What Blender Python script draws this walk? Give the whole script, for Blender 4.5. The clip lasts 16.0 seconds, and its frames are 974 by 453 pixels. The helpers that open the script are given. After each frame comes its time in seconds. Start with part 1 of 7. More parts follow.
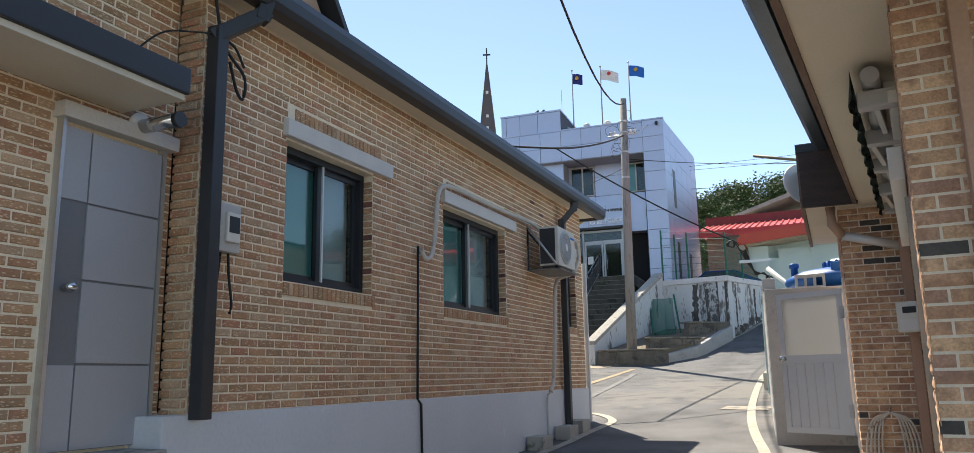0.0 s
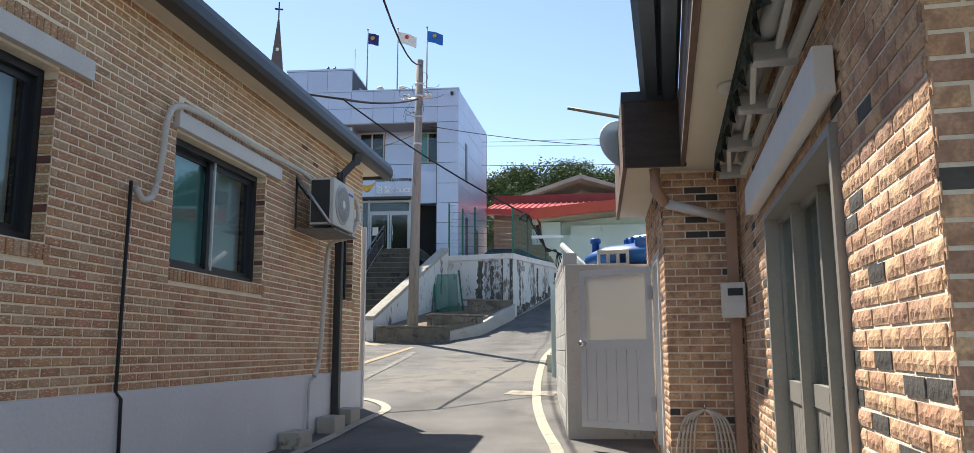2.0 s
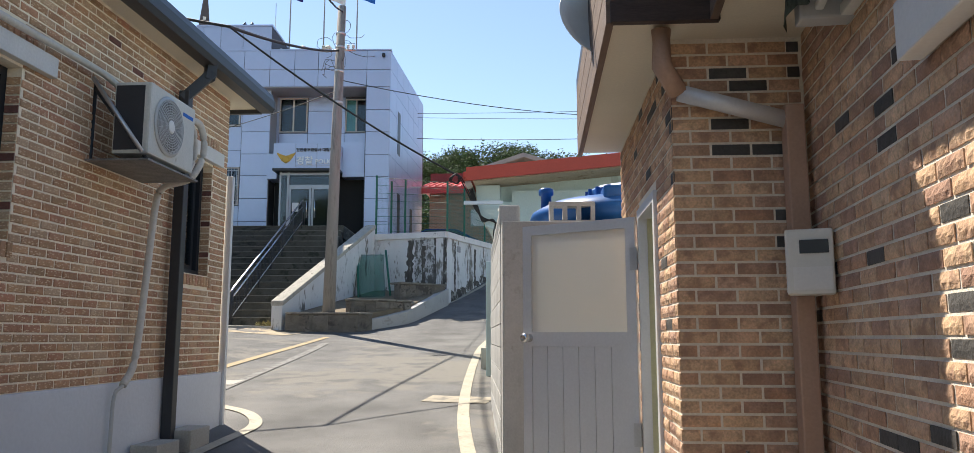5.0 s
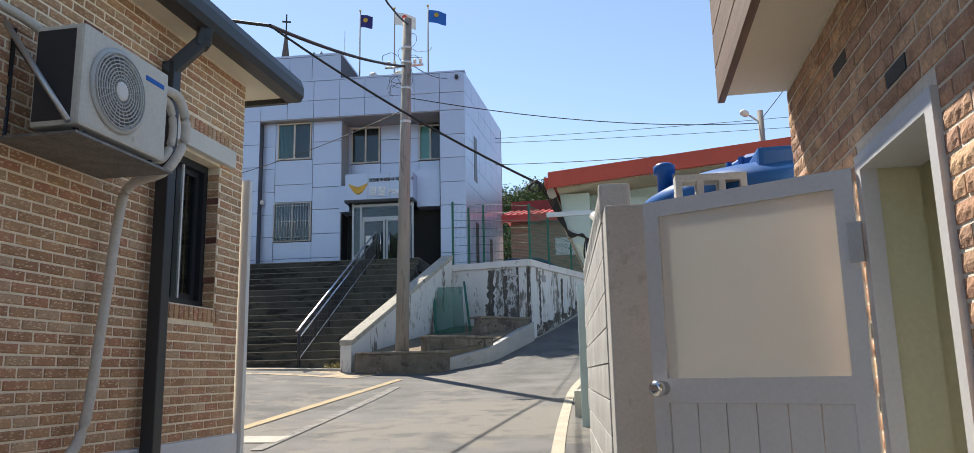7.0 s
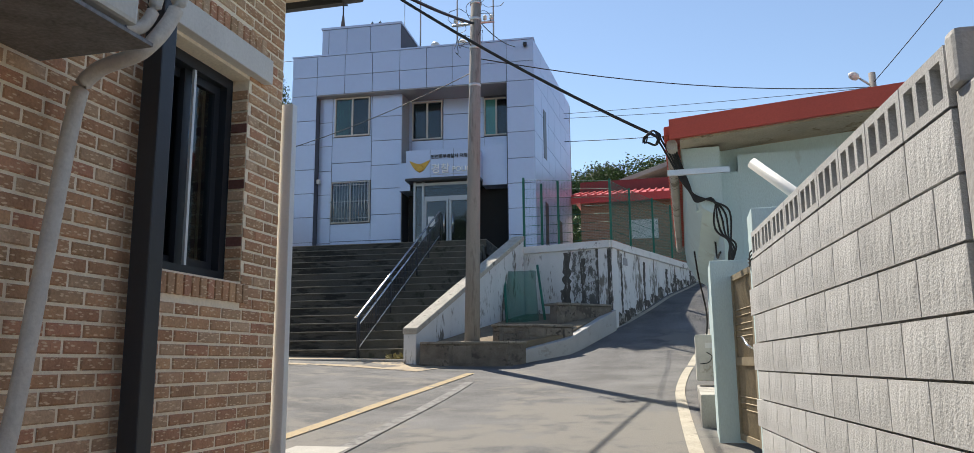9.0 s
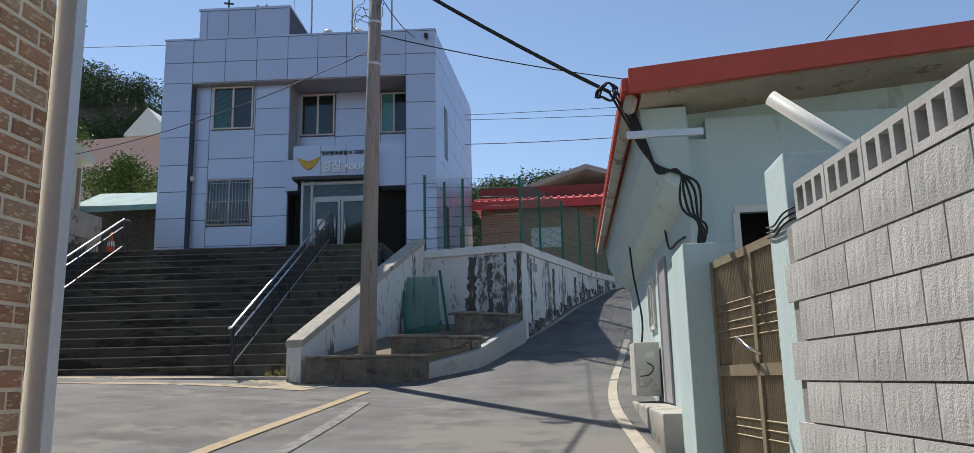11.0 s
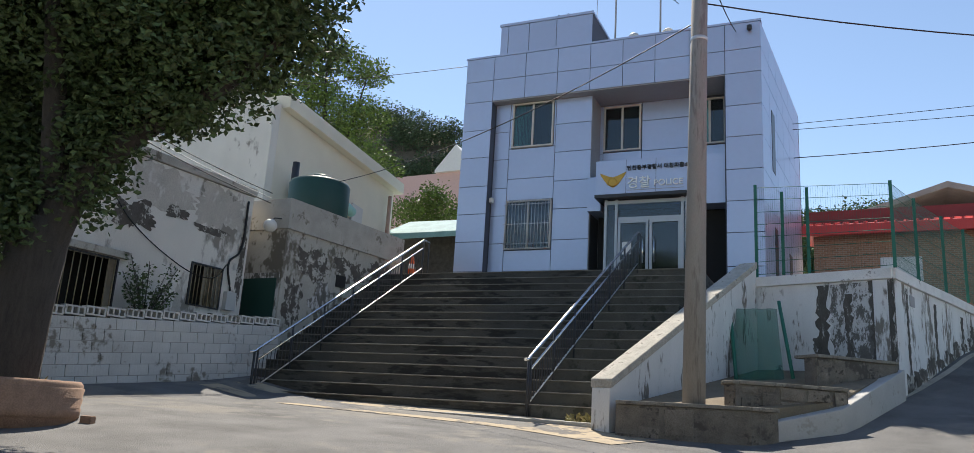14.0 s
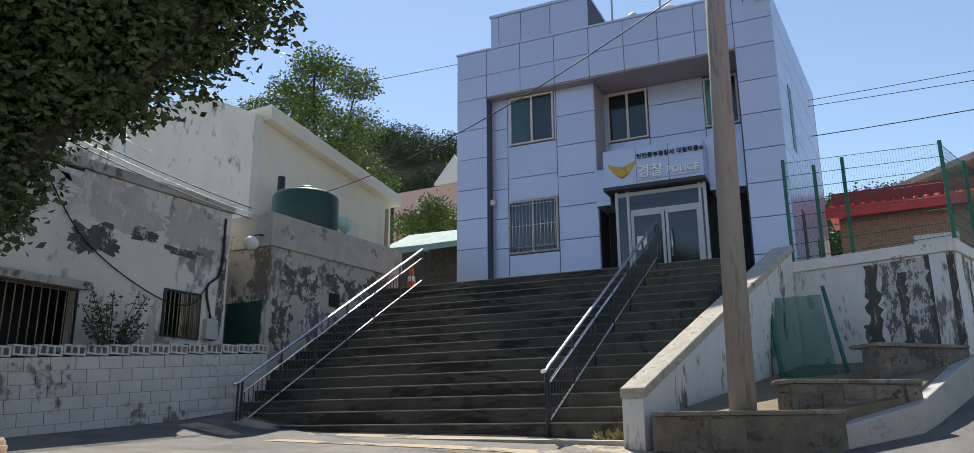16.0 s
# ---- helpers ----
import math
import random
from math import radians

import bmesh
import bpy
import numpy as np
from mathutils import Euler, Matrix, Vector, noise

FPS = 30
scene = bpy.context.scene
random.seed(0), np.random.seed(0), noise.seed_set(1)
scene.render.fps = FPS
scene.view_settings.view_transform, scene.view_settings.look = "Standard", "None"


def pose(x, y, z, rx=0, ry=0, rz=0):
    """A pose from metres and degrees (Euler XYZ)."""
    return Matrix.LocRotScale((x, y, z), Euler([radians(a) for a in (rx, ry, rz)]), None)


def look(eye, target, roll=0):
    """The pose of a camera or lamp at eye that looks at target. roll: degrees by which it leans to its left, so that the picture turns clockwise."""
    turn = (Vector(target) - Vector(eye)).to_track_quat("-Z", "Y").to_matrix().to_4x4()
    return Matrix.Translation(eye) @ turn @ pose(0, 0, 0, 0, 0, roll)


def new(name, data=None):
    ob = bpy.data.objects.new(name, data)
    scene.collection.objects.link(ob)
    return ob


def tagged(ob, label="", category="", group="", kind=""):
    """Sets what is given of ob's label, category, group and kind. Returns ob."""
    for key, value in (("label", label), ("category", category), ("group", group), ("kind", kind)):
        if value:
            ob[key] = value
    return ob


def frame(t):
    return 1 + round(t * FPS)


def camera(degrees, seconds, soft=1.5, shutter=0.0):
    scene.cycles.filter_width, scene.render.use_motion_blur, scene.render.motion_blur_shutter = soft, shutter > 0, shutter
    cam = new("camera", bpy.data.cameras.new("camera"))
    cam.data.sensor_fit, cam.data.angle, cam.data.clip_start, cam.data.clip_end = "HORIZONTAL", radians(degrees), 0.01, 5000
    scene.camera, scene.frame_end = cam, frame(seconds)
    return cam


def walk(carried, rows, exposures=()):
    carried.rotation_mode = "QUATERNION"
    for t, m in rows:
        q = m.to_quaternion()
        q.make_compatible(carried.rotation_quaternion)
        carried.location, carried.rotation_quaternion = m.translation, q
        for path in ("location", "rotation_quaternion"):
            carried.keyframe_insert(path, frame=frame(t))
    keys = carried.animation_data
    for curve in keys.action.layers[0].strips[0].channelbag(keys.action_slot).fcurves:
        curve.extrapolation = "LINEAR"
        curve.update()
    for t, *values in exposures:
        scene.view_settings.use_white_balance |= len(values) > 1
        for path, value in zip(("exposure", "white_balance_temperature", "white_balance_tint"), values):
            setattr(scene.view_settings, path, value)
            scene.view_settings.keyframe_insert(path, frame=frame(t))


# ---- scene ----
cam = camera(63.6, 16.0, 0.8)
PATH = [
    (0, (0.086, 0.485, 1.609), (-0.702, 2.285, 1.987), -1.1),
    (0.5, (-0.191, 0.874, 1.664), (-0.857, 2.729, 2.003), 1.5),
    (1, (-0.167, 1.37, 1.684), (-0.615, 3.289, 2.021), -1.2),
    (1.5, (-0.258, 1.854, 1.674), (-0.586, 3.806, 1.966), 0.9),
    (2, (-0.372, 2.303, 1.71), (-0.648, 4.26, 2.019), -0.2),
    (2.5, (-0.471, 2.8, 1.71), (-0.726, 4.759, 2.018), -1.2),
    (3, (-0.574, 3.322, 1.733), (-0.751, 5.301, 1.961), 1.4),
    (3.5, (-0.507, 3.867, 1.723), (-0.654, 5.845, 1.981), -0.0),
    (3.7, (-0.514, 4.065, 1.75), (-0.662, 6.043, 2.009), -0.3),
    (5.8, (-0.441, 6.392, 1.797), (-0.565, 8.358, 2.143), 0.2),
    (6, (-0.456, 6.626, 1.845), (-0.637, 8.583, 2.215), 0.0),
    (6.5, (-0.595, 7.176, 1.853), (-0.893, 9.115, 2.239), 0.2),
    (7, (-0.675, 7.697, 1.841), (-1.015, 9.632, 2.212), -1.2),
    (7.5, (-0.887, 8.226, 1.865), (-1.423, 10.115, 2.245), -0.5),
    (8, (-1.123, 8.745, 1.882), (-1.678, 10.629, 2.259), -0.1),
    (8.5, (-1.341, 9.262, 1.912), (-1.91, 11.142, 2.29), -0.3),
    (9, (-1.586, 9.715, 1.955), (-2.065, 11.626, 2.3), -0.5),
    (9.2, (-1.63, 9.886, 1.951), (-1.982, 11.826, 2.288), -1.2),
    (11.3, (-2.337, 11.947, 1.934), (-2.54, 13.898, 2.323), -1.3),
    (11.5, (-2.381, 12.148, 1.959), (-2.592, 14.098, 2.351), -1.2),
    (12, (-2.448, 12.716, 1.94), (-2.721, 14.658, 2.335), -1.2),
    (12.5, (-2.647, 13.191, 1.96), (-3.129, 15.087, 2.373), -0.1),
    (13, (-2.801, 13.714, 2.006), (-3.426, 15.568, 2.421), 1.0),
    (13.5, (-3.106, 14.114, 2.03), (-4.047, 15.832, 2.437), 3.1),
    (14, (-3.435, 14.436, 2.108), (-4.342, 16.157, 2.573), 3.5),
    (14.5, (-3.62, 14.882, 2.103), (-4.452, 16.637, 2.583), 2.9),
    (15, (-3.897, 15.243, 2.145), (-4.715, 17.003, 2.627), 1.9),
    (15.5, (-4.086, 15.544, 2.192), (-4.909, 17.299, 2.686), -0.3),
    (16, (-4.144, 15.948, 2.235), (-5.06, 17.655, 2.735), -0.4),
]
EXPOSURES = [(0, 1.07, 6900, 10), (3.5, 1.06, 6900, 10), (6, 0.98, 6950, 10), (9.2, 0.72, 6800, 10), (11.5, 0.35, 6550, 10), (12.5, 0.3, 6600, 10), (13.5, 0.78, 6850, 10), (14, 0.8, 6850, 10), (16, 0.73, 6900, 10)]
walk(cam, [(t, look(eye, target, roll)) for t, eye, target, roll in PATH], EXPOSURES)

# ---- light ----
world = bpy.data.worlds.new("sky")
scene.world = world
world.use_nodes = True
wn = world.node_tree.nodes
sky = wn.new("ShaderNodeTexSky")
sky.sky_type = "NISHITA"
sky.sun_disc = False
sky.sun_elevation = radians(52)
sky.sun_rotation = radians(323)
sky.altitude = 50
sky.air_density = 1.0
sky.dust_density = 0.1
sky.ozone_density = 1.6
wn["Background"].inputs[1].default_value = 0.1
world.node_tree.links.new(sky.outputs[0], wn["Background"].inputs[0])
sun = new("sun", bpy.data.lights.new("sun", "SUN"))
sun.data.energy = 4.4
sun.data.angle = radians(0.5)
sun.data.color = (1.0, 0.95, 0.87)
sun.matrix_world = look((0, 0, 0), (0.37, -0.49, -0.79))


# ---- materials ----
def material(name, color, rough=0.7, metal=0.0, vary=0.15, scale=6.0, grain=60.0, bump=0.15, stain=None, stain_at=0.6, stain_scale=1.2, rnd=0.0, spec=0.4, stretch=(1, 1, 1)):
    """Base colour with large and small variation, optional stains, bump, and a shift for each object."""
    m = bpy.data.materials.new(name)
    m.use_nodes = True
    n, l = m.node_tree.nodes, m.node_tree.links
    b = n["Principled BSDF"]
    b.inputs["Roughness"].default_value, b.inputs["Metallic"].default_value = rough, metal
    b.inputs["Specular IOR Level"].default_value = spec
    geo = n.new("ShaderNodeNewGeometry")
    mp = n.new("ShaderNodeMapping")
    mp.inputs["Scale"].default_value = stretch
    l.new(geo.outputs["Position"], mp.inputs["Vector"])

    def noise_tex(s, detail):
        t = n.new("ShaderNodeTexNoise")
        t.inputs["Scale"].default_value, t.inputs["Detail"].default_value = s, detail
        l.new(mp.outputs[0], t.inputs["Vector"])
        return t
    big, small = noise_tex(scale, 4), noise_tex(grain, 3)
    mix = n.new("ShaderNodeMath")
    mix.operation = "ADD"
    l.new(big.outputs[0], mix.inputs[0]), l.new(small.outputs[0], mix.inputs[1])
    rng = n.new("ShaderNodeMapRange")
    rng.inputs["From Min"].default_value, rng.inputs["From Max"].default_value = 0.6, 1.4
    rng.inputs["To Min"].default_value, rng.inputs["To Max"].default_value = 1 - vary, 1 + vary
    l.new(mix.outputs[0], rng.inputs["Value"])
    hsv = n.new("ShaderNodeHueSaturation")
    hsv.inputs["Color"].default_value = (*color, 1)
    if rnd:
        info = n.new("ShaderNodeObjectInfo")
        isl = n.new("ShaderNodeMath")
        isl.operation = "ADD"
        l.new(info.outputs["Random"], isl.inputs[0]), l.new(geo.outputs["Random Per Island"], isl.inputs[1])
        fr = n.new("ShaderNodeMath")
        fr.operation = "FRACT"
        l.new(isl.outputs[0], fr.inputs[0])
        r2 = n.new("ShaderNodeMapRange")
        r2.inputs["To Min"].default_value, r2.inputs["To Max"].default_value = 1 - rnd, 1 + rnd
        l.new(fr.outputs[0], r2.inputs["Value"])
        mul = n.new("ShaderNodeMath")
        mul.operation = "MULTIPLY"
        l.new(rng.outputs[0], mul.inputs[0]), l.new(r2.outputs[0], mul.inputs[1])
        l.new(mul.outputs[0], hsv.inputs["Value"])
    else:
        l.new(rng.outputs[0], hsv.inputs["Value"])
    out = hsv.outputs[0]
    if stain:
        st = noise_tex(stain_scale, 8)
        st.inputs["Roughness"].default_value = 0.65
        ramp = n.new("ShaderNodeValToRGB")
        ramp.color_ramp.elements[0].position, ramp.color_ramp.elements[1].position = stain_at, stain_at + 0.07
        st2 = noise_tex(stain_scale * 7, 6)
        blend = n.new("ShaderNodeMath")
        blend.operation = "MULTIPLY_ADD"
        blend.inputs[1].default_value = 0.35
        half = n.new("ShaderNodeMath")
        half.operation = "MULTIPLY_ADD"
        half.inputs[1].default_value, half.inputs[2].default_value = 1.0, -0.175
        l.new(st.outputs[0], half.inputs[0]), l.new(st2.outputs[0], blend.inputs[0]), l.new(half.outputs[0], blend.inputs[2])
        l.new(blend.outputs[0], ramp.inputs[0])
        mx = n.new("ShaderNodeMix")
        mx.data_type = "RGBA"
        mx.inputs["B"].default_value = (*stain, 1)
        l.new(ramp.outputs[0], mx.inputs["Factor"]), l.new(out, mx.inputs["A"])
        out = mx.outputs["Result"]
    l.new(out, b.inputs["Base Color"])
    if bump:
        bp = n.new("ShaderNodeBump")
        bp.inputs["Strength"].default_value, bp.inputs["Distance"].default_value = bump, 0.01
        l.new(mix.outputs[0], bp.inputs["Height"]), l.new(bp.outputs[0], b.inputs["Normal"])
    return m


ASPHALT = material("asphalt", (0.136, 0.133, 0.129), 0.9, vary=0.62, scale=1.1, grain=85, bump=1.0, stain=(0.19, 0.178, 0.158), stain_at=0.53, stain_scale=0.35)
TERRACOTTA = material("terracotta_brick", (0.3, 0.19, 0.13), 0.9, vary=0.3, scale=8, bump=0.5, rnd=0.1)
EARTH = material("earth", (0.2, 0.16, 0.11), 0.95, vary=0.3, scale=2, bump=0.6)
LINE_WHITE = material("white_line", (0.41, 0.37, 0.295), 0.85, vary=0.25, scale=3, grain=40, bump=0.4, stain=(0.22, 0.2, 0.17), stain_at=0.6, stain_scale=5)
LINE_YELLOW = material("yellow_line", (0.36, 0.27, 0.145), 0.8, vary=0.25, scale=3, bump=0.2, stain=(0.2, 0.18, 0.14), stain_at=0.55, stain_scale=6)
LINE_FADED = material("faded_line", (0.2, 0.195, 0.185), 0.85, vary=0.2, scale=3, bump=0.3, stain=(0.12, 0.115, 0.11), stain_at=0.5, stain_scale=7)


def brick_material(name, tones, fleck=None, fleck_share=0.75, vary=0.25, blotch_to=None, rough=0.88):
    """Fired brick: each brick takes a tone from the ramp, with grain, optional pale chips and dark blotches."""
    m = bpy.data.materials.new(name)
    m.use_nodes = True
    n, l = m.node_tree.nodes, m.node_tree.links
    b = n["Principled BSDF"]
    b.inputs["Roughness"].default_value = rough
    b.inputs["Specular IOR Level"].default_value = 0.3
    geo, info = n.new("ShaderNodeNewGeometry"), n.new("ShaderNodeObjectInfo")
    add, fr = n.new("ShaderNodeMath"), n.new("ShaderNodeMath")
    add.operation, fr.operation = "ADD", "FRACT"
    l.new(info.outputs["Random"], add.inputs[0]), l.new(geo.outputs["Random Per Island"], add.inputs[1]), l.new(add.outputs[0], fr.inputs[0])
    ramp = n.new("ShaderNodeValToRGB")
    el = ramp.color_ramp.elements
    while len(el) < len(tones):
        el.new(0.5)
    for k, c in enumerate(tones):
        el[k].position = k / (len(tones) - 1)
        el[k].color = (*c, 1)
    l.new(fr.outputs[0], ramp.inputs[0])

    def tex(scale, detail):
        t = n.new("ShaderNodeTexNoise")
        t.inputs["Scale"].default_value, t.inputs["Detail"].default_value = scale, detail
        l.new(geo.outputs["Position"], t.inputs["Vector"])
        return t
    wide, fine = tex(7, 4), tex(90, 3)
    mix = n.new("ShaderNodeMath")
    mix.operation = "ADD"
    l.new(wide.outputs[0], mix.inputs[0]), l.new(fine.outputs[0], mix.inputs[1])
    rng_ = n.new("ShaderNodeMapRange")
    rng_.inputs["From Min"].default_value, rng_.inputs["From Max"].default_value = 0.6, 1.4
    rng_.inputs["To Min"].default_value, rng_.inputs["To Max"].default_value = 1 - vary, 1 + vary
    l.new(mix.outputs[0], rng_.inputs["Value"])
    hsv = n.new("ShaderNodeHueSaturation")
    l.new(ramp.outputs[0], hsv.inputs["Color"]), l.new(rng_.outputs[0], hsv.inputs["Value"])
    out = hsv.outputs[0]

    def over(factor, colour, share):
        nonlocal out
        f = n.new("ShaderNodeMath")
        f.operation = "MULTIPLY"
        f.inputs[1].default_value = share
        mx = n.new("ShaderNodeMix")
        mx.data_type = "RGBA"
        mx.inputs["B"].default_value = (*colour, 1)
        l.new(factor, f.inputs[0]), l.new(f.outputs[0], mx.inputs["Factor"]), l.new(out, mx.inputs["A"])
        out = mx.outputs["Result"]
    if blotch_to:
        bl_ = tex(16, 3)
        br = n.new("ShaderNodeMapRange")
        br.inputs["From Min"].default_value, br.inputs["From Max"].default_value = 0.5, 0.66
        l.new(bl_.outputs[0], br.inputs["Value"])
        over(br.outputs[0], blotch_to, 0.75)
    if fleck:
        for tilt, size in ((0.6, 30), (-0.75, 24)):
            mp = n.new("ShaderNodeMapping")
            mp.inputs["Rotation"].default_value = (tilt, 0, 0)
            mp.inputs["Scale"].default_value = (1.0, 0.75, 2.3)
            vo = n.new("ShaderNodeTexVoronoi")
            vo.inputs["Scale"].default_value = size
            l.new(geo.outputs["Position"], mp.inputs["Vector"]), l.new(mp.outputs[0], vo.inputs["Vector"])
            vr = n.new("ShaderNodeMapRange")
            vr.inputs["From Min"].default_value, vr.inputs["From Max"].default_value = 0.27, 0.2
            l.new(vo.outputs["Distance"], vr.inputs["Value"])
            over(vr.outputs[0], fleck, fleck_share)
    l.new(out, b.inputs["Base Color"])
    bp = n.new("ShaderNodeBump")
    bp.inputs["Strength"].default_value, bp.inputs["Distance"].default_value = 0.45, 0.008
    l.new(mix.outputs[0], bp.inputs["Height"]), l.new(bp.outputs[0], b.inputs["Normal"])
    return m


def coursed_material(name, brick, mortar, course=0.067, length=0.2):
    """Brickwork seen from far off, for walls that look along y."""
    m = material(name, brick, 0.9, vary=0.2, scale=2, bump=0.1)
    n, l = m.node_tree.nodes, m.node_tree.links
    geo, mp, bt, mx = n.new("ShaderNodeNewGeometry"), n.new("ShaderNodeMapping"), n.new("ShaderNodeTexBrick"), n.new("ShaderNodeMix")
    mp.inputs["Rotation"].default_value = (radians(-90), 0, 0)
    bt.inputs["Scale"].default_value = 1.0
    bt.inputs["Brick Width"].default_value, bt.inputs["Row Height"].default_value, bt.inputs["Mortar Size"].default_value = length, course, 0.009
    bt.inputs["Color1"].default_value = (*brick, 1)
    bt.inputs["Color2"].default_value = (brick[0] * 0.72, brick[1] * 0.66, brick[2] * 0.62, 1)
    bt.inputs["Mortar"].default_value = (*mortar, 1)
    mx.data_type = "RGBA"
    mx.inputs["Factor"].default_value = 0.8
    base = n["Principled BSDF"].inputs["Base Color"]
    l.new(geo.outputs["Position"], mp.inputs["Vector"]), l.new(mp.outputs[0], bt.inputs["Vector"])
    l.new(base.links[0].from_socket, mx.inputs["A"]), l.new(bt.outputs[0], mx.inputs["B"])
    l.new(mx.outputs["Result"], base)
    return m


BRICK_TAN = brick_material("tan_brick", [(0.46, 0.245, 0.14), (0.56, 0.34, 0.19), (0.49, 0.24, 0.15), (0.4, 0.245, 0.14), (0.58, 0.4, 0.26), (0.43, 0.235, 0.135), (0.5, 0.31, 0.18)], fleck=(0.78, 0.6, 0.4))
BRICK_FAR = coursed_material("far_brickwork", (0.4, 0.22, 0.14), (0.42, 0.34, 0.28))
BRICK_DARK = material("dark_brick", (0.2, 0.085, 0.065), 0.85, vary=0.25, scale=14, bump=0.4, rnd=0.3)
BRICK_SAND = brick_material("sandstone_brick", [(0.6, 0.37, 0.23), (0.7, 0.48, 0.31), (0.48, 0.275, 0.18), (0.66, 0.44, 0.27), (0.4, 0.24, 0.175), (0.64, 0.41, 0.28)], vary=0.4, blotch_to=(0.34, 0.2, 0.14))
BRICK_BLACK = material("black_brick", (0.075, 0.07, 0.065), 0.7, vary=0.25, scale=14, bump=0.4, rnd=0.2)
MORTAR = material("mortar", (0.88, 0.77, 0.6), 0.95, vary=0.12, scale=8, bump=0.4)
MORTAR_GREY = material("grey_mortar", (0.8, 0.73, 0.62), 0.95, vary=0.15, scale=8, bump=0.4)
PLINTH = material("painted_plinth", (0.66, 0.68, 0.72), 0.7, vary=0.06, scale=1.5, grain=30, bump=0.25, stain=(0.78, 0.79, 0.8), stain_at=0.66, stain_scale=2)
LETTER = material("white_letters", (0.9, 0.9, 0.88), 0.4, vary=0.02, bump=0.0)
WHITE = material("white_paint", (0.74, 0.73, 0.7), 0.6, vary=0.05, bump=0.08)
LINTEL = material("white_stone", (0.66, 0.64, 0.6), 0.7, vary=0.1, scale=4, bump=0.2)
CAPPING = material("worn_white_capping", (0.72, 0.71, 0.69), 0.85, vary=0.14, scale=3, bump=0.4, stain=(0.14, 0.13, 0.115), stain_at=0.62, stain_scale=2.2)
CHARCOAL = material("charcoal_metal", (0.035, 0.037, 0.042), 0.42, vary=0.1, bump=0.03)
GUTTER_BLUE = material("blue_grey_metal", (0.075, 0.1, 0.125), 0.32, 0.4, vary=0.25, scale=3, bump=0.05)
FRAME_DARK = material("dark_window_frame", (0.025, 0.028, 0.034), 0.35, vary=0.06, bump=0.0)
ALU = material("aluminium", (0.6, 0.6, 0.6), 0.42, 0.85, vary=0.08, scale=3, bump=0.03)
ALU_PALE = material("pale_aluminium", (0.68, 0.68, 0.69), 0.5, 0.35, vary=0.06, scale=3, bump=0.03)
DOOR_ALU = material("grey_bronze_frame", (0.33, 0.315, 0.285), 0.45, 0.35, vary=0.1, scale=4, bump=0.03)
LOBBY_ALU = material("lobby_frame", (0.46, 0.48, 0.5), 0.45, 0.3, vary=0.06, scale=3, bump=0.02)
STEEL = material("polished_steel", (0.72, 0.72, 0.72), 0.22, 1.0, vary=0.04, bump=0.0)
GREY_DOOR = material("grey_door", (0.42, 0.43, 0.46), 0.42, 0.2, vary=0.05, scale=2, bump=0.02)
GREY_DOOR_DARK = material("dark_grey_door", (0.2, 0.205, 0.225), 0.42, 0.2, vary=0.05, scale=2, bump=0.02)
PLASTIC = material("cream_plastic", (0.7, 0.69, 0.64), 0.5, vary=0.05, bump=0.03)
PLASTIC_GREY = material("grey_plastic", (0.5, 0.5, 0.49), 0.5, vary=0.06, bump=0.03)
RUBBER = material("black_cable", (0.02, 0.02, 0.02), 0.6, vary=0.1, bump=0.0)
PIPE_BEIGE = material("wrapped_pipe", (0.6, 0.56, 0.5), 0.7, vary=0.12, scale=20, bump=0.3)
PANEL = material("blue_panel", (0.46, 0.525, 0.68), 0.3, 0.35, vary=0.03, scale=0.8, grain=8, bump=0.0, rnd=0.035)
PANEL_JOINT = material("panel_joint", (0.09, 0.1, 0.13), 0.8, vary=0.1, bump=0.0)
SOFFIT = material("grey_soffit", (0.33, 0.33, 0.34), 0.7, vary=0.06, bump=0.02)
CONCRETE = material("concrete", (0.4, 0.38, 0.34), 0.92, vary=0.2, scale=3, bump=0.4, stain=(0.2, 0.185, 0.15), stain_at=0.57, stain_scale=1.8)
RENDER_GREY = material("smooth_cement", (0.45, 0.44, 0.42), 0.9, vary=0.12, scale=2.5, bump=0.3, stain=(0.36, 0.34, 0.31), stain_at=0.6, stain_scale=2.2)
TRAY = material("dirty_tray_and_fan_shade", (0.24, 0.23, 0.22), 0.6, 0.5, vary=0.4, scale=9, bump=0.2)
# riser colours are darkened for their shade, the tread colour lightened as if sunlit
STEP = material("shaded_step_concrete", (0.085, 0.08, 0.068), 0.92, vary=0.4, scale=2.5, bump=0.4, stain=(0.036, 0.034, 0.029), stain_at=0.5, stain_scale=1.0, stretch=(0.5, 1, 2))
TREAD = material("sunlit_tread", (0.21, 0.195, 0.165), 0.92, vary=0.4, scale=2.5, bump=0.4)
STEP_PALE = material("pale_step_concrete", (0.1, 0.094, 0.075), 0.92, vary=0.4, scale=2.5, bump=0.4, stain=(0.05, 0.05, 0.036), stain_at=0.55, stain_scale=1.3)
POLE = material("pole_concrete", (0.31, 0.285, 0.262), 0.88, vary=0.18, scale=2, bump=0.5, stain=(0.22, 0.195, 0.18), stain_at=0.55, stretch=(3, 3, 0.4))
BLOCK = material("cement_block", (0.485, 0.48, 0.465), 0.95, vary=0.2, scale=5, grain=110, bump=0.35, rnd=0.08)
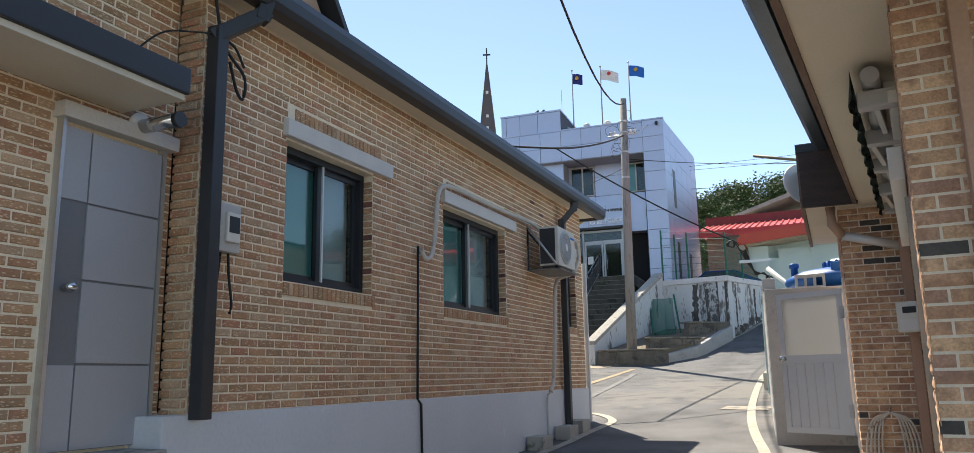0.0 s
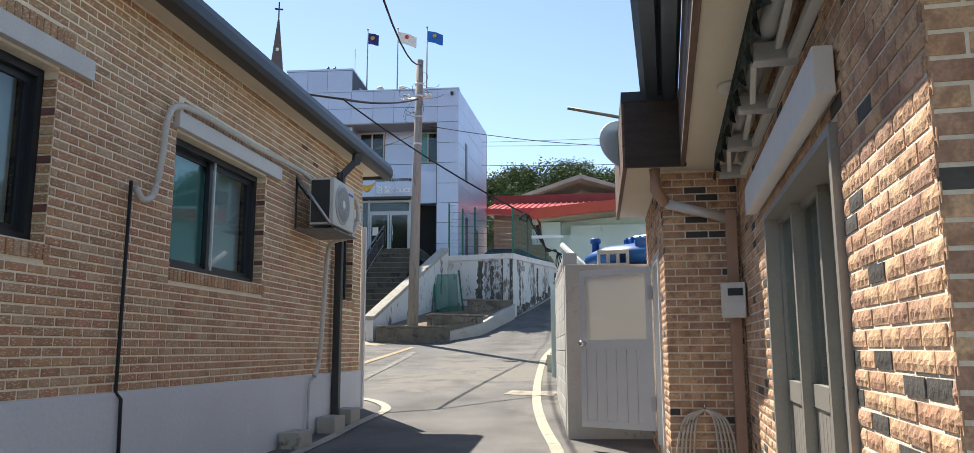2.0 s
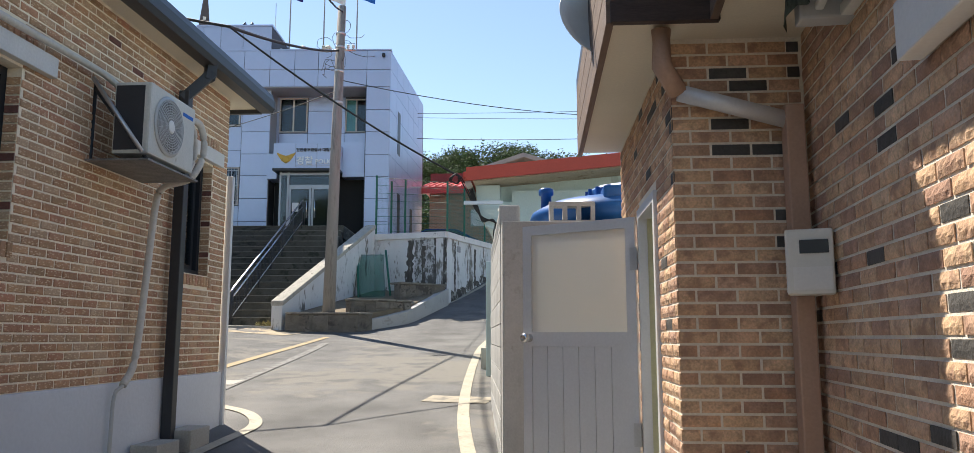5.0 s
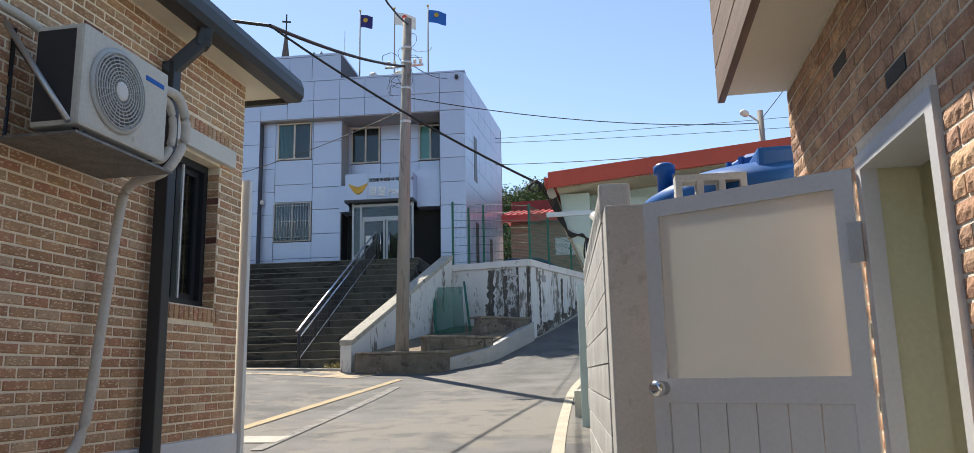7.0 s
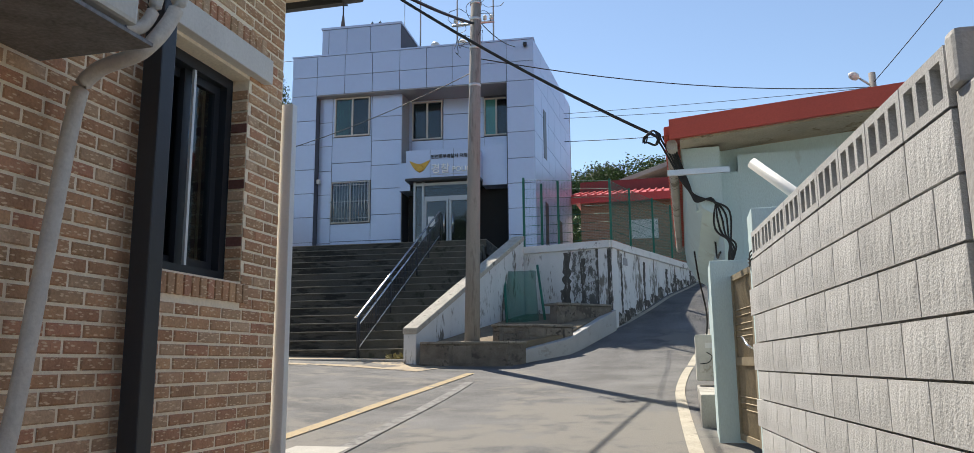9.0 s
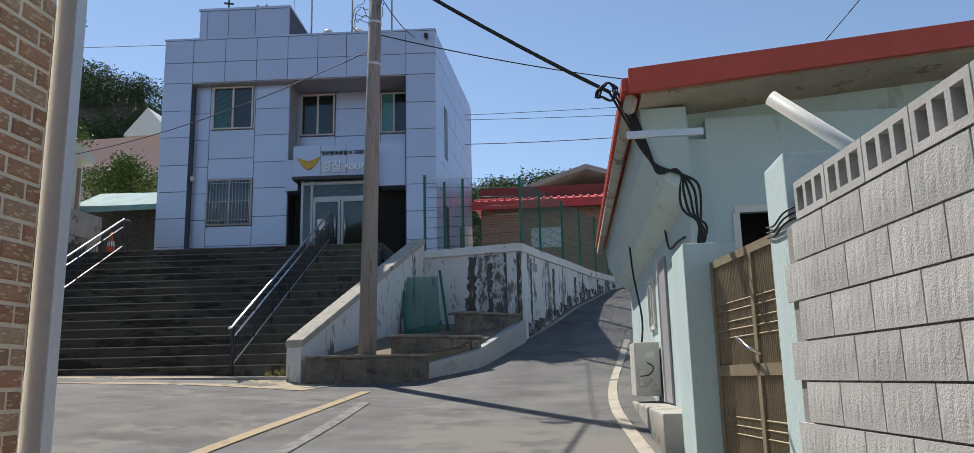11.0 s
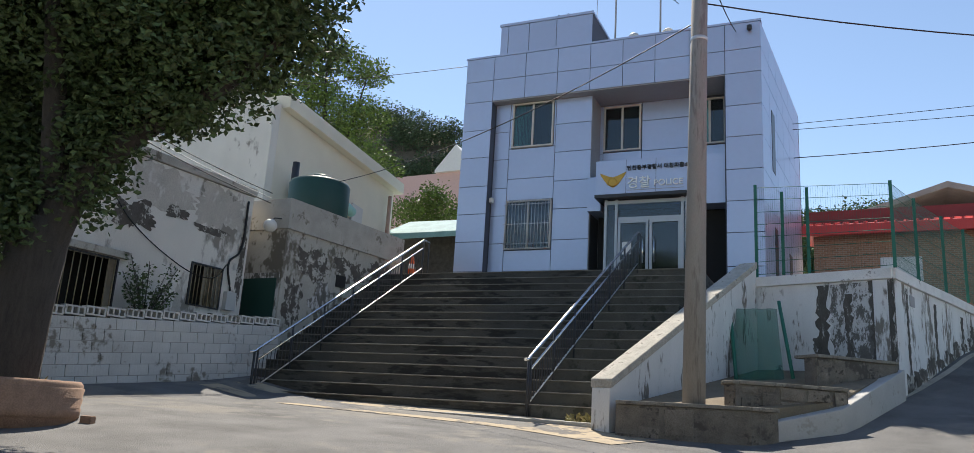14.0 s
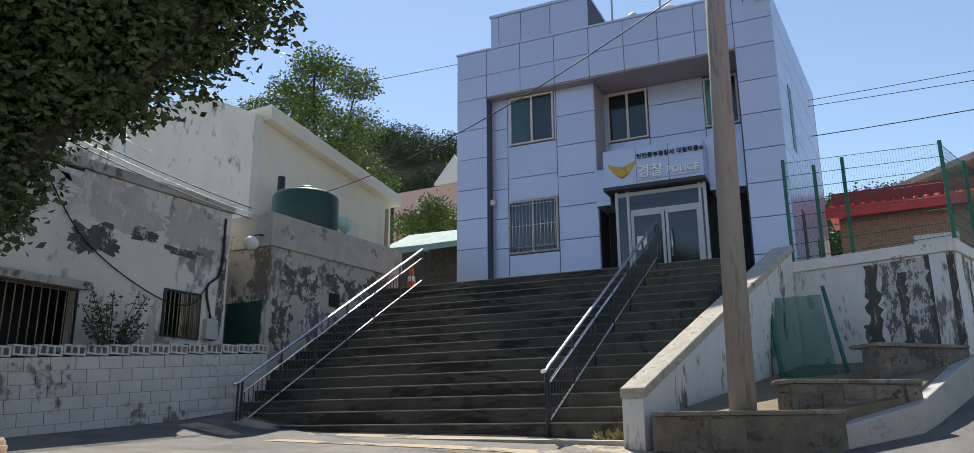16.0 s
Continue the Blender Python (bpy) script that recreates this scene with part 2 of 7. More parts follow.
BLOCK_JOINT = material("block_joint", (0.3, 0.29, 0.265), 0.95, vary=0.2, bump=0.4)
BLOCK_WHITE = material("whitewashed_block", (0.56, 0.55, 0.53), 0.9, vary=0.12, scale=2, bump=0.5, rnd=0.05, stain=(0.22, 0.2, 0.17), stain_at=0.57, stain_scale=1.2)
OLD_WHITE = material("flaking_whitewash", (0.68, 0.68, 0.67), 0.85, vary=0.1, scale=1.5, bump=0.4, stain=(0.2, 0.185, 0.16), stain_at=0.56, stain_scale=1.3, stretch=(1.8, 1.8, 0.5))
STREAK = material("black_streaked_render", (0.15, 0.142, 0.13), 0.9, vary=0.3, scale=5, bump=0.5, stain=(0.55, 0.55, 0.54), stain_at=0.48, stain_scale=5.0, stretch=(1.5, 1.5, 0.7))
STREAK_DARK = material("black_damp_render", (0.1, 0.092, 0.08), 0.9, vary=0.4, scale=6, bump=0.5, stain=(0.5, 0.49, 0.47), stain_at=0.6, stain_scale=6.0, stretch=(1.5, 1.5, 0.5))
OLD_WALL = material("old_plaster", (0.66, 0.635, 0.585), 0.9, vary=0.14, scale=1.3, bump=0.4, stain=(0.26, 0.24, 0.21), stain_at=0.55, stain_scale=0.75, stretch=(1, 1, 0.55))
GREY_WALL = material("worn_grey_render", (0.42, 0.4, 0.36), 0.92, vary=0.25, scale=1.8, bump=0.6, stain=(0.15, 0.135, 0.11), stain_at=0.52, stain_scale=1.2, stretch=(1, 1, 0.7))
WASHROOM = material("washroom_plaster", (0.66, 0.64, 0.42), 0.7, vary=0.08, scale=1.5, bump=0.1)
CREAM_WALL = material("cream_render", (0.68, 0.64, 0.53), 0.85, vary=0.07, scale=1, bump=0.2)
STONE = material("rubble_stone", (0.19, 0.165, 0.135), 0.92, vary=0.45, scale=5, bump=0.9, rnd=0.18, stain=(0.07, 0.062, 0.052), stain_at=0.55, stain_scale=2.5)
COPING = material("rough_coping", (0.45, 0.42, 0.36), 0.95, vary=0.35, scale=4, grain=40, bump=0.9, stain=(0.2, 0.185, 0.16), stain_at=0.58, stain_scale=4)
STONE_TOP = material("cement_cap", (0.22, 0.2, 0.165), 0.92, vary=0.35, scale=4, bump=0.8, stain=(0.13, 0.115, 0.095), stain_at=0.55, stain_scale=3)
STONE_JOINT = material("stone_mortar", (0.17, 0.15, 0.125), 0.95, vary=0.4, scale=5, bump=0.8, stain=(0.09, 0.08, 0.068), stain_at=0.54, stain_scale=2.0)
FRAME_BEIGE = material("beige_frame", (0.55, 0.51, 0.46), 0.5, vary=0.08, bump=0.0)
MINT_PANE = material("hazy_pane", (0.36, 0.34, 0.29), 0.25, vary=0.15, scale=2, bump=0.0)
AC_CREAM = material("weathered_casing", (0.6, 0.58, 0.52), 0.55, vary=0.12, scale=4, bump=0.05, stain=(0.42, 0.38, 0.3), stain_at=0.62, stain_scale=3)
MINT = material("mint_render", (0.5, 0.62, 0.62), 0.85, vary=0.09, scale=1.2, bump=0.35, stain=(0.42, 0.5, 0.49), stain_at=0.6, stain_scale=1.5, stretch=(1.5, 1.5, 0.5))
GABLE_BOARD = material("stained_gable_board", (0.46, 0.39, 0.29), 0.8, vary=0.25, scale=3, bump=0.2, stain=(0.25, 0.18, 0.11), stain_at=0.6, stain_scale=2)
ROOF_RED = material("red_roof", (0.6, 0.055, 0.05), 0.45, vary=0.12, scale=2, bump=0.05)
ROOF_RUST = material("red_fascia", (0.5, 0.075, 0.045), 0.5, vary=0.1, scale=3, bump=0.06)
ROOF_GREY = material("grey_slate", (0.36, 0.34, 0.31), 0.85, vary=0.25, scale=1.5, bump=0.2)
WOOD_DARK = material("dark_wood", (0.06, 0.04, 0.033), 0.6, vary=0.35, scale=3, grain=30, bump=0.2, stretch=(1, 0.2, 6))
WOOD_BROWN = material("brown_wood", (0.17, 0.115, 0.085), 0.7, vary=0.35, scale=3, grain=30, bump=0.2, stretch=(1, 0.2, 6))
SOFFIT_CREAM = material("cream_soffit", (0.74, 0.68, 0.55), 0.7, vary=0.06, scale=2, bump=0.05)
PVC_BROWN = material("brown_downpipe", (0.46, 0.3, 0.22), 0.6, vary=0.12, scale=6, bump=0.1)
RUST = material("rusty_gate", (0.31, 0.255, 0.17), 0.65, 0.4, vary=0.25, scale=8, bump=0.15)
BLUE_TANK = material("blue_plastic", (0.012, 0.1, 0.33), 0.38, vary=0.1, scale=3, bump=0.03)
GREEN_TANK = material("dark_green_plastic", (0.012, 0.05, 0.04), 0.45, vary=0.1, bump=0.03)
GREEN_STEEL = material("green_steel", (0.016, 0.14, 0.095), 0.5, vary=0.1, bump=0.03)
ORANGE = material("orange_plastic", (0.75, 0.13, 0.03), 0.5, vary=0.06, bump=0.0)
BARK = material("bark", (0.06, 0.052, 0.045), 0.95, vary=0.35, scale=8, bump=1.0, stretch=(3, 3, 0.6))
LEAF_DARK = material("dark_leaves", (0.065, 0.1, 0.035), 0.55, vary=0.3, scale=3, rnd=0.4, bump=0.0)
LEAF = material("green_leaves", (0.12, 0.19, 0.035), 0.55, vary=0.3, scale=2, rnd=0.4, bump=0.0)
LEAF_MID = material("hill_leaves", (0.075, 0.115, 0.032), 0.6, vary=0.35, scale=0.5, rnd=0.5, bump=0.0)
MOULD = material("black_mould", (0.1, 0.09, 0.078), 0.95, vary=0.35, scale=6, bump=0.5, stain=(0.48, 0.46, 0.42), stain_at=0.52, stain_scale=4)
GRIME = material("weathered_plaster", (0.47, 0.44, 0.39), 0.95, vary=0.25, scale=2.5, bump=0.5, stain=(0.6, 0.58, 0.54), stain_at=0.55, stain_scale=1.6, stretch=(1, 1, 0.6))
LEAF_FAR = material("far_leaves", (0.075, 0.115, 0.052), 0.7, vary=0.35, scale=0.4, rnd=0.4, bump=0.0)
GOLD = material("gold_metal", (0.55, 0.32, 0.06), 0.4, 0.5, vary=0.1, bump=0.0)
CAR_BLUE = material("blue_car_paint", (0.02, 0.06, 0.2), 0.25, 0.3, vary=0.03, bump=0.0)
CHURCH = material("spire_brick", (0.11, 0.095, 0.1), 0.85, vary=0.15, scale=2, bump=0.1)
# near-black that paints the shade of unlit rooms and holes
DARK = material("unlit_depth", (0.02, 0.02, 0.02), 0.8, vary=0.1, bump=0.0)
CURTAIN = material("pale_blind", (0.72, 0.74, 0.74), 0.9, vary=0.06, bump=0.0)
# teal colour of sheets that paint the reflection seen in window panes
TEAL = material("teal_reflection", (0.2, 0.52, 0.48), 0.8, vary=0.2, scale=1.2, bump=0.0)
FLAG_BLUE = material("blue_flag", (0.02, 0.14, 0.5), 0.8, vary=0.1, bump=0.0)
FLAG_NAVY = material("navy_flag", (0.03, 0.03, 0.16), 0.8, vary=0.1, bump=0.0)


def glass(name, tint=(1, 1, 1), rough=0.0, alpha_mix=0.75, gloss=(0.9, 0.95, 1.0)):
    """Thin pane: clear through, glossy by Fresnel."""
    m = bpy.data.materials.new(name)
    m.use_nodes = True
    n, l = m.node_tree.nodes, m.node_tree.links
    n.remove(n["Principled BSDF"])
    tr, gl, mx, lw_ = n.new("ShaderNodeBsdfTransparent"), n.new("ShaderNodeBsdfGlossy"), n.new("ShaderNodeMixShader"), n.new("ShaderNodeLayerWeight")
    pw, ma = n.new("ShaderNodeMath"), n.new("ShaderNodeMath")
    pw.operation, ma.operation = "POWER", "MULTIPLY_ADD"
    pw.inputs[1].default_value, ma.inputs[1].default_value, ma.inputs[2].default_value = 3.5, 0.55, 0.05
    tr.inputs[0].default_value = (*tint, 1)
    gl.inputs["Color"].default_value = (*gloss, 1)
    gl.inputs["Roughness"].default_value = rough
    lw_.inputs[0].default_value = 0.5
    l.new(lw_.outputs["Facing"], pw.inputs[0]), l.new(pw.outputs[0], ma.inputs[0]), l.new(ma.outputs[0], mx.inputs[0])
    l.new(tr.outputs[0], mx.inputs[1]), l.new(gl.outputs[0], mx.inputs[2])
    l.new(mx.outputs[0], n["Material Output"].inputs[0])
    return m


GLASS = glass("window_glass", (0.72, 0.8, 0.8), 0.02)
GLASS_CLEAR = glass("clear_glass", (0.8, 0.85, 0.84), 0.02)
FROST = bpy.data.materials.new("frosted_glass")
FROST.use_nodes = True
fn = FROST.node_tree.nodes
fb_ = fn["Principled BSDF"]
fb_.inputs["Base Color"].default_value = (0.86, 0.85, 0.8, 1)
fb_.inputs["Roughness"].default_value = 0.5
fb_.inputs["IOR"].default_value = 1.3
fb_.inputs["Transmission Weight"].default_value = 0.6
NET_CLOTH = material("green_netting", (0.02, 0.16, 0.11), 0.7, vary=0.25, scale=4, bump=0.0)
nn, nl = NET_CLOTH.node_tree.nodes, NET_CLOTH.node_tree.links
nt, nm = nn.new("ShaderNodeBsdfTransparent"), nn.new("ShaderNodeMixShader")
nm.inputs[0].default_value = 0.62
nl.new(nt.outputs[0], nm.inputs[1]), nl.new(nn["Principled BSDF"].outputs[0], nm.inputs[2]), nl.new(nm.outputs[0], nn["Material Output"].inputs[0])
NET = material("green_mesh", (0.015, 0.13, 0.09), 0.6, vary=0.2, scale=3, bump=0.0)


# ---- helpers ----
def thing(name, x=0, y=0, z=0, rz=0, label="", category="", group="", kind="", parent=None):
    ob = new(name)
    ob.empty_display_size = 0.1
    ob.matrix_basis = pose(x, y, z, 0, 0, rz)
    return tagged(ob, label, category, group, kind)


def part(name, bm, mat, parent=None, label="", smooth=False):
    me = bpy.data.meshes.new(name)
    bm.to_mesh(me)
    bm.free()
    if smooth:
        for p in me.polygons:
            p.use_smooth = True
    for m in (mat if isinstance(mat, (list, tuple)) else (mat,)):
        me.materials.append(m)
    ob = new(name, me)
    if parent:
        ob.parent = parent
    if label:
        ob["label"] = label
    return ob


def whole(name, bm, mat, label, category="", kind="", group="", smooth=False):
    return tagged(part(name, bm, mat, smooth=smooth), label, category, group, kind)


def box(x0, x1, y0, y1, z0, z1, bevel=0.0, bm=None):
    b = bmesh.new()
    c = [(x, y, z) for x in (x0, x1) for y in (y0, y1) for z in (z0, z1)]
    v = [b.verts.new(p) for p in c]
    for f in ((0, 1, 3, 2), (4, 6, 7, 5), (0, 4, 5, 1), (2, 3, 7, 6), (0, 2, 6, 4), (1, 5, 7, 3)):
        b.faces.new([v[i] for i in f])
    if bevel:
        bmesh.ops.bevel(b, geom=b.edges[:], offset=bevel, segments=2, affect="EDGES", profile=0.6)
    bmesh.ops.recalc_face_normals(b, faces=b.faces[:])
    return merge(bm, b)


def merge(bm, b):
    if bm is None:
        return b
    me = bpy.data.meshes.new("tmp")
    b.to_mesh(me)
    b.free()
    bm.from_mesh(me)
    bpy.data.meshes.remove(me)
    return bm


def prism(points, z0, z1, bm=None, bevel=0.0):
    """Upright prism on a plan polygon; z0 and z1 are numbers or one number per corner."""
    b = bmesh.new()
    n = len(points)
    lo = z0 if isinstance(z0, (list, tuple)) else [z0] * n
    hi = z1 if isinstance(z1, (list, tuple)) else [z1] * n
    bot = [b.verts.new((p[0], p[1], lo[i])) for i, p in enumerate(points)]
    top = [b.verts.new((p[0], p[1], hi[i])) for i, p in enumerate(points)]
    b.faces.new(bot[::-1]), b.faces.new(top)
    for i in range(n):
        j = (i + 1) % n
        b.faces.new((bot[i], bot[j], top[j], top[i]))
    if bevel:
        bmesh.ops.bevel(b, geom=b.edges[:], offset=bevel, segments=2, affect="EDGES", profile=0.6)
    bmesh.ops.recalc_face_normals(b, faces=b.faces[:])
    return merge(bm, b)


def tube(path, r, bm=None, seg=8, r_end=None, caps=True):
    """Round bar along a polyline."""
    b = bmesh.new()
    pts = [Vector(p) for p in path]
    rings = []
    for i, p in enumerate(pts):
        d = (pts[min(i + 1, len(pts) - 1)] - pts[max(i - 1, 0)]).normalized()
        side = d.cross(Vector((0, 0, 1)) if abs(d.z) < 0.95 else Vector((1, 0, 0))).normalized()
        up = side.cross(d)
        rr = r if r_end is None else r + (r_end - r) * i / (len(pts) - 1)
        rings.append([b.verts.new(p + side * math.cos(a) * rr + up * math.sin(a) * rr) for a in (k * math.tau / seg for k in range(seg))])
    for a, c in zip(rings, rings[1:]):
        for k in range(seg):
            f = b.faces.new((a[k], a[(k + 1) % seg], c[(k + 1) % seg], c[k]))
            f.smooth = True
    if caps:
        b.faces.new(rings[0][::-1]), b.faces.new(rings[-1])
    bmesh.ops.recalc_face_normals(b, faces=b.faces[:])
    return merge(bm, b)


def curve_pts(points, n=8):
    """Smooth polyline through points (Catmull-Rom)."""
    p = [Vector(q) for q in points]
    p = [p[0] * 2 - p[1]] + p + [p[-1] * 2 - p[-2]]
    out = []
    for i in range(1, len(p) - 2):
        for k in range(n):
            t = k / n
            out.append(0.5 * (2 * p[i] + (p[i + 1] - p[i - 1]) * t + (2 * p[i - 1] - 5 * p[i] + 4 * p[i + 1] - p[i + 2]) * t * t + (3 * p[i] - p[i - 1] - 3 * p[i + 1] + p[i + 2]) * t ** 3))
    return out + [p[-2]]


def sag(a, b, drop, n=14):
    a, b = Vector(a), Vector(b)
    return [a.lerp(b, k / n) - Vector((0, 0, 4 * drop * (k / n) * (1 - k / n))) for k in range(n + 1)]


def lathe(profile, seg=24, bm=None, smooth=True):
    """Turned shape from (radius, z) pairs."""
    b = bmesh.new()
    rings = [[b.verts.new((max(r, 1e-4) * math.cos(a), max(r, 1e-4) * math.sin(a), z)) for a in (k * math.tau / seg for k in range(seg))] for r, z in profile]
    for a, c in zip(rings, rings[1:]):
        for k in range(seg):
            b.faces.new((a[k], a[(k + 1) % seg], c[(k + 1) % seg], c[k])).smooth = smooth
    b.faces.new(rings[0][::-1]), b.faces.new(rings[-1])
    bmesh.ops.recalc_face_normals(b, faces=b.faces[:])
    return merge(bm, b)


def shift(bm, x=0, y=0, z=0, rx=0, ry=0, rz=0):
    bmesh.ops.transform(bm, matrix=pose(x, y, z, rx, ry, rz), verts=bm.verts[:])
    return bm


def ring_frame(w, h, d, t, tb=None):
    """Rectangular frame in x and z, open in the middle, depth d along y."""
    tb = t if tb is None else tb
    bm = box(0, t, 0, d, 0, h)
    box(w - t, w, 0, d, 0, h, bm=bm)
    box(t, w - t, 0, d, h - t, h, bm=bm)
    box(t, w - t, 0, d, 0, tb, bm=bm)
    return bm


# ---- ground ----
PROFILE = [(-60, -1.6), (-10, -0.15), (0, 0.22), (12, 0.66), (14, 0.82), (18, 1.15), (22, 1.5), (26, 1.87), (28, 2.25), (31, 3.0), (34, 3.9), (38, 4.75), (42, 5.3), (48, 6.0), (70, 7.0), (3000, 7.0)]


def profile(y):
    for (a, za), (b, zb) in zip(PROFILE, PROFILE[1:]):
        if y <= b:
            return za + (zb - za) * (y - a) / (b - a)
    return PROFILE[-1][1]


def ground_z(x, y):
    """Height of the paved ground: the road climbs, the yard before the stairs is nearly level."""
    road = profile(y)
    far = min(max((y - 21) / 5, 0), 1)
    yard = min(profile(min(y, 27.0)), 2.1) + 0.06 * min(max(-5.0 - x, 0), 10) * (1 - 0.5 * far) + 0.3 * far * min(max((-13.5 - x) / 2, 0), 1)
    k = min(max((x + 6.6) / 1.6, 0), 1)
    return yard + (road - yard) * k


def build_ground():
    b = bmesh.new()
    xs = [-2500, -400, -120, -60, -40, -30] + [-26 + i for i in range(19)] + [-7 + 0.4 * i for i in range(1, 33)] + [7, 9, 12, 16, 24, 40, 120, 400, 2500]
    ys = [-2500, -300, -60, -20, -10, -5] + [-4 + i * 0.8 for i in range(60)] + [45, 48, 55, 62, 70, 90, 200, 600, 2500]
    grid = [[b.verts.new((x, y, ground_z(x, y))) for y in ys] for x in xs]
    for i in range(len(xs) - 1):
        for j in range(len(ys) - 1):
            b.faces.new((grid[i][j], grid[i + 1][j], grid[i + 1][j + 1], grid[i][j + 1])).smooth = True
    return whole("ground", b, ASPHALT, "patched grey asphalt road and yard sloping uphill", "ground", "structure")


build_ground()


def stripe(name, pts, width, mat, label, lift=0.012):
    """Painted band that lies on the ground along a plan polyline."""
    b = bmesh.new()
    p = [Vector((q[0], q[1], 0)) for q in curve_pts([(q[0], q[1], 0) for q in pts], 6)]
    rows = []
    for i, q in enumerate(p):
        d = (p[min(i + 1, len(p) - 1)] - p[max(i - 1, 0)]).normalized()
        s = Vector((d.y, -d.x, 0)) * width / 2
        rows.append([b.verts.new((w.x, w.y, ground_z(w.x, w.y) + lift)) for w in (q - s, q, q + s)])
    for a, c in zip(rows, rows[1:]):
        b.faces.new((a[0], a[1], c[1], c[0])), b.faces.new((a[1], a[2], c[2], c[1]))
    bmesh.ops.recalc_face_normals(b, faces=b.faces[:])
    return whole(name, b, mat, label, "road marking", "structure")


# ---- stairs to the police station ----
SA = 3.3  # the station and its stairs are turned by this angle
stairs = thing("stairs", -8.93, 26.75, 0, SA, "broad weathered concrete stairs with shade-darkened risers up to a police station", "stairs", kind="structure")
N_STEP, S_Z0, S_Z1, S_RUN = 16, 2.1, 5.66, 5.5


def build_steps():
    rise, run = (S_Z1 - S_Z0) / N_STEP, S_RUN / (N_STEP - 1)
    for i in range(N_STEP):
        y0 = i * run
        xr = 1.5 + 0.085 * y0
        # dark body under a paler tread: shade and sunlight put into the colours
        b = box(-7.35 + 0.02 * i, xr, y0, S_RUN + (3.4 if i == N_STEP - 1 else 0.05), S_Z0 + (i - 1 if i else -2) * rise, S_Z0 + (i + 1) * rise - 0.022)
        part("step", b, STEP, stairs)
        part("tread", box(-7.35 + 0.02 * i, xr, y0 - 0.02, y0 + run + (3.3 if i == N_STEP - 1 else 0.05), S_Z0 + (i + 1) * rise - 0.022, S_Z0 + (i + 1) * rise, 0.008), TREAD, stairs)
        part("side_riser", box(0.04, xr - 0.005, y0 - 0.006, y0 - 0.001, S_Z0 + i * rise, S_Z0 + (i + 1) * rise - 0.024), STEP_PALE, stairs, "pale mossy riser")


build_steps()


def stair_railing(x, label):
    rl = thing("stair_railing", -8.93 + x * math.cos(radians(SA)), 26.75 + x * math.sin(radians(SA)), 0, SA, label, "railing", "stair railings")
    z0, z1, dy = 2.2, 5.66, 5.5
    zz = lambda y: z0 + (z1 - z0) * y / dy
    sx_ = lambda y: 0.5 * y / dy
    part("handrail", tube([(0, -0.25, z0 + 0.84), (0, -0.1, z0 + 0.85), (0, 0.02, z0 + 0.93), (sx_(dy), dy, z1 + 0.9), (sx_(dy), dy + 0.3, z1 + 0.9)], 0.028), STEEL, rl, "polished steel handrail")
    part("middle_rail", tube([(0, 0.02, z0 + 0.7), (sx_(dy), dy, z1 + 0.68)], 0.022), STEEL, rl, "polished steel rail")
    part("bottom_rail", tube([(0, 0.02, z0 + 0.16), (sx_(dy), dy, z1 + 0.14)], 0.016), ALU, rl)
    for k in range(7):
        y = dy * k / 6
        part("post", tube([(sx_(y), y, zz(y) - 0.1), (sx_(y), y, zz(y) + 0.91)], 0.022, seg=6), CHARCOAL, rl)
    for k in range(54):
        y = 0.06 + (dy - 0.1) * k / 53
        part("baluster", tube([(sx_(y), y, zz(y) + 0.16), (sx_(y), y, zz(y) + 0.7)], 0.011, seg=4, caps=False), CHARCOAL, rl)
    part("end_post", tube([(0, -0.1, z0 - 0.15), (0, -0.1, z0 + 0.86)], 0.024, seg=6), CHARCOAL, rl)
    part("end_post", tube([(sx_(dy), dy + 0.3, z1 - 0.05), (sx_(dy), dy + 0.3, z1 + 0.9)], 0.022, seg=6), CHARCOAL, rl)


stair_railing(0.0, "black steel stair railing with polished handrails")
stair_railing(-5.8, "black steel stair railing with polished handrails")

# kerb strip before the stairs
whole("kerb", prism([(-16.3, 26.1), (-7.2, 26.25), (-7.2, 26.75), (-16.3, 26.45)], 1.7, [2.17, 2.07, 2.08, 2.2], bevel=0.012), CONCRETE, "worn concrete kerb strip before the stairs", "kerb", "structure")

# sloping cheek wall beside the stairs
cheek = thing("stair_wall", label="sloping whitewashed cheek wall with a rough concrete coping", category="wall", kind="structure")
A, B = Vector((-7.42, 26.0, 0)), Vector((-6.05, 31.15, 0))
NRM = Vector(((B - A).y, -(B - A).x, 0)).normalized() * 0.16
part("wall", prism([A - NRM, A + NRM, B + NRM, B - NRM], 1.6, [2.6, 2.6, 5.36, 5.36]), OLD_WHITE, cheek)
part("coping", prism([A - NRM * 1.2, A + NRM * 1.2, B + NRM * 1.2, B - NRM * 1.2], [2.602, 2.602, 5.362, 5.362], [2.74, 2.74, 5.5, 5.5], bevel=0.02), COPING, cheek)

# retaining wall along the road
retain = thing("retaining_wall", label="old whitewashed retaining wall with dark peeling streaks", category="wall", kind="structure")
WALL = [(-6.05, 31.2), (-3.4, 30.15), (-3.05, 31.3), (-2.35, 33.6), (-1.6, 36.2), (-0.6, 39.5), (0.3, 43.5), (0.9, 47)]
TOPS = [5.18, 5.12, 5.12, 5.16, 5.2, 5.35, 5.7, 6.2]


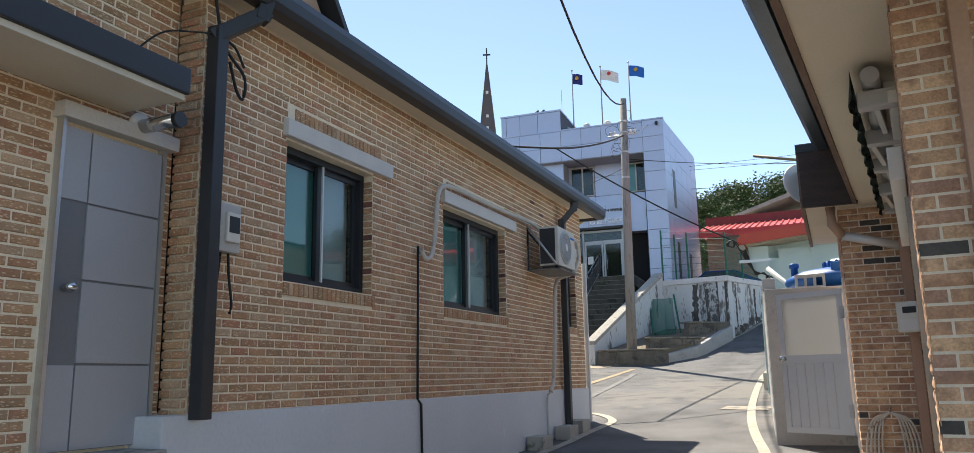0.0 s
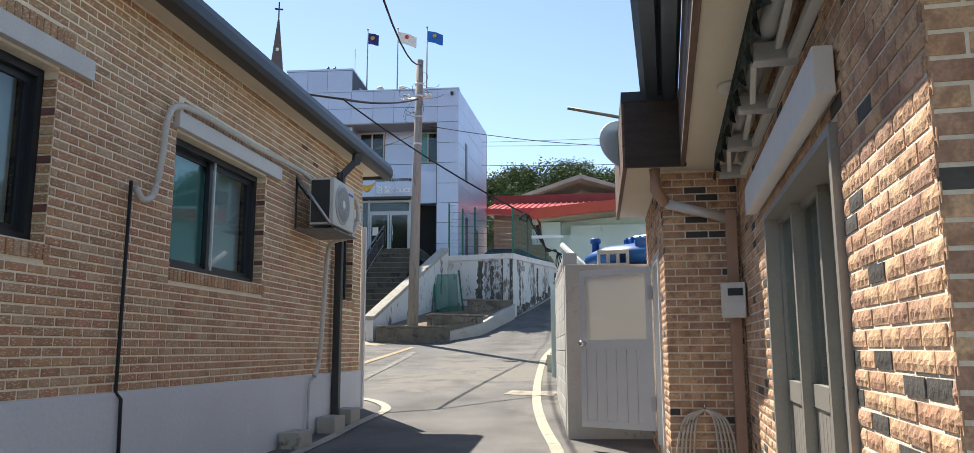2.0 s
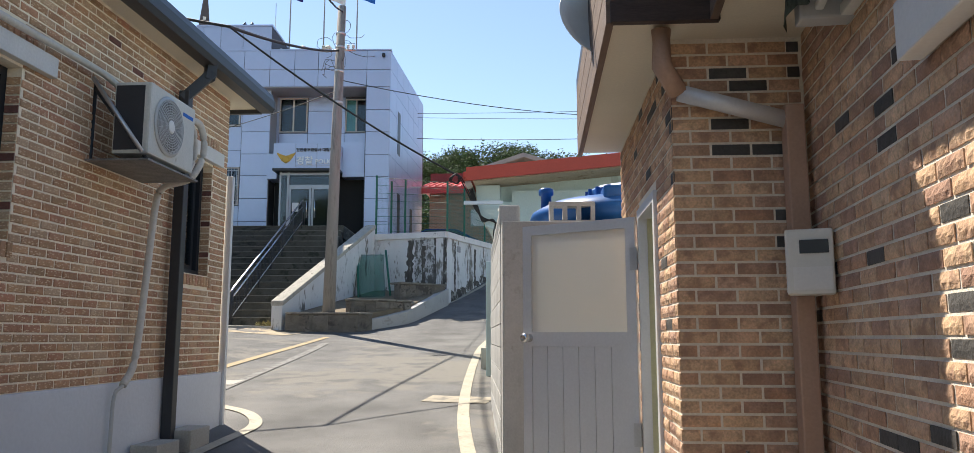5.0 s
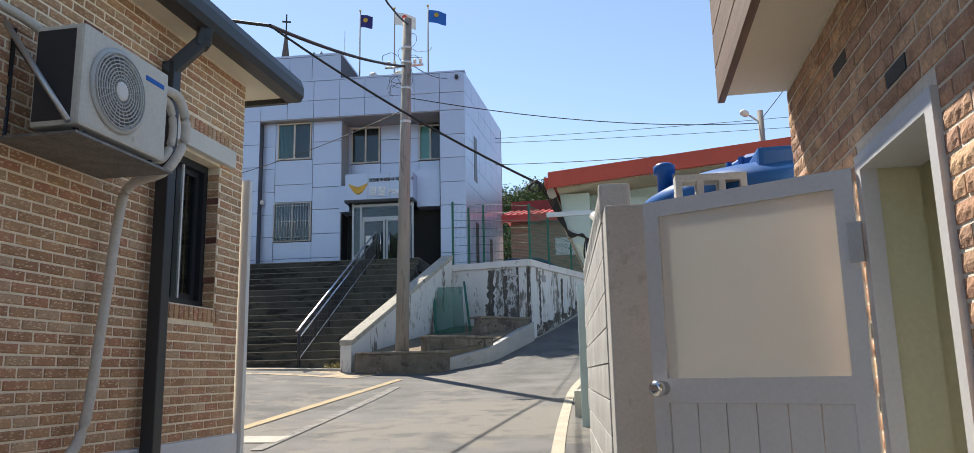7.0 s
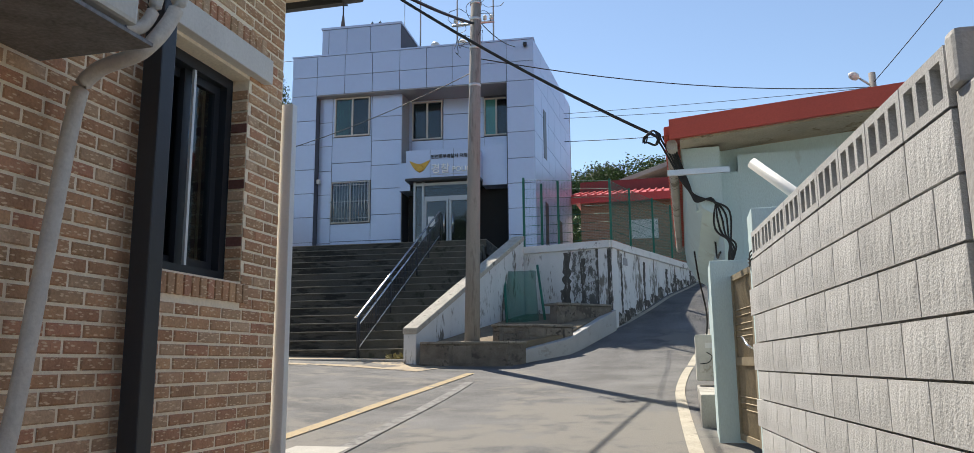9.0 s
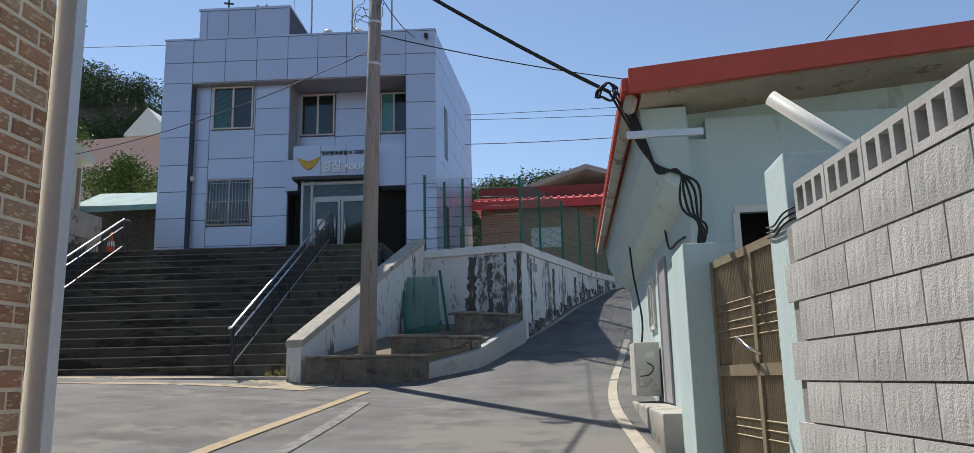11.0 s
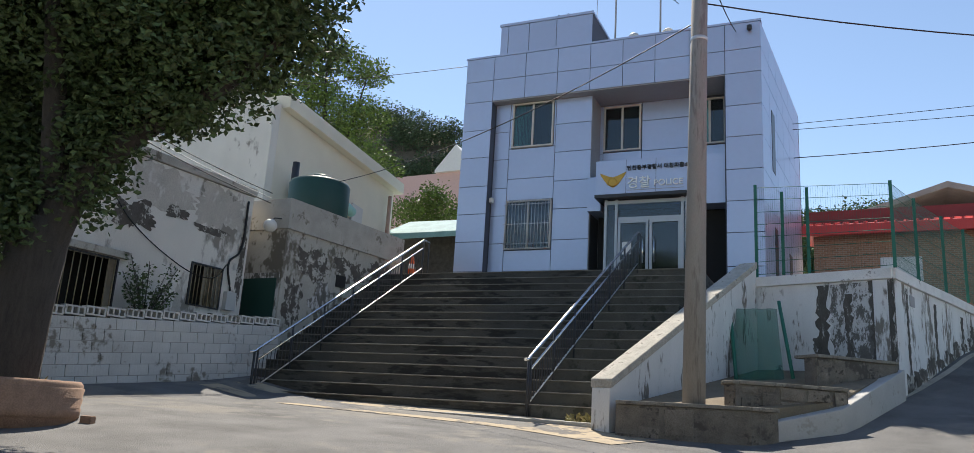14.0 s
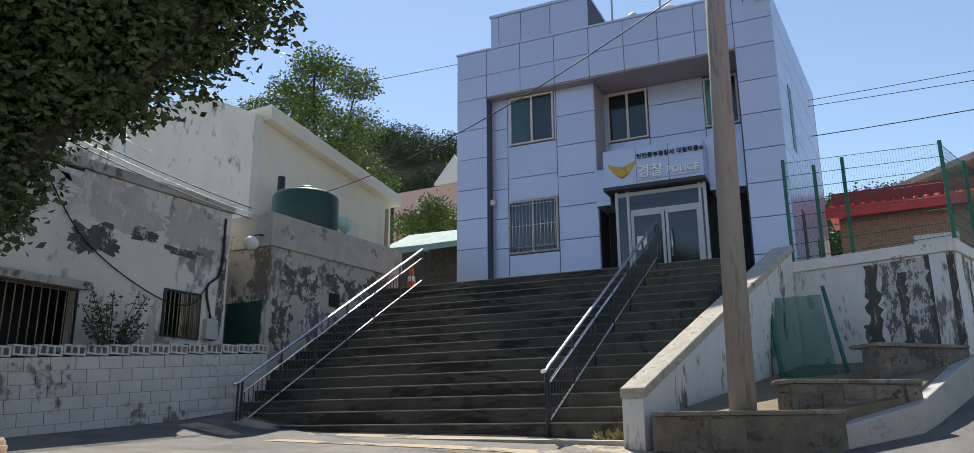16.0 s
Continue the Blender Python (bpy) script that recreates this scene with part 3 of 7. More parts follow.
def along(pts, lo, hi, off0, off1, mat, name, parent, bevel=0.0, label=""):
    for i in range(len(pts) - 1):
        a, c = Vector((*pts[i], 0)), Vector((*pts[i + 1], 0))
        n = Vector(((c - a).y, -(c - a).x, 0)).normalized()
        q = [a + n * off0, c + n * off0, c + n * off1, a + n * off1]
        part(name, prism(q, [lo[i], lo[i + 1], lo[i + 1], lo[i]], [hi[i], hi[i + 1], hi[i + 1], hi[i]], bevel=bevel), mat, parent, label)


along(WALL, [1.8] * 8, [t - 0.2 for t in TOPS], -0.35, 0.0, OLD_WHITE, "wall", retain)
along(WALL, [t - 0.198 for t in TOPS], TOPS, -0.4, 0.06, CAPPING, "coping", retain, 0.015)
# ragged stains and flaked patches that lie on a wall
def blotch(parent, p, d, ru, rz, mat, seed, lift=0.004, label="dark stain on the old plaster"):
    """Ragged patch round p on a wall that runs along d and faces d turned right."""
    p, d = Vector(p), Vector((*d, 0)).normalized()
    n = Vector((d.y, -d.x, 0))
    b = bmesh.new()
    mid, k = b.verts.new(p + n * lift), 56
    rim = []
    for i in range(k):
        a = math.tau * i / k
        r = 0.85 + 0.45 * noise.noise(Vector((math.cos(a) * 1.3, math.sin(a) * 1.3, seed))) + 0.3 * noise.noise(Vector((math.cos(a) * 6, math.sin(a) * 6, seed))) + 0.2 * noise.noise(Vector((math.cos(a) * 15, math.sin(a) * 15, seed)))
        c, s = math.cos(a), math.sin(a)
        sq = max(abs(c), abs(s)) ** 0.6
        rim.append(b.verts.new(p + d * (ru * r * c / sq) + n * lift + Vector((0, 0, rz * r * s / sq))))
    for i in range(k):
        b.faces.new((mid, rim[i], rim[(i + 1) % k]))
    bmesh.ops.recalc_face_normals(b, faces=b.faces[:])
    return part("stain", b, mat, parent, label)


# ragged streaks where the whitewash has flaked off
def streak(p, d, w, z0, z1, seed, mat=STREAK_DARK, lift=0.004):
    rng_ = random.Random(seed)
    p, d = Vector((*p, 0)), Vector((*d, 0)).normalized()
    n = Vector((d.y, -d.x, 0))
    k = 22
    e = min(w, 0.2)
    left = [(rng_.uniform(-0.35, 0.2) * e, z0 + (z1 - z0) * i / k) for i in range(k + 1)]
    right = [(w + rng_.uniform(-0.2, 0.35) * e, z0 + (z1 - z0) * i / k) for i in range(k, -1, -1)]
    b = bmesh.new()
    f = [b.verts.new(p + d * u + n * lift + Vector((0, 0, z))) for u, z in left + right]
    for i in range(k):
        b.faces.new((f[i], f[2 * k + 1 - i], f[2 * k - i], f[i + 1]))
    bmesh.ops.recalc_face_normals(b, faces=b.faces[:])
    part("flaked_streak", b, mat, retain, "black streak of flaked whitewash")


d0 = (WALL[1][0] - WALL[0][0], WALL[1][1] - WALL[0][1])
for s, w, z0, z1, mt in ((0.5, 0.2, 3.0, 4.9, STREAK_DARK), (0.6, 0.76, 3.0, 4.9, STREAK), (0.69, 0.12, 3.3, 4.7, STREAK_DARK), (0.86, 0.16, 3.0, 4.92, STREAK_DARK), (0.95, 0.13, 2.9, 4.95, STREAK_DARK), (0.47, 0.08, 3.0, 3.9, STREAK), (0.2, 0.1, 3.0, 3.4, STREAK)):
    streak((WALL[0][0] + d0[0] * s, WALL[0][1] + d0[1] * s), d0, w, z0, z1, int(s * 100), mt, 0.004 if mt is STREAK else 0.008)
for q, s, w, z0, z1 in ((1, 0.0, 0.2, 2.9, 4.95), (1, 0.55, 0.12, 3.0, 4.85), (1, 0.75, 0.3, 2.9, 3.35), (2, 0.5, 0.14, 3.2, 4.8), (2, 0.8, 0.3, 3.2, 3.7), (3, 0.3, 0.18, 3.8, 4.8), (3, 0.6, 0.3, 4.2, 4.7), (4, 0.2, 0.2, 4.4, 5.0), (4, 0.5, 0.3, 4.6, 5.0)):
    dq = (WALL[q + 1][0] - WALL[q][0], WALL[q + 1][1] - WALL[q][1])
    streak((WALL[q][0] + dq[0] * s, WALL[q][1] + dq[1] * s), dq, w, z0, z1, int(s * 100) + q)
part("name_plate", prism([(-3.18, 31.0), (-3.1, 31.28), (-3.05, 31.27), (-3.13, 30.98)], 4.55, 4.75), SOFFIT, retain, "small grey name plate")

for k in range(16):
    q = 1 + k // 4
    dq = (WALL[q + 1][0] - WALL[q][0], WALL[q + 1][1] - WALL[q][1])
    s = (k % 4) / 4 + 0.1
    px, py = WALL[q][0] + dq[0] * s, WALL[q][1] + dq[1] * s
    blotch(retain, (px, py, ground_z(px + 0.3, py) + 0.12), dq, 0.34, 0.1 + 0.07 * (k % 3), MOULD, 40 + k, 0.006, "black grime along the wall foot")
# terrace behind the wall, and the station's forecourt
whole("terrace", prism([(-6.4, 31.5), (-3.7, 30.5), (-2.6, 33.7), (-0.9, 39.6), (0.6, 47), (6, 80), (-40, 80), (-40, 33.5), (-15, 33.6), (-6.4, 33.5)], -1.0, 4.85), CONCRETE, "grey concrete terrace behind the retaining wall", "terrace", "structure")

# rubble stone planters at the foot of the wall
planter_wall = thing("stone_planter", label="stepped rubble stone planter with cement caps", category="planter", kind="structure")
part("kerb_wall", prism([(-5.3, 26.15), (-4.15, 27.45), (-3.3, 30.1), (-3.55, 30.3), (-4.45, 27.6), (-5.55, 26.35)], 1.4, [2.15, 2.5, 3.3, 3.3, 2.5, 2.15], bevel=0.02), RENDER_GREY, planter_wall, "low grey cement kerb wall")
part("fill", prism([(-7.1, 26.0), (-5.4, 26.35), (-4.3, 27.6), (-3.5, 30.2), (-5.9, 31.1)], 1.4, [2.36, 2.36, 2.6, 3.25, 3.3]), EARTH, planter_wall)


def stone_face(p, q, z0, z1, seed, depth=0.3):
    """Rubble stones of uneven size between two plan points, with dark joints."""
    rng = random.Random(seed)
    a, c = Vector((*p, 0)), Vector((*q, 0))
    d = (c - a).normalized()
    n = Vector((d.y, -d.x, 0))
    part("core", prism([a - n * depth, c - n * depth, c - n * 0.008, a - n * 0.008], z0, z1 - 0.06), STONE_JOINT, planter_wall)
    s, length = 0.0, (c - a).length
    while s < length - 0.02:
        w = min(rng.uniform(0.26, 0.6), length - s)
        if length - s - w < 0.1:
            w = length - s
        zc = z0
        while zc < z1 - 0.1:
            h = min(rng.uniform(0.2, 0.42), z1 - 0.06 - zc)
            if z1 - 0.06 - zc - h < 0.08:
                h = z1 - 0.06 - zc
            j = [rng.uniform(-0.09, 0.09) for _ in range(8)]
            o = rng.uniform(-0.012, 0.022)
            pts = [(s + 0.008 + j[0] * 0.3, zc + 0.008), (s + w - 0.008, zc + 0.008 + j[1] * 0.3), (s + w - 0.008 + j[2] * 0.3, zc + h - 0.008), (s + 0.008, zc + h - 0.008 + j[3] * 0.3)]
            b = bmesh.new()
            back = [b.verts.new(a + d * u - n * 0.08 + Vector((0, 0, z))) for u, z in pts]
            cu, cz = sum(t[0] for t in pts) / 4, sum(t[1] for t in pts) / 4
            front = [b.verts.new(a + d * (cu + (u - cu) * 0.84) + n * (o - 0.012) + Vector((0, 0, cz + (z - cz) * 0.9))) for u, z in pts]
            mid = b.verts.new(a + d * cu + n * o + Vector((0, 0, cz)))
            for k in range(4):
                b.faces.new((back[k], back[(k + 1) % 4], front[(k + 1) % 4], front[k]))
                b.faces.new((front[k], front[(k + 1) % 4], mid))
            bmesh.ops.recalc_face_normals(b, faces=b.faces[:])
            part("stone", b, STONE, planter_wall)
            zc += h
        s += w
    part("cap", prism([a - n * (depth + 0.25), c - n * (depth + 0.25), c + n * 0.03, a + n * 0.03], z1 - 0.055, z1, bevel=0.015), STONE_TOP, planter_wall, "crumbling cement cap")


stone_face((-7.1, 25.75), (-5.26, 26.1), 1.6, 2.43, 1, 0.5)
stone_face((-5.26, 26.1), (-4.95, 26.5), 1.6, 2.43, 2, 0.3)
stone_face((-5.75, 26.75), (-5.55, 26.55), 2.3, 2.82, 5, 0.2)
stone_face((-5.5, 26.6), (-4.1, 27.75), 2.3, 2.82, 3, 0.3)
stone_face((-4.6, 28.7), (-3.4, 29.95), 2.7, 3.42, 4, 0.3)

# ---- police station ----
station = thing("police_station", -15.1, 34.55, 5.3, SA, "two-storey police station clad in blue-grey metal panels", "building")
PW, PZ1 = 8.88, 13.1 - 5.3  # width and parapet height over the base


def wall_panels(u0, u1, z0, z1, v, cols, rows, depth=0.03):
    """Metal panels with shadow joints on a face that looks to the front."""
    for i in range(len(cols) - 1):
        for j in range(len(rows) - 1):
            a, c, e, f = cols[i], cols[i + 1], rows[j], rows[j + 1]
            part("panel", box(a + 0.008, c - 0.008, v - depth, v, e + 0.008, f - 0.008, 0.006), PANEL, station)


def Z(z):
    return z - 5.3


# bodies
part("core", prism([(0.04, 1.3), (PW - 0.04, 1.3), (PW + 0.62, 7.4), (0.04, 7.4)], -0.6, Z(13.0)), PANEL_JOINT, station)
part("left_pier", box(0.04, 0.94, 0.03, 1.3, 0, Z(11.58)), PANEL_JOINT, station)
part("right_pier", box(7.95, PW - 0.04, 0.03, 1.3, 0, Z(11.58)), PANEL_JOINT, station)
part("parapet", box(0.04, PW - 0.04, 0.03, 1.5, Z(11.58), Z(13.06)), PANEL_JOINT, station)
part("soffit", box(0.94, 7.95, 0.02, 1.3, Z(11.55), Z(11.579)), SOFFIT, station)
part("window_bay", box(0.94, 4.05, 0.38, 1.3, 0, Z(11.55)), PANEL_JOINT, station)
part("coping", box(-0.02, PW + 0.02, -0.02, 0.3, Z(13.06), Z(13.12)), PANEL, station)
part("penthouse", box(1.1, 4.1, 0.06, 3.0, Z(13.0), Z(14.08)), PANEL_JOINT, station)
part("penthouse_coping", box(1.07, 4.13, 0.0, 3.05, Z(14.081), Z(14.16)), PANEL, station)
rows_all = [Z(z) for z in (5.5, 6.2, 7.1, 7.96, 8.83, 9.75, 10.64, 11.58)]
wall_panels(0, 0.96, 0, 0, 0.03, [0, 0.96], rows_all)
wall_panels(0, 0, 0, 0, 0.03, [7.93, PW], rows_all)
cols_top = [0, 0.96, 2.02, 3.06, 4.08, 5.06, 6.0, 6.96, 7.93, PW]
wall_panels(0, 0, 0, 0, 0.03, cols_top, [Z(11.58), Z(12.28), Z(13.06)])
wall_panels(0, 0, 0, 0, 0.06, [1.1, 1.36, 2.06, 2.96, 4.1], [Z(13.12), Z(14.08)])
# bay with the window column: panels round the two windows
BV = 0.38
wall_panels(0, 0, 0, 0, BV, [0.96, 1.46], rows_all)
wall_panels(0, 0, 0, 0, BV, [2.95, 4.07], [Z(z) for z in (5.5, 6.25, 7.16, 8.09, 8.95, 9.85, 10.74, 11.55)])
wall_panels(0, 0, 0, 0, BV, [1.46, 2.95], [Z(5.5), Z(6.25), Z(6.88)])
wall_panels(0, 0, 0, 0, BV, [1.46, 2.95], [Z(8.42), Z(9.1), Z(10.06)])
wall_panels(0, 0, 0, 0, BV, [1.46, 1.54], [Z(10.06), Z(11.55)])
wall_panels(0, 0, 0, 0, BV, [2.89, 2.95], [Z(10.06), Z(11.55)])
# recess over the entrance
RV = 1.28
wall_panels(0, 0, 0, 0, RV, [4.07, 4.18], [Z(9.2), Z(10.0), Z(11.55)])
wall_panels(0, 0, 0, 0, RV, [4.18, 5.36], [Z(9.2), Z(10.02)])
wall_panels(0, 0, 0, 0, RV, [5.36, 6.88], [Z(9.2), Z(10.0), Z(10.95), Z(11.55)])
wall_panels(0, 0, 0, 0, RV, [4.18, 5.36], [Z(11.5), Z(11.55)])
wall_panels(0, 0, 0, 0, RV, [6.88, 7.95], [Z(9.2), Z(10.02)])
wall_panels(0, 0, 0, 0, RV, [7.8, 7.95], [Z(10.02), Z(11.55)])
part("recess_side", box(4.05, 4.08, 0.38, 1.25, 0, Z(11.55)), SOFFIT, station)
# flank that looks to the road
sx = lambda v: PW + 0.62 * (v - 0.03) / 7.4
for j in range(len(rows_all) + 1):
    zz0 = (rows_all + [Z(12.28), Z(13.06)])[j]
    zz1 = (rows_all + [Z(12.28), Z(13.06)])[j + 1]
    for k in range(6):
        v0, v1 = 0.0 + 1.23 * k + 0.008, 1.23 * (k + 1) - 0.008
        part("panel", prism([(sx(v0) - 0.04, v0), (sx(v0), v0), (sx(v1), v1), (sx(v1) - 0.04, v1)], zz0 + 0.008, zz1 - 0.008), PANEL, station)
part("flank", prism([(7.9, 0.05), (sx(0.05) - 0.045, 0.05), (sx(7.38) - 0.045, 7.38), (7.9, 7.38)], 0, Z(13.05)), PANEL_JOINT, station)
for v0, z0, z1 in ((1.5, 9.2, 11.0), (1.6, 5.9, 7.6), (4.3, 5.9, 7.4)):
    part("side_window", prism([(sx(v0) - 0.02, v0), (sx(v0) + 0.012, v0), (sx(v0 + 0.5) + 0.012, v0 + 0.5), (sx(v0 + 0.5) - 0.02, v0 + 0.5)], Z(z0), Z(z1)), FRAME_DARK, station)


def station_window(u0, u1, z0, z1, v, bars=False, left=TEAL):
    w, h = u1 - u0, z1 - z0
    fr = part("window_frame", shift(ring_frame(w, h, 0.1, 0.045), u0, v - 0.12, Z(z0)), FRAME_BEIGE, station, "beige sliding window frame")
    part("mullion", shift(box(w / 2 - 0.03, w / 2 + 0.03, 0.0, 0.05, 0.045, h - 0.045), u0, v - 0.1, Z(z0)), FRAME_BEIGE, fr)
    for k in range(2):
        p = part("pane", shift(box(0.045 + k * (w - 0.09) / 2 + 0.02 * k, 0.05 + (k + 1) * (w - 0.09) / 2, 0.055, 0.061, 0.045, h - 0.045), u0, v - 0.12, Z(z0)), GLASS, fr)
        p.visible_shadow = False
        # sheet behind the pane: teal paints a reflection, black an unlit room, pale a blind
        part("blind", shift(box(0.045 + k * (w - 0.09) / 2, 0.045 + (k + 1) * (w - 0.09) / 2, 0.09, 0.095, 0.045, h - 0.045), u0, v - 0.12, Z(z0)), left if k == 0 else DARK, fr)
    if bars:
        for k in range(14):
            part("bar", tube([(u0 + w * (k + 0.5) / 14, v - 0.2, Z(z0)), (u0 + w * (k + 0.5) / 14, v - 0.2, Z(z1))], 0.011, seg=5), ALU, fr)
        for q in (0.1, 0.5, 0.9):
            part("bar", tube([(u0, v - 0.2, Z(z0 + h * q)), (u1, v - 0.2, Z(z0 + h * q))], 0.012, seg=5), ALU, fr)


station_window(1.55, 2.88, 10.08, 11.52, BV + 0.03, left=TEAL)
station_window(1.47, 2.93, 6.9, 8.4, BV + 0.03, True, CURTAIN)
station_window(4.2, 5.34, 10.04, 11.48, RV + 0.02, left=DARK)
station_window(6.9, 7.78, 10.04, 11.44, RV + 0.02)

# sign box over the entrance
part("canopy", box(4.48, 7.0, -0.45, 1.2, Z(8.2), Z(9.18), 0.01), PANEL, station)
part("canopy_soffit", box(4.46, 7.02, -0.47, 1.2, Z(8.11), Z(8.199)), CHARCOAL, station)
part("wing", box(4.08, 4.475, 0.1, 1.2, Z(7.9), Z(8.9)), PANEL, station)
part("wing", box(7.005, 7.92, 0.25, 1.2, Z(8.0), Z(9.4)), PANEL, station)
for u in (5.33, 6.15):
    part("joint", box(u, u + 0.012, -0.452, -0.44, Z(8.21), Z(9.17)), PANEL_JOINT, station)


def lettering(text, size, u, z, mat, v=-0.475, depth=0.012):
    cu = bpy.data.curves.new("sign_text", "FONT")
    cu.body, cu.size, cu.extrude = text, size, depth * 2
    cu.materials.append(mat)
    ob = new("sign_text", cu)
    ob.parent = station
    ob.matrix_basis = pose(u, v, Z(z), 90, 0, 0)
    return ob


lettering("경찰", 0.36, 5.36, 8.36, LETTER)
lettering("POLICE", 0.24, 6.1, 8.37, LETTER)
lettering("인천중부경찰서 대청파출소", 0.15, 5.36, 8.86, CHARCOAL)
part("sign_underline", box(5.36, 6.9, -0.46, -0.452, Z(8.28), Z(8.295)), SOFFIT, station)
# eagle badge as plain wings and body
b = bmesh.new()
for s in (-1, 1):
    f = [b.verts.new((4.97 + s * x, y, Z(z - 0.24))) for y in (-0.475, -0.452) for x, z in ((0.0, 8.62), (0.16, 8.72), (0.34, 8.98), (0.36, 9.05), (0.12, 8.95), (0.0, 8.92))]
    b.faces.new(f[:6]), b.faces.new(f[6:][::-1])
    for k in range(6):
        b.faces.new((f[k], f[(k + 1) % 6], f[6 + (k + 1) % 6], f[6 + k]))
bmesh.ops.recalc_face_normals(b, faces=b.faces[:])
part("badge", b, GOLD, station, "gold winged badge")
part("badge_disc", shift(lathe([(0.13, 0), (0.13, 0.035), (0.1, 0.05)], 16), 4.97, -0.45, Z(8.53), 90), GOLD, station)

# entrance lobby of glass and aluminium
part("lobby_back", box(4.1, 7.9, 1.2, 1.27, 0, Z(8.1)), SOFFIT, station)
for u in (4.68, 4.98, 6.78, 6.9):
    part("lobby_post", box(u, u + 0.07, -0.2, -0.12, Z(5.5), Z(8.11)), LOBBY_ALU, station, "aluminium post")
part("lobby_rail", box(4.75, 6.9, -0.19, -0.12, Z(7.98), Z(8.08)), LOBBY_ALU, station)
part("lobby_rail", box(5.07, 6.78, -0.19, -0.12, Z(7.5), Z(7.6)), LOBBY_ALU, station)
for u0, u1, z0, z1 in ((4.71, 4.98, 5.66, 7.98), (6.85, 6.9, 5.66, 7.98), (5.07, 6.78, 7.6, 7.98), (5.07, 5.9, 5.7, 7.5), (5.95, 6.78, 5.7, 7.5)):
    g = part("glass_pane", box(u0, u1, -0.16, -0.15, Z(z0), Z(z1)), GLASS_CLEAR, station, "clear glass pane")
    g.visible_shadow = False
for u0, u1 in ((5.07, 5.91), (5.94, 6.78)):
    d = part("door", shift(ring_frame(u1 - u0, 1.84, 0.05, 0.07, 0.12), u0, -0.2, Z(5.66)), LOBBY_ALU, station, "aluminium framed glass door")
    part("pull_handle", tube([((u1 - 0.14) if u0 < 5.5 else (u0 + 0.14), -0.26, Z(6.3)), ((u1 - 0.14) if u0 < 5.5 else (u0 + 0.14), -0.26, Z(7.0))], 0.02), STEEL, d)
# black sheet in place of the lobby's unlit depth
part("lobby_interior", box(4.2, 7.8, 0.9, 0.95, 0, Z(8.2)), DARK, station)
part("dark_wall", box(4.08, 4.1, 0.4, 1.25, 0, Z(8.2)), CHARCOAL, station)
part("side_glass", box(7.3, 7.9, 1.1, 1.12, Z(6.0), Z(7.9)), FRAME_DARK, station)
part("door_mat_kerb", box(4.4, 7.3, -0.5, 1.2, 0, Z(5.67)), CONCRETE, station)
part("notice", box(5.2, 5.45, -0.215, -0.205, Z(6.55), Z(6.9)), WHITE, station)

# roof things
for k, u in enumerate((4.3, 5.75, 7.15)):
    fp = thing("flagpole", -15.1 + u * math.cos(radians(SA)) - 1.9 * math.sin(radians(SA)), 34.55 + u * math.sin(radians(SA)) + 1.9 * math.cos(radians(SA)), 13.0, SA, ("steel flagpole with a navy flag on the station roof", "steel flagpole with a white flag on the station roof", "steel flagpole with a blue flag on the station roof")[k], "flagpole", "flagpoles on the roof")
    part("pole", tube([(0, 0, 0), (0, 0, 3.75)], 0.035, r_end=0.025, seg=8), SOFFIT, fp)
    part("finial", shift(lathe([(0.02, 0), (0.05, 0.03), (0.05, 0.06), (0.01, 0.09)], 10), 0, 0, 3.74), GOLD, fp)
    fb = bmesh.new()
    W, H, nx, nz = (0.36, 0.62, 0.52)[k] * 1.4, 0.55, 10, 6
    gr = [[fb.verts.new((0.03 + W * i / nx, 0.05 * math.sin(i * 0.9 + j * 0.2) * i / nx, 3.6 - H * j / nz - (0.12, 0.3, 0.22)[k] * (i / nx) ** 1.5)) for j in range(nz + 1)] for i in range(nx + 1)]
    for i in range(nx):
        for j in range(nz):
            fb.faces.new((gr[i][j], gr[i + 1][j], gr[i + 1][j + 1], gr[i][j + 1])).smooth = True
    fl = part("flag", fb, (FLAG_NAVY, WHITE, FLAG_BLUE)[k], fp, ("navy flag with a gold emblem", "white flag", "blue flag")[k])
    part("emblem", shift(lathe([(0.1, 0), (0.1, 0.01)], 12), W * 0.5, -0.06, 3.32, 90), (GOLD, ROOF_RED, GOLD)[k], fl)
for u, z, nm in ((6.3, 13.13, "siren"), (5.3, 13.13, "roof_light")):
    part(nm, shift(lathe([(0.06, 0), (0.06, 0.06), (0.16, 0.09), (0.17, 0.16), (0.1, 0.24), (0.0, 0.26)], 16), u, 0.35, Z(z)), SOFFIT_CREAM if nm == "siren" else PLASTIC_GREY, station)
part("roof_pipe", tube(curve_pts([(3.95, 1.3, Z(13.1)), (3.95, 1.3, Z(13.5)), (4.1, 1.3, Z(13.62)), (4.25, 1.3, Z(13.5))], 5), 0.06), ALU, station)
part("aerial", tube([(4.0, 0.8, Z(14.1)), (4.0, 0.8, Z(15.4))], 0.012, seg=5), ALU, station)
for u in (3.0, 2.7):
    part("loudspeaker", shift(lathe([(0.03, 0), (0.06, 0.08), (0.14, 0.2)], 14), u, 0.5, Z(14.3), 0, 80), CHARCOAL, station)
part("camera", shift(lathe([(0.07, 0), (0.07, 0.1), (0.04, 0.15)], 12), 8.6, -0.1, Z(12.9), 180), CHARCOAL, station, "black dome camera")
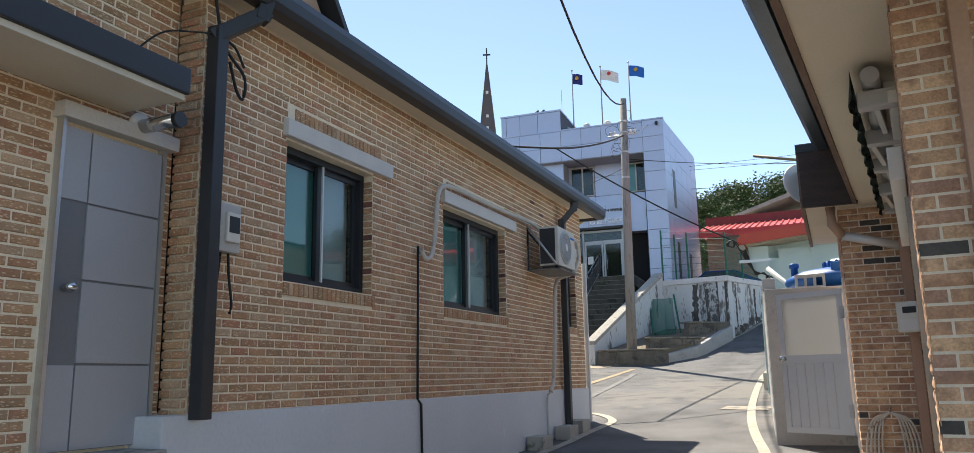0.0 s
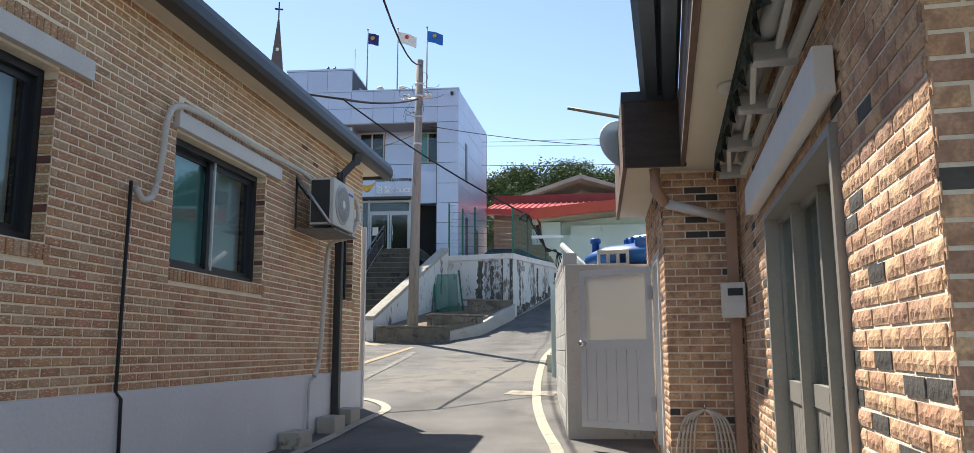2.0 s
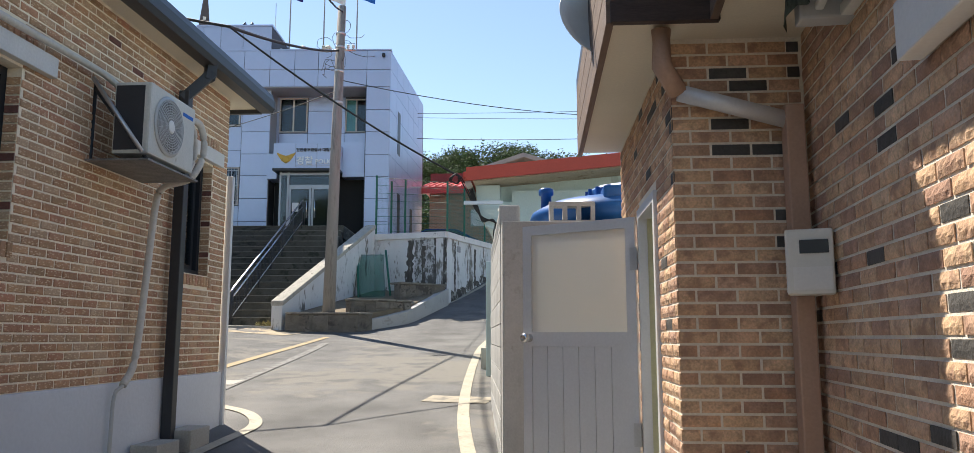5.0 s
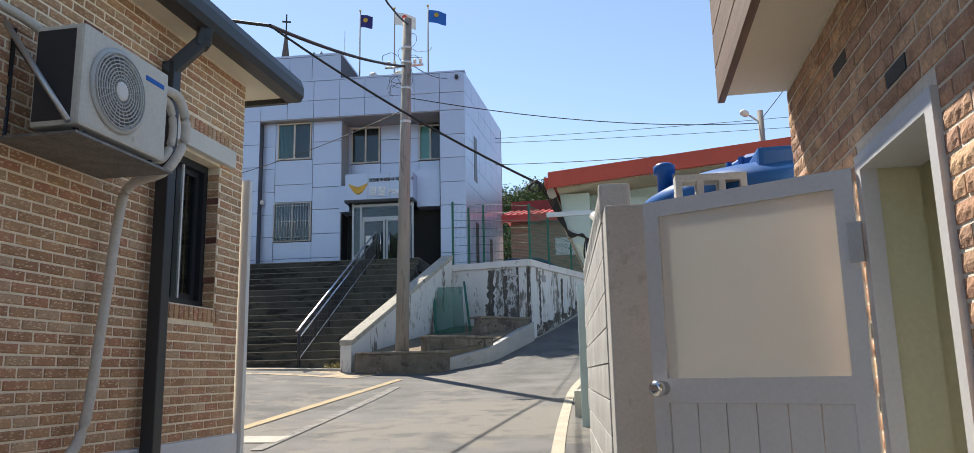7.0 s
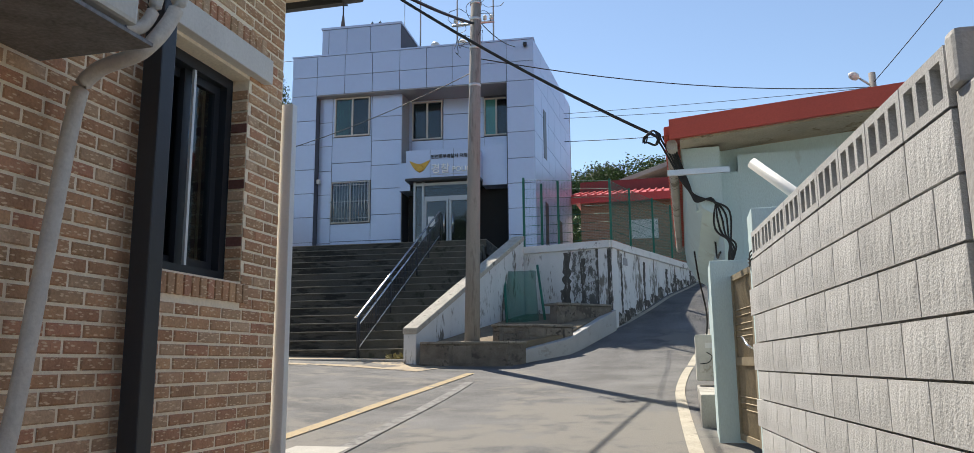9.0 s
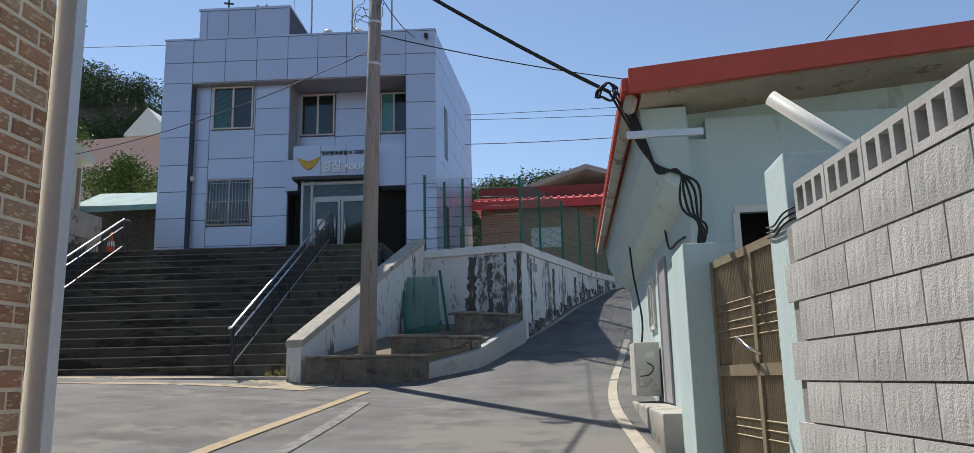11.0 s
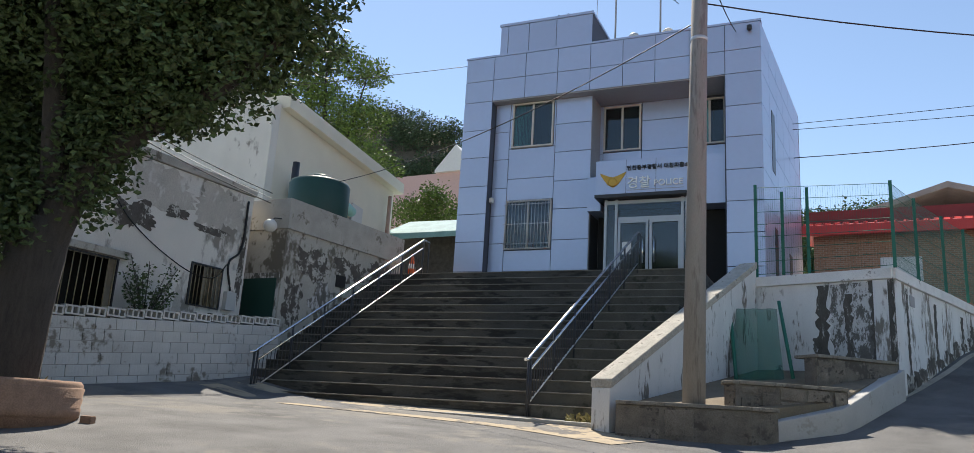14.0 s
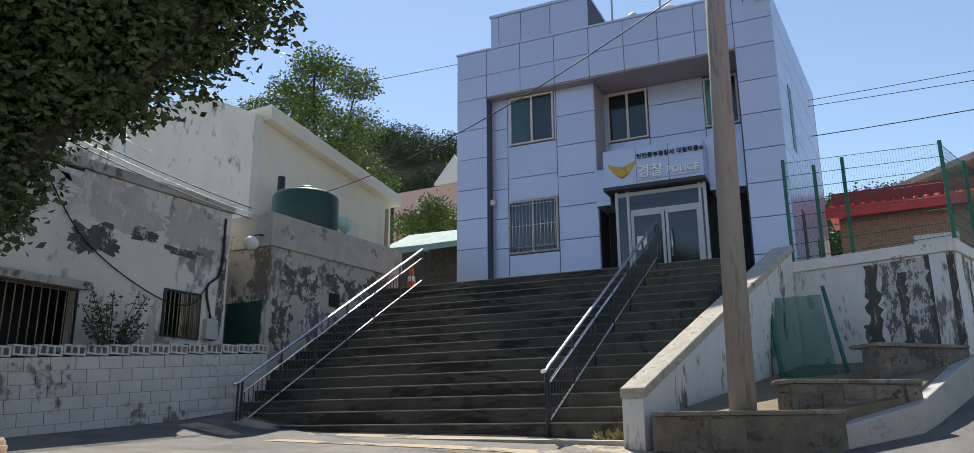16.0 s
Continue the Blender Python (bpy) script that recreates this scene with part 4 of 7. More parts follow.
part("camera", box(0.98, 1.08, 0.15, 0.3, Z(8.35), Z(8.5), 0.01), PLASTIC, station, "white wall camera")


# ---- brickwork ----
def brick_mesh(name, w, h, d, mat, rough=0.0, seed=0, bev=0.006):
    """One brick that looks along -y, centred in x and z, its back at y = 0."""
    rng = random.Random(seed)
    b = bmesh.new()
    if rough:
        nx, nz = max(3, int(w / 0.024)), 3
        turn, lobes = rng.uniform(0, 3), rng.uniform(2.4, 3.4) * w / 0.19
        lobe = lambda i, j: abs(math.sin(math.pi * lobes * i / nx + turn + 0.5 * j)) * rng.uniform(0.7, 1.1)
        g = [[b.verts.new((-w / 2 + w * i / nx, -d - (0 if i in (0, nx) or j in (0, nz) else (0.25 + 0.75 * lobe(i, j)) * rough), -h / 2 + h * (j / nz if j in (0, nz) else (j + 0.35 * (1.5 - j)) / nz))) for j in range(nz + 1)] for i in range(nx + 1)]
        for i in range(nx):
            for j in range(nz):
                b.faces.new((g[i][j], g[i + 1][j], g[i + 1][j + 1], g[i][j + 1]))
        rim = [g[i][0] for i in range(nx + 1)] + [g[nx][j] for j in range(1, nz + 1)] + [g[i][nz] for i in range(nx - 1, -1, -1)] + [g[0][j] for j in range(nz - 1, 0, -1)]
    else:
        f = [b.verts.new((sx_ * (w / 2 - bev), -d, sz * (h / 2 - bev))) for sx_, sz in ((-1, -1), (1, -1), (1, 1), (-1, 1))]
        b.faces.new(f)
        rim = [b.verts.new((sx_ * w / 2, -d + bev, sz * h / 2)) for sx_, sz in ((-1, -1), (1, -1), (1, 1), (-1, 1))]
        for k in range(4):
            b.faces.new((f[k], rim[k], rim[(k + 1) % 4], f[(k + 1) % 4]))
    back = [b.verts.new((v.co.x, 0.0, v.co.z)) for v in rim]
    for k in range(len(rim)):
        q = (k + 1) % len(rim)
        b.faces.new((rim[k], back[k], back[q], rim[q]))
    bmesh.ops.recalc_face_normals(b, faces=b.faces[:])
    me = bpy.data.meshes.new(name)
    b.to_mesh(me)
    b.free()
    me.materials.append(mat)
    return me


def lay_bricks(parent, place, length, z0, z1, holes, near, style, course=0.067, bl=0.2, seed=1, name="brick", limit=300):
    """Courses on a wall. place(s, z) is the pose for a brick at s along the wall. holes: (s0, s1, z0, z1). near(s): built as single objects."""
    rng = random.Random(seed)
    joint = style["joint"]
    rest = bmesh.new()
    made = 0
    n = int(round((z1 - z0) / course))
    for r in range(n):
        z = z0 + (r + 0.5) * course
        s = -(bl / 2 if r % 2 else 0)
        while s < length:
            a, c = max(s, 0), min(s + bl, length)
            s += bl
            segs = [(a, c)]
            for h0, h1, g0, g1 in holes:
                if g0 - course * 0.45 < z < g1 + course * 0.45:
                    nxt = []
                    for p, q in segs:
                        if q <= h0 or p >= h1:
                            nxt.append((p, q))
                        else:
                            if p < h0:
                                nxt.append((p, h0))
                            if q > h1:
                                nxt.append((h1, q))
                    segs = nxt
            for p, q in segs:
                w = q - p - joint
                if w < 0.03:
                    continue
                dark = rng.random() < style["dark_share"]
                key = (round(w / 0.03), dark, rng.randrange(style["variants"]))
                if key not in style["meshes"]:
                    style["meshes"][key] = brick_mesh(name, max(round(w / 0.03) * 0.03, 0.03) if abs(w - (bl - joint)) > 0.004 else bl - joint, course - joint, style["depth"], style["dark"] if dark else style["mat"], style["rough"] * (0.4 if dark else 1), key[2])
                me = style["meshes"][key]
                m = place((p + q) / 2, z) @ pose(0, rng.uniform(-0.002, 0.002), 0)
                if near((p + q) / 2) and made < limit:
                    ob = new(name, me)
                    ob.parent = parent
                    ob.matrix_basis = m
                    made += 1
                else:
                    k0 = len(rest.verts)
                    rest.from_mesh(me)
                    rest.verts.ensure_lookup_table()
                    for v in rest.verts[k0:]:
                        v.co = m @ v.co
                    if dark:
                        rest.faces.ensure_lookup_table()
                        for f in rest.faces[-len(me.polygons):]:
                            f.material_index = 1
    if len(rest.verts):
        ob = part("bricks", rest, (style["mat"], style["dark"]), parent)
        ob["kind"] = "stuff"
    else:
        rest.free()


TAN = dict(joint=0.0135, dark_share=0.002, variants=3, meshes={}, depth=0.007, mat=BRICK_TAN, dark=BRICK_DARK, rough=0.0)
SAND = dict(joint=0.013, dark_share=0.07, variants=8, meshes={}, depth=0.004, mat=BRICK_SAND, dark=BRICK_BLACK, rough=0.007)


def sliding_window(parent, y0, y1, z0, z1, x, blind, sill=True, n=2):
    """Dark sliding window in a wall that looks along +x, the glass set back in the reveal."""
    w, h = y1 - y0, z1 - z0
    fr = part("window_frame", shift(ring_frame(w, h, 0.14, 0.06), x - 0.12, y0, z0, 0, 0, 90), FRAME_DARK, parent, "black aluminium sliding window frame")
    for k in range(2):
        s0, s1 = y0 + 0.05 + k * (w / 2 - 0.08), y0 + w / 2 + 0.05 + k * (w / 2 - 0.1)
        xx = x - 0.2 + 0.035 * k
        part("sash", shift(ring_frame(s1 - s0, h - 0.1, 0.03, 0.06), xx, s0, z0 + 0.05, 0, 0, 90), FRAME_DARK, fr)
        g = part("pane", box(xx - 0.02, xx - 0.014, s0 + 0.06, s1 - 0.06, z0 + 0.11, z1 - 0.11), GLASS, fr, "tinted glass pane")
        g.visible_shadow = False
        # backing sheet: teal for the pane's painted reflection, black for gloom, pale for a blind
        part("blind", box(x - 0.27 - 0.02 * k, x - 0.265 - 0.02 * k, s0, s1, z0 + 0.05, z1 - 0.05), blind[k], fr)
    part("sash_trim", box(x - 0.14, x - 0.125, y0 + w / 2 + 0.0, y0 + w / 2 + 0.02, z0 + 0.05, z1 - 0.05), ALU_PALE, fr)
    return fr


# ---- brick house beside the lane (cool shade side) ----
house = thing("brick_house", -4.0, 4.68, 0.0, 0, "single-storey tan brick house with a charcoal metal eave", "house")
HX, HY = -4.0, 4.68


H_END = 14.05
# walls with their openings, in the house's own coordinates
WINS = [(5.66, 7.02, 2.42, 3.62), (8.56, 10.46, 2.42, 3.62), (12.93, 13.66, 2.42, 3.62)]
ys = [4.68] + [v for w in WINS for v in w[:2]] + [H_END]
for i in range(len(ys) - 1):
    a, c = ys[i] - HY, ys[i + 1] - HY
    if i % 2 == 0:
        part("wall", box(-0.25, -0.012, a, c, 1.4, 4.5), MORTAR, house, "tan brick wall with pale mortar joints")
    else:
        part("wall", box(-0.25, -0.012, a, c, 1.4, 2.42), MORTAR, house)
        part("wall", box(-0.25, -0.012, a, c, 3.62, 4.5), MORTAR, house)
part("end_wall", box(-7.5, -0.26, H_END - HY - 0.25, H_END - HY - 0.012, 0, 4.5), MORTAR, house)
part("back_wall", box(-7.75, -7.5, -4, H_END - HY, 0, 4.5), MORTAR, house)
# added black sheet paints the gloom of the rooms behind the windows
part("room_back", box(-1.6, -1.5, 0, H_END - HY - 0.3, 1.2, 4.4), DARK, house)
part("plinth", box(-0.6, 0.03, -0.25, H_END - HY + 0.01, -0.2, 1.4, 0.01), PLINTH, house, "pale grey painted cement plinth")
for i, (a, c, z0, z1) in enumerate(WINS):
    for k in range(17):
        part("jamb_brick", box(-0.112, -0.014, c - HY - 0.012, c - HY - 0.002, z0 + 0.067 * k + 0.008, z0 + 0.067 * k + 0.06, 0.002), BRICK_DARK if k % 5 == 3 else BRICK_TAN, house)
    sliding_window(house, a - HY, c - HY, z0, z1, 0.0, ((TEAL, CURTAIN), (TEAL, CURTAIN), (DARK, FRAME_DARK))[i])
    part("lintel", box(-0.1, 0.05, a - HY - 0.06, c - HY + (0.3 if i < 2 else 0.16), z1 + 0.02, z1 + 0.17, 0.006), LINTEL, house, "white stone window lintel")
    for k in range(int((c - a + 0.1) / 0.067)):
        yk = a - HY - 0.0 + 0.067 * k
        part("sill_brick", box(-0.12, 0.006, yk, yk + 0.053, z0 - 0.115, z0 - 0.012, 0.004), BRICK_TAN, house)
        part("head_brick", box(-0.1, 0.0, yk + 0.1, yk + 0.153, z1 + 0.182, z1 + 0.3, 0.004), BRICK_TAN, house)

# roof and eave
part("eave", box(-7.8, 0.2, -0.3, H_END - HY + 0.4, 4.5, 4.53), SOFFIT_CREAM, house, "cream eave soffit")
part("roof_slab", prism([(-7.8, -4.3), (0.2, -4.3), (0.2, H_END - HY + 0.4), (-7.8, H_END - HY + 0.4)], 4.531, [6.2, 4.62, 4.62, 6.2]), CHARCOAL, house)
gp = [(0.20, 4.46), (0.33, 4.46), (0.36, 4.51), (0.36, 4.60), (0.33, 4.68), (0.20, 4.69)]
gb = bmesh.new()
ga = [gb.verts.new((x, -0.35, z)) for x, z in gp]
gc = [gb.verts.new((x, H_END - HY + 0.45, z)) for x, z in gp]
gb.faces.new(ga), gb.faces.new(gc[::-1])
for k in range(len(gp)):
    gb.faces.new((ga[k], ga[(k + 1) % 6], gc[(k + 1) % 6], gc[k]))
bmesh.ops.recalc_face_normals(gb, faces=gb.faces[:])
part("gutter", gb, CHARCOAL, house, "charcoal metal gutter and fascia")
part("end_fascia", box(-3, 0.2, H_END - HY + 0.4, H_END - HY + 0.45, 4.45, 4.7), CHARCOAL, house)
# gable over the eave
gg = bmesh.new()
g0 = [gg.verts.new(p) for p in ((-0.05, 0.2, 4.62), (-0.05, 1.75, 4.62), (-0.05, 0.97, 5.65))]
g1 = [gg.verts.new(p) for p in ((-3.0, 0.2, 4.62), (-3.0, 1.75, 4.62), (-3.0, 0.97, 5.65))]
gg.faces.new(g0), gg.faces.new(g1[::-1])
for k in range(3):
    gg.faces.new((g0[k], g0[(k + 1) % 3], g1[(k + 1) % 3], g1[k]))
bmesh.ops.recalc_face_normals(gg, faces=gg.faces[:])
part("gable", gg, PVC_BROWN, house, "brown boarded gable")
for s in (0, 1):
    a, c = Vector((0, (0.1, 1.85)[s], 4.6)), Vector((0, 0.97, 5.76))
    bb = bmesh.new()
    q = [bb.verts.new(p + Vector((dx, 0, dz))) for dx in (-3.0, 0.1) for p, dz in ((a, 0), (c, 0), (c, 0.1), (a, 0.1))]
    for f in ((0, 1, 2, 3), (7, 6, 5, 4), (0, 4, 5, 1), (1, 5, 6, 2), (2, 6, 7, 3), (3, 7, 4, 0)):
        bb.faces.new([q[i] for i in f])
    bmesh.ops.recalc_face_normals(bb, faces=bb.faces[:])
    part("gable_edge", bb, CHARCOAL, house)


def square_pipe(name, pts, w, mat, parent, label):
    b = None
    for a, c in zip(pts, pts[1:]):
        a, c = Vector(a), Vector(c)
        d = c - a
        q = d.to_track_quat("Z", "Y").to_matrix().to_4x4()
        s = box(-w / 2, w / 2, -w / 2, w / 2, -w / 2, d.length + w / 2, 0.008)
        bmesh.ops.transform(s, matrix=Matrix.Translation(a) @ q, verts=s.verts[:])
        b = merge(b, s)
    return part(name, b, mat, parent, label)


square_pipe("downpipe", [(0.28, 0.3, 4.48), (0.27, 0.28, 4.38), (0.09, 0.02, 4.15), (0.09, 0.02, 1.42)], 0.11, CHARCOAL, house, "charcoal square downpipe")
square_pipe("downpipe", [(0.28, 8.15, 4.46), (0.27, 8.14, 4.36), (0.09, 8.04, 4.12), (0.09, 8.04, 0.78)], 0.1, CHARCOAL, house, "charcoal square downpipe")
part("corner_post", box(-0.02, 0.06, H_END - HY + 0.012, H_END - HY + 0.07, 0.8, 3.6, 0.006), ALU_PALE, house, "grey metal corner post")

# recessed entrance wall with its canopy
part("door_wall", box(-0.6, -0.262, -9, -0.02, 0.2, 4.5), MORTAR, house)
part("entry_plinth", box(-0.6, -0.22, -9, -0.26, 0.0, 0.95), PLINTH, house)
edoor = part("entrance_door", box(-0.262, -0.225, -0.93, -0.15, 1.22, 3.22), GREY_DOOR_DARK, house, "grey metal entrance door with dark grooves")
for z0, z1 in ((1.225, 1.73), (1.745, 2.25), (2.265, 2.74), (2.755, 3.215)):
    part("door_panel", box(-0.225, -0.213, -0.73, -0.155, z0, z1), GREY_DOOR, edoor)
for z0, z1 in ((1.225, 1.73), (2.755, 3.215)):
    part("door_panel", box(-0.225, -0.213, -0.925, -0.742, z0, z1), GREY_DOOR, edoor)
part("door_knob", shift(lathe([(0.025, 0), (0.018, 0.03), (0.035, 0.05), (0.035, 0.08), (0.01, 0.09)], 14), -0.213, -0.85, 2.2, 0, 90), STEEL, edoor, "steel door knob")
part("door_frame", box(-0.262, -0.2, -0.148, -0.12, 1.2, 3.26), ALU, house)
part("door_frame", box(-0.262, -0.2, -0.96, -0.935, 1.2, 3.26), ALU, house)
part("door_lintel", box(-0.262, -0.16, -0.99, -0.05, 3.26, 3.36), LINTEL, house)
part("doorstep", box(-0.26, 0.12, -1.2, -0.28, 0.2, 1.2, 0.01), CONCRETE, house)
part("canopy", box(-0.6, 0.3, -9, -0.48, 3.44, 3.48), SOFFIT_CREAM, house)
part("canopy_fascia", box(-0.6, 0.33, -9, -0.46, 3.482, 3.66, 0.008), CHARCOAL, house, "charcoal canopy fascia")


def place_px(x0, y0):
    """Pose for bricks on a wall that looks along +x; s runs along +y."""
    return lambda s, z: pose(x0, y0 + s, z, 0, 0, 90)


def place_nx(x0, y0):
    """Pose for bricks on a wall that looks along -x; s runs along -y from y0."""
    return lambda s, z: pose(x0, y0 - s, z, 0, 0, -90)


def place_ny(x0, y0):
    """Pose for bricks on a wall that looks along -y; s runs along +x."""
    return lambda s, z: pose(x0 + s, y0, z)


# ---- sandstone-brick house on the sunny side ----
rock = thing("stone_brick_house", 0.0, 0.0, 0.0, 0, "house faced in rough sandstone-coloured brick with a deep cream eave", "house")
DOOR_Y0, DOOR_Y1, DOOR_Z = 5.3, 7.45, 2.55
RC, RA, RB_Y, RC_END = 0.87, 0.21, 9.4, 4.25
FRONT = pose(RC, RB_Y, 0, 0, 0, -4.87) @ pose(-RC, -RB_Y, 0)  # the front wall stands at a slight angle


def turned(bm):
    bmesh.ops.transform(bm, matrix=FRONT, verts=bm.verts[:])
    return bm


for y0, y1, z0, z1 in ((RC_END + 0.013, DOOR_Y0, 0.1, 3.3), (DOOR_Y1, RB_Y + 0.2, 0.1, 3.3), (DOOR_Y0, DOOR_Y1, DOOR_Z, 3.3), (DOOR_Y0, DOOR_Y1, 0.1, 0.55)):
    part("front_wall", turned(box(RC + 0.013, RC + 0.28, y0, y1, z0, z1)), MORTAR_GREY, rock)
part("side_wall", turned(box(RC + 0.281, 7.0, RC_END + 0.013, RC_END + 0.3, -0.2, 3.3)), MORTAR_GREY, rock)
part("porch_wall", box(RA + 0.2, RC + 0.3, RB_Y + 0.013, RB_Y + 0.2, 0.2, 3.3), MORTAR_GREY, rock)
for y0, y1, z0, z1 in ((RB_Y + 0.013, 10.0, 0.2, 3.3), (10.78, 11.9, 0.2, 3.3), (10.0, 10.78, 2.62, 3.3)):
    part("lane_wall", box(RA + 0.013, RA + 0.2, y0, y1, z0, z1), MORTAR_GREY, rock)
part("end_wall", box(RA + 0.2, 7.0, 11.7, 11.9, 0.2, 3.3), MORTAR_GREY, rock)
part("far_wall", box(7.0, 7.2, 3.6, 11.9, -0.2, 3.3), MORTAR_GREY, rock)
part("back_room", box(2.6, 2.7, 4.6, 11.6, 0.2, 3.3), SOFFIT_CREAM, rock)
part("room_floor", box(RC + 0.3, 2.6, 4.6, 11.6, 0.3, 0.5), WOOD_BROWN, rock)
part("washroom_floor", box(RA + 0.2, 1.6, 9.6, 11.7, 0.5, 0.74), CONCRETE, rock)
part("washroom_wall", box(1.55, 1.6, 9.6, 11.7, 0.74, 3.3), WASHROOM, rock)
part("washroom_side", box(RA + 0.21, 1.55, 10.79, 10.84, 0.74, 3.3), WASHROOM, rock, "pale yellow-green washroom wall")

# eave: soffit, fascia boards and gutter
part("soffit", prism([(0.4, 9.13), (-0.19, 1.9), (3.0, 1.9), (3.0, 9.13)], 3.3, 3.34), SOFFIT_CREAM, rock, "cream boarded soffit")
part("soffit", box(-0.09, 3.0, 9.131, 11.92, 3.3, 3.34), SOFFIT_CREAM, rock)
part("fascia", box(-0.11, 0.41, 9.085, 9.13, 3.27, 3.86, 0.004), WOOD_DARK, rock, "dark brown wooden fascia")
for k in range(3):
    part("fascia_board", box(-0.13, -0.092, 9.1, 11.95, 3.27 + 0.2 * k, 3.46 + 0.2 * k, 0.003), WOOD_BROWN, rock, "weathered brown fascia board")
    part("fascia_board", prism([(0.36, 9.08), (0.398, 9.08), (-0.19, 1.9), (-0.23, 1.9)], 3.27 + 0.2 * k, 3.46 + 0.2 * k), WOOD_BROWN, rock)
part("roof", prism([(0.4, 11.95), (0.4, 9.08), (-0.22, 1.9), (7.2, 1.9), (7.2, 11.95)], 3.88, 3.97), CHARCOAL, rock)
part("roof", box(-0.13, 0.4, 9.08, 11.95, 3.86, 3.95), CHARCOAL, rock)
gut = [(-0.31, 4.12), (-0.32, 3.93), (-0.27, 3.865), (-0.17, 3.85), (-0.15, 3.9), (-0.13, 3.85), (-0.03, 3.83), (0.0, 3.87), (0.0, 4.12)]
gb = bmesh.new()
ga = [gb.verts.new((-0.235 + o, 1.9, z)) for o, z in gut]
gc = [gb.verts.new((0.355 + o, 9.04, z)) for o, z in gut]
gb.faces.new(ga), gb.faces.new(gc[::-1])
for k in range(len(gut)):
    gb.faces.new((ga[k], ga[(k + 1) % len(gut)], gc[(k + 1) % len(gut)], gc[k]))
bmesh.ops.recalc_face_normals(gb, faces=gb.faces[:])
part("gutter", gb, GUTTER_BLUE, rock, "blue-grey pressed metal gutter")
part("soffit_lamp", shift(lathe([(0.03, -0.01), (0.11, -0.03), (0.12, 0.0)], 20), 0.5, 7.08, 3.3), PLASTIC, rock, "round ceiling lamp")
# shutter box and sliding doors
part("shutter_box", turned(box(0.79, 0.866, 5.2, 7.9, 2.63, 2.82, 0.008)), WHITE, rock, "white shutter box")
for k, (y0, y1) in enumerate(((6.84, 7.4), (6.32, 6.9), (5.84, 6.38), (5.35, 5.9))):
    xx = RC + 0.06 + 0.05 * k
    sd = part("sliding_door", turned(shift(ring_frame(y1 - y0, 1.98, 0.05, 0.05, 0.1), xx, y1, 0.55, 0, 0, -90)), DOOR_ALU, rock, "aluminium sliding glass door")
    part("mid_rail", turned(box(xx + 0.0, xx + 0.05, y0 + 0.06, y1 - 0.06, 1.4, 1.52)), DOOR_ALU, sd)
    g = part("pane", turned(box(xx + 0.02, xx + 0.026, y0 + 0.06, y1 - 0.06, 1.52, 2.47)), GLASS, sd, "tinted glass pane")
    g.visible_shadow = False
    for q in range(5):
        w = (y1 - y0 - 0.12) / 5
        part("board", turned(box(xx + 0.012, xx + 0.035, y0 + 0.063 + w * q, y0 + 0.057 + w * (q + 1), 0.66, 1.4, 0.003)), DOOR_ALU, sd)
part("door_jamb", turned(box(RC - 0.02, RC + 0.26, DOOR_Y1 - 0.05, DOOR_Y1 - 0.002, 0.55, DOOR_Z)), DOOR_ALU, rock)
part("door_jamb", turned(box(RC - 0.02, RC + 0.26, DOOR_Y0 + 0.002, DOOR_Y0 + 0.05, 0.55, DOOR_Z)), DOOR_ALU, rock)
part("door_head", turned(box(RC - 0.02, RC + 0.26, DOOR_Y0 + 0.05, DOOR_Y1 - 0.05, DOOR_Z - 0.04, DOOR_Z - 0.002)), DOOR_ALU, rock)
# downpipes
part("downpipe", tube([(0.15, 9.22, 3.28), (0.15, 9.24, 3.1), (0.24, 9.3, 2.98)], 0.05), PVC_BROWN, rock)
part("downpipe", tube([(0.24, 9.3, 2.98), (0.76, 9.32, 2.84)], 0.045), ALU_PALE, rock, "pale bent downpipe")
square_pipe("downpipe", [(0.79, 9.31, 2.86), (0.79, 9.31, 0.7)], 0.09, PVC_BROWN, rock, "brown downpipe")
square_pipe("downpipe", [(0.69, 4.2, 3.3), (0.69, 4.2, 0.3)], 0.075, PVC_BROWN, rock, "salmon brown downpipe")
# washroom door frame
part("frame", box(RA - 0.01, RA + 0.05, 10.72, 10.78, 0.74, 2.62), ALU_PALE, rock)
part("washroom_lining", box(RA + 0.051, RA + 0.2, 10.74, 10.779, 0.74, 2.6), WASHROOM, rock)
part("frame", box(RA - 0.01, RA + 0.2, 10.0, 10.06, 0.74, 2.62), ALU_PALE, rock)
part("frame", box(RA - 0.01, RA + 0.2, 10.06, 10.72, 2.56, 2.62), ALU_PALE, rock)

# open white washroom door
wdoor = thing("washroom_door", 0.2, 10.8, 0.87, 150, "open pale aluminium door with a frosted pane and boarded lower half", "door")
WDW, WDH = 0.88, 1.71
part("frame", ring_frame(WDW, WDH, 0.04, 0.07), ALU_PALE, wdoor)
part("mid_rail", box(0.07, WDW - 0.07, 0.0, 0.04, 0.84, 0.94), ALU_PALE, wdoor)
part("frosted_pane", box(0.07, WDW - 0.07, 0.016, 0.024, 0.94, WDH - 0.07), FROST, wdoor, "frosted glass pane")
for k in range(6):
    w = (WDW - 0.14) / 6
    part("board", box(0.072 + w * k, 0.068 + w * (k + 1), 0.01, 0.03, 0.07, 0.84, 0.003), ALU_PALE, wdoor)
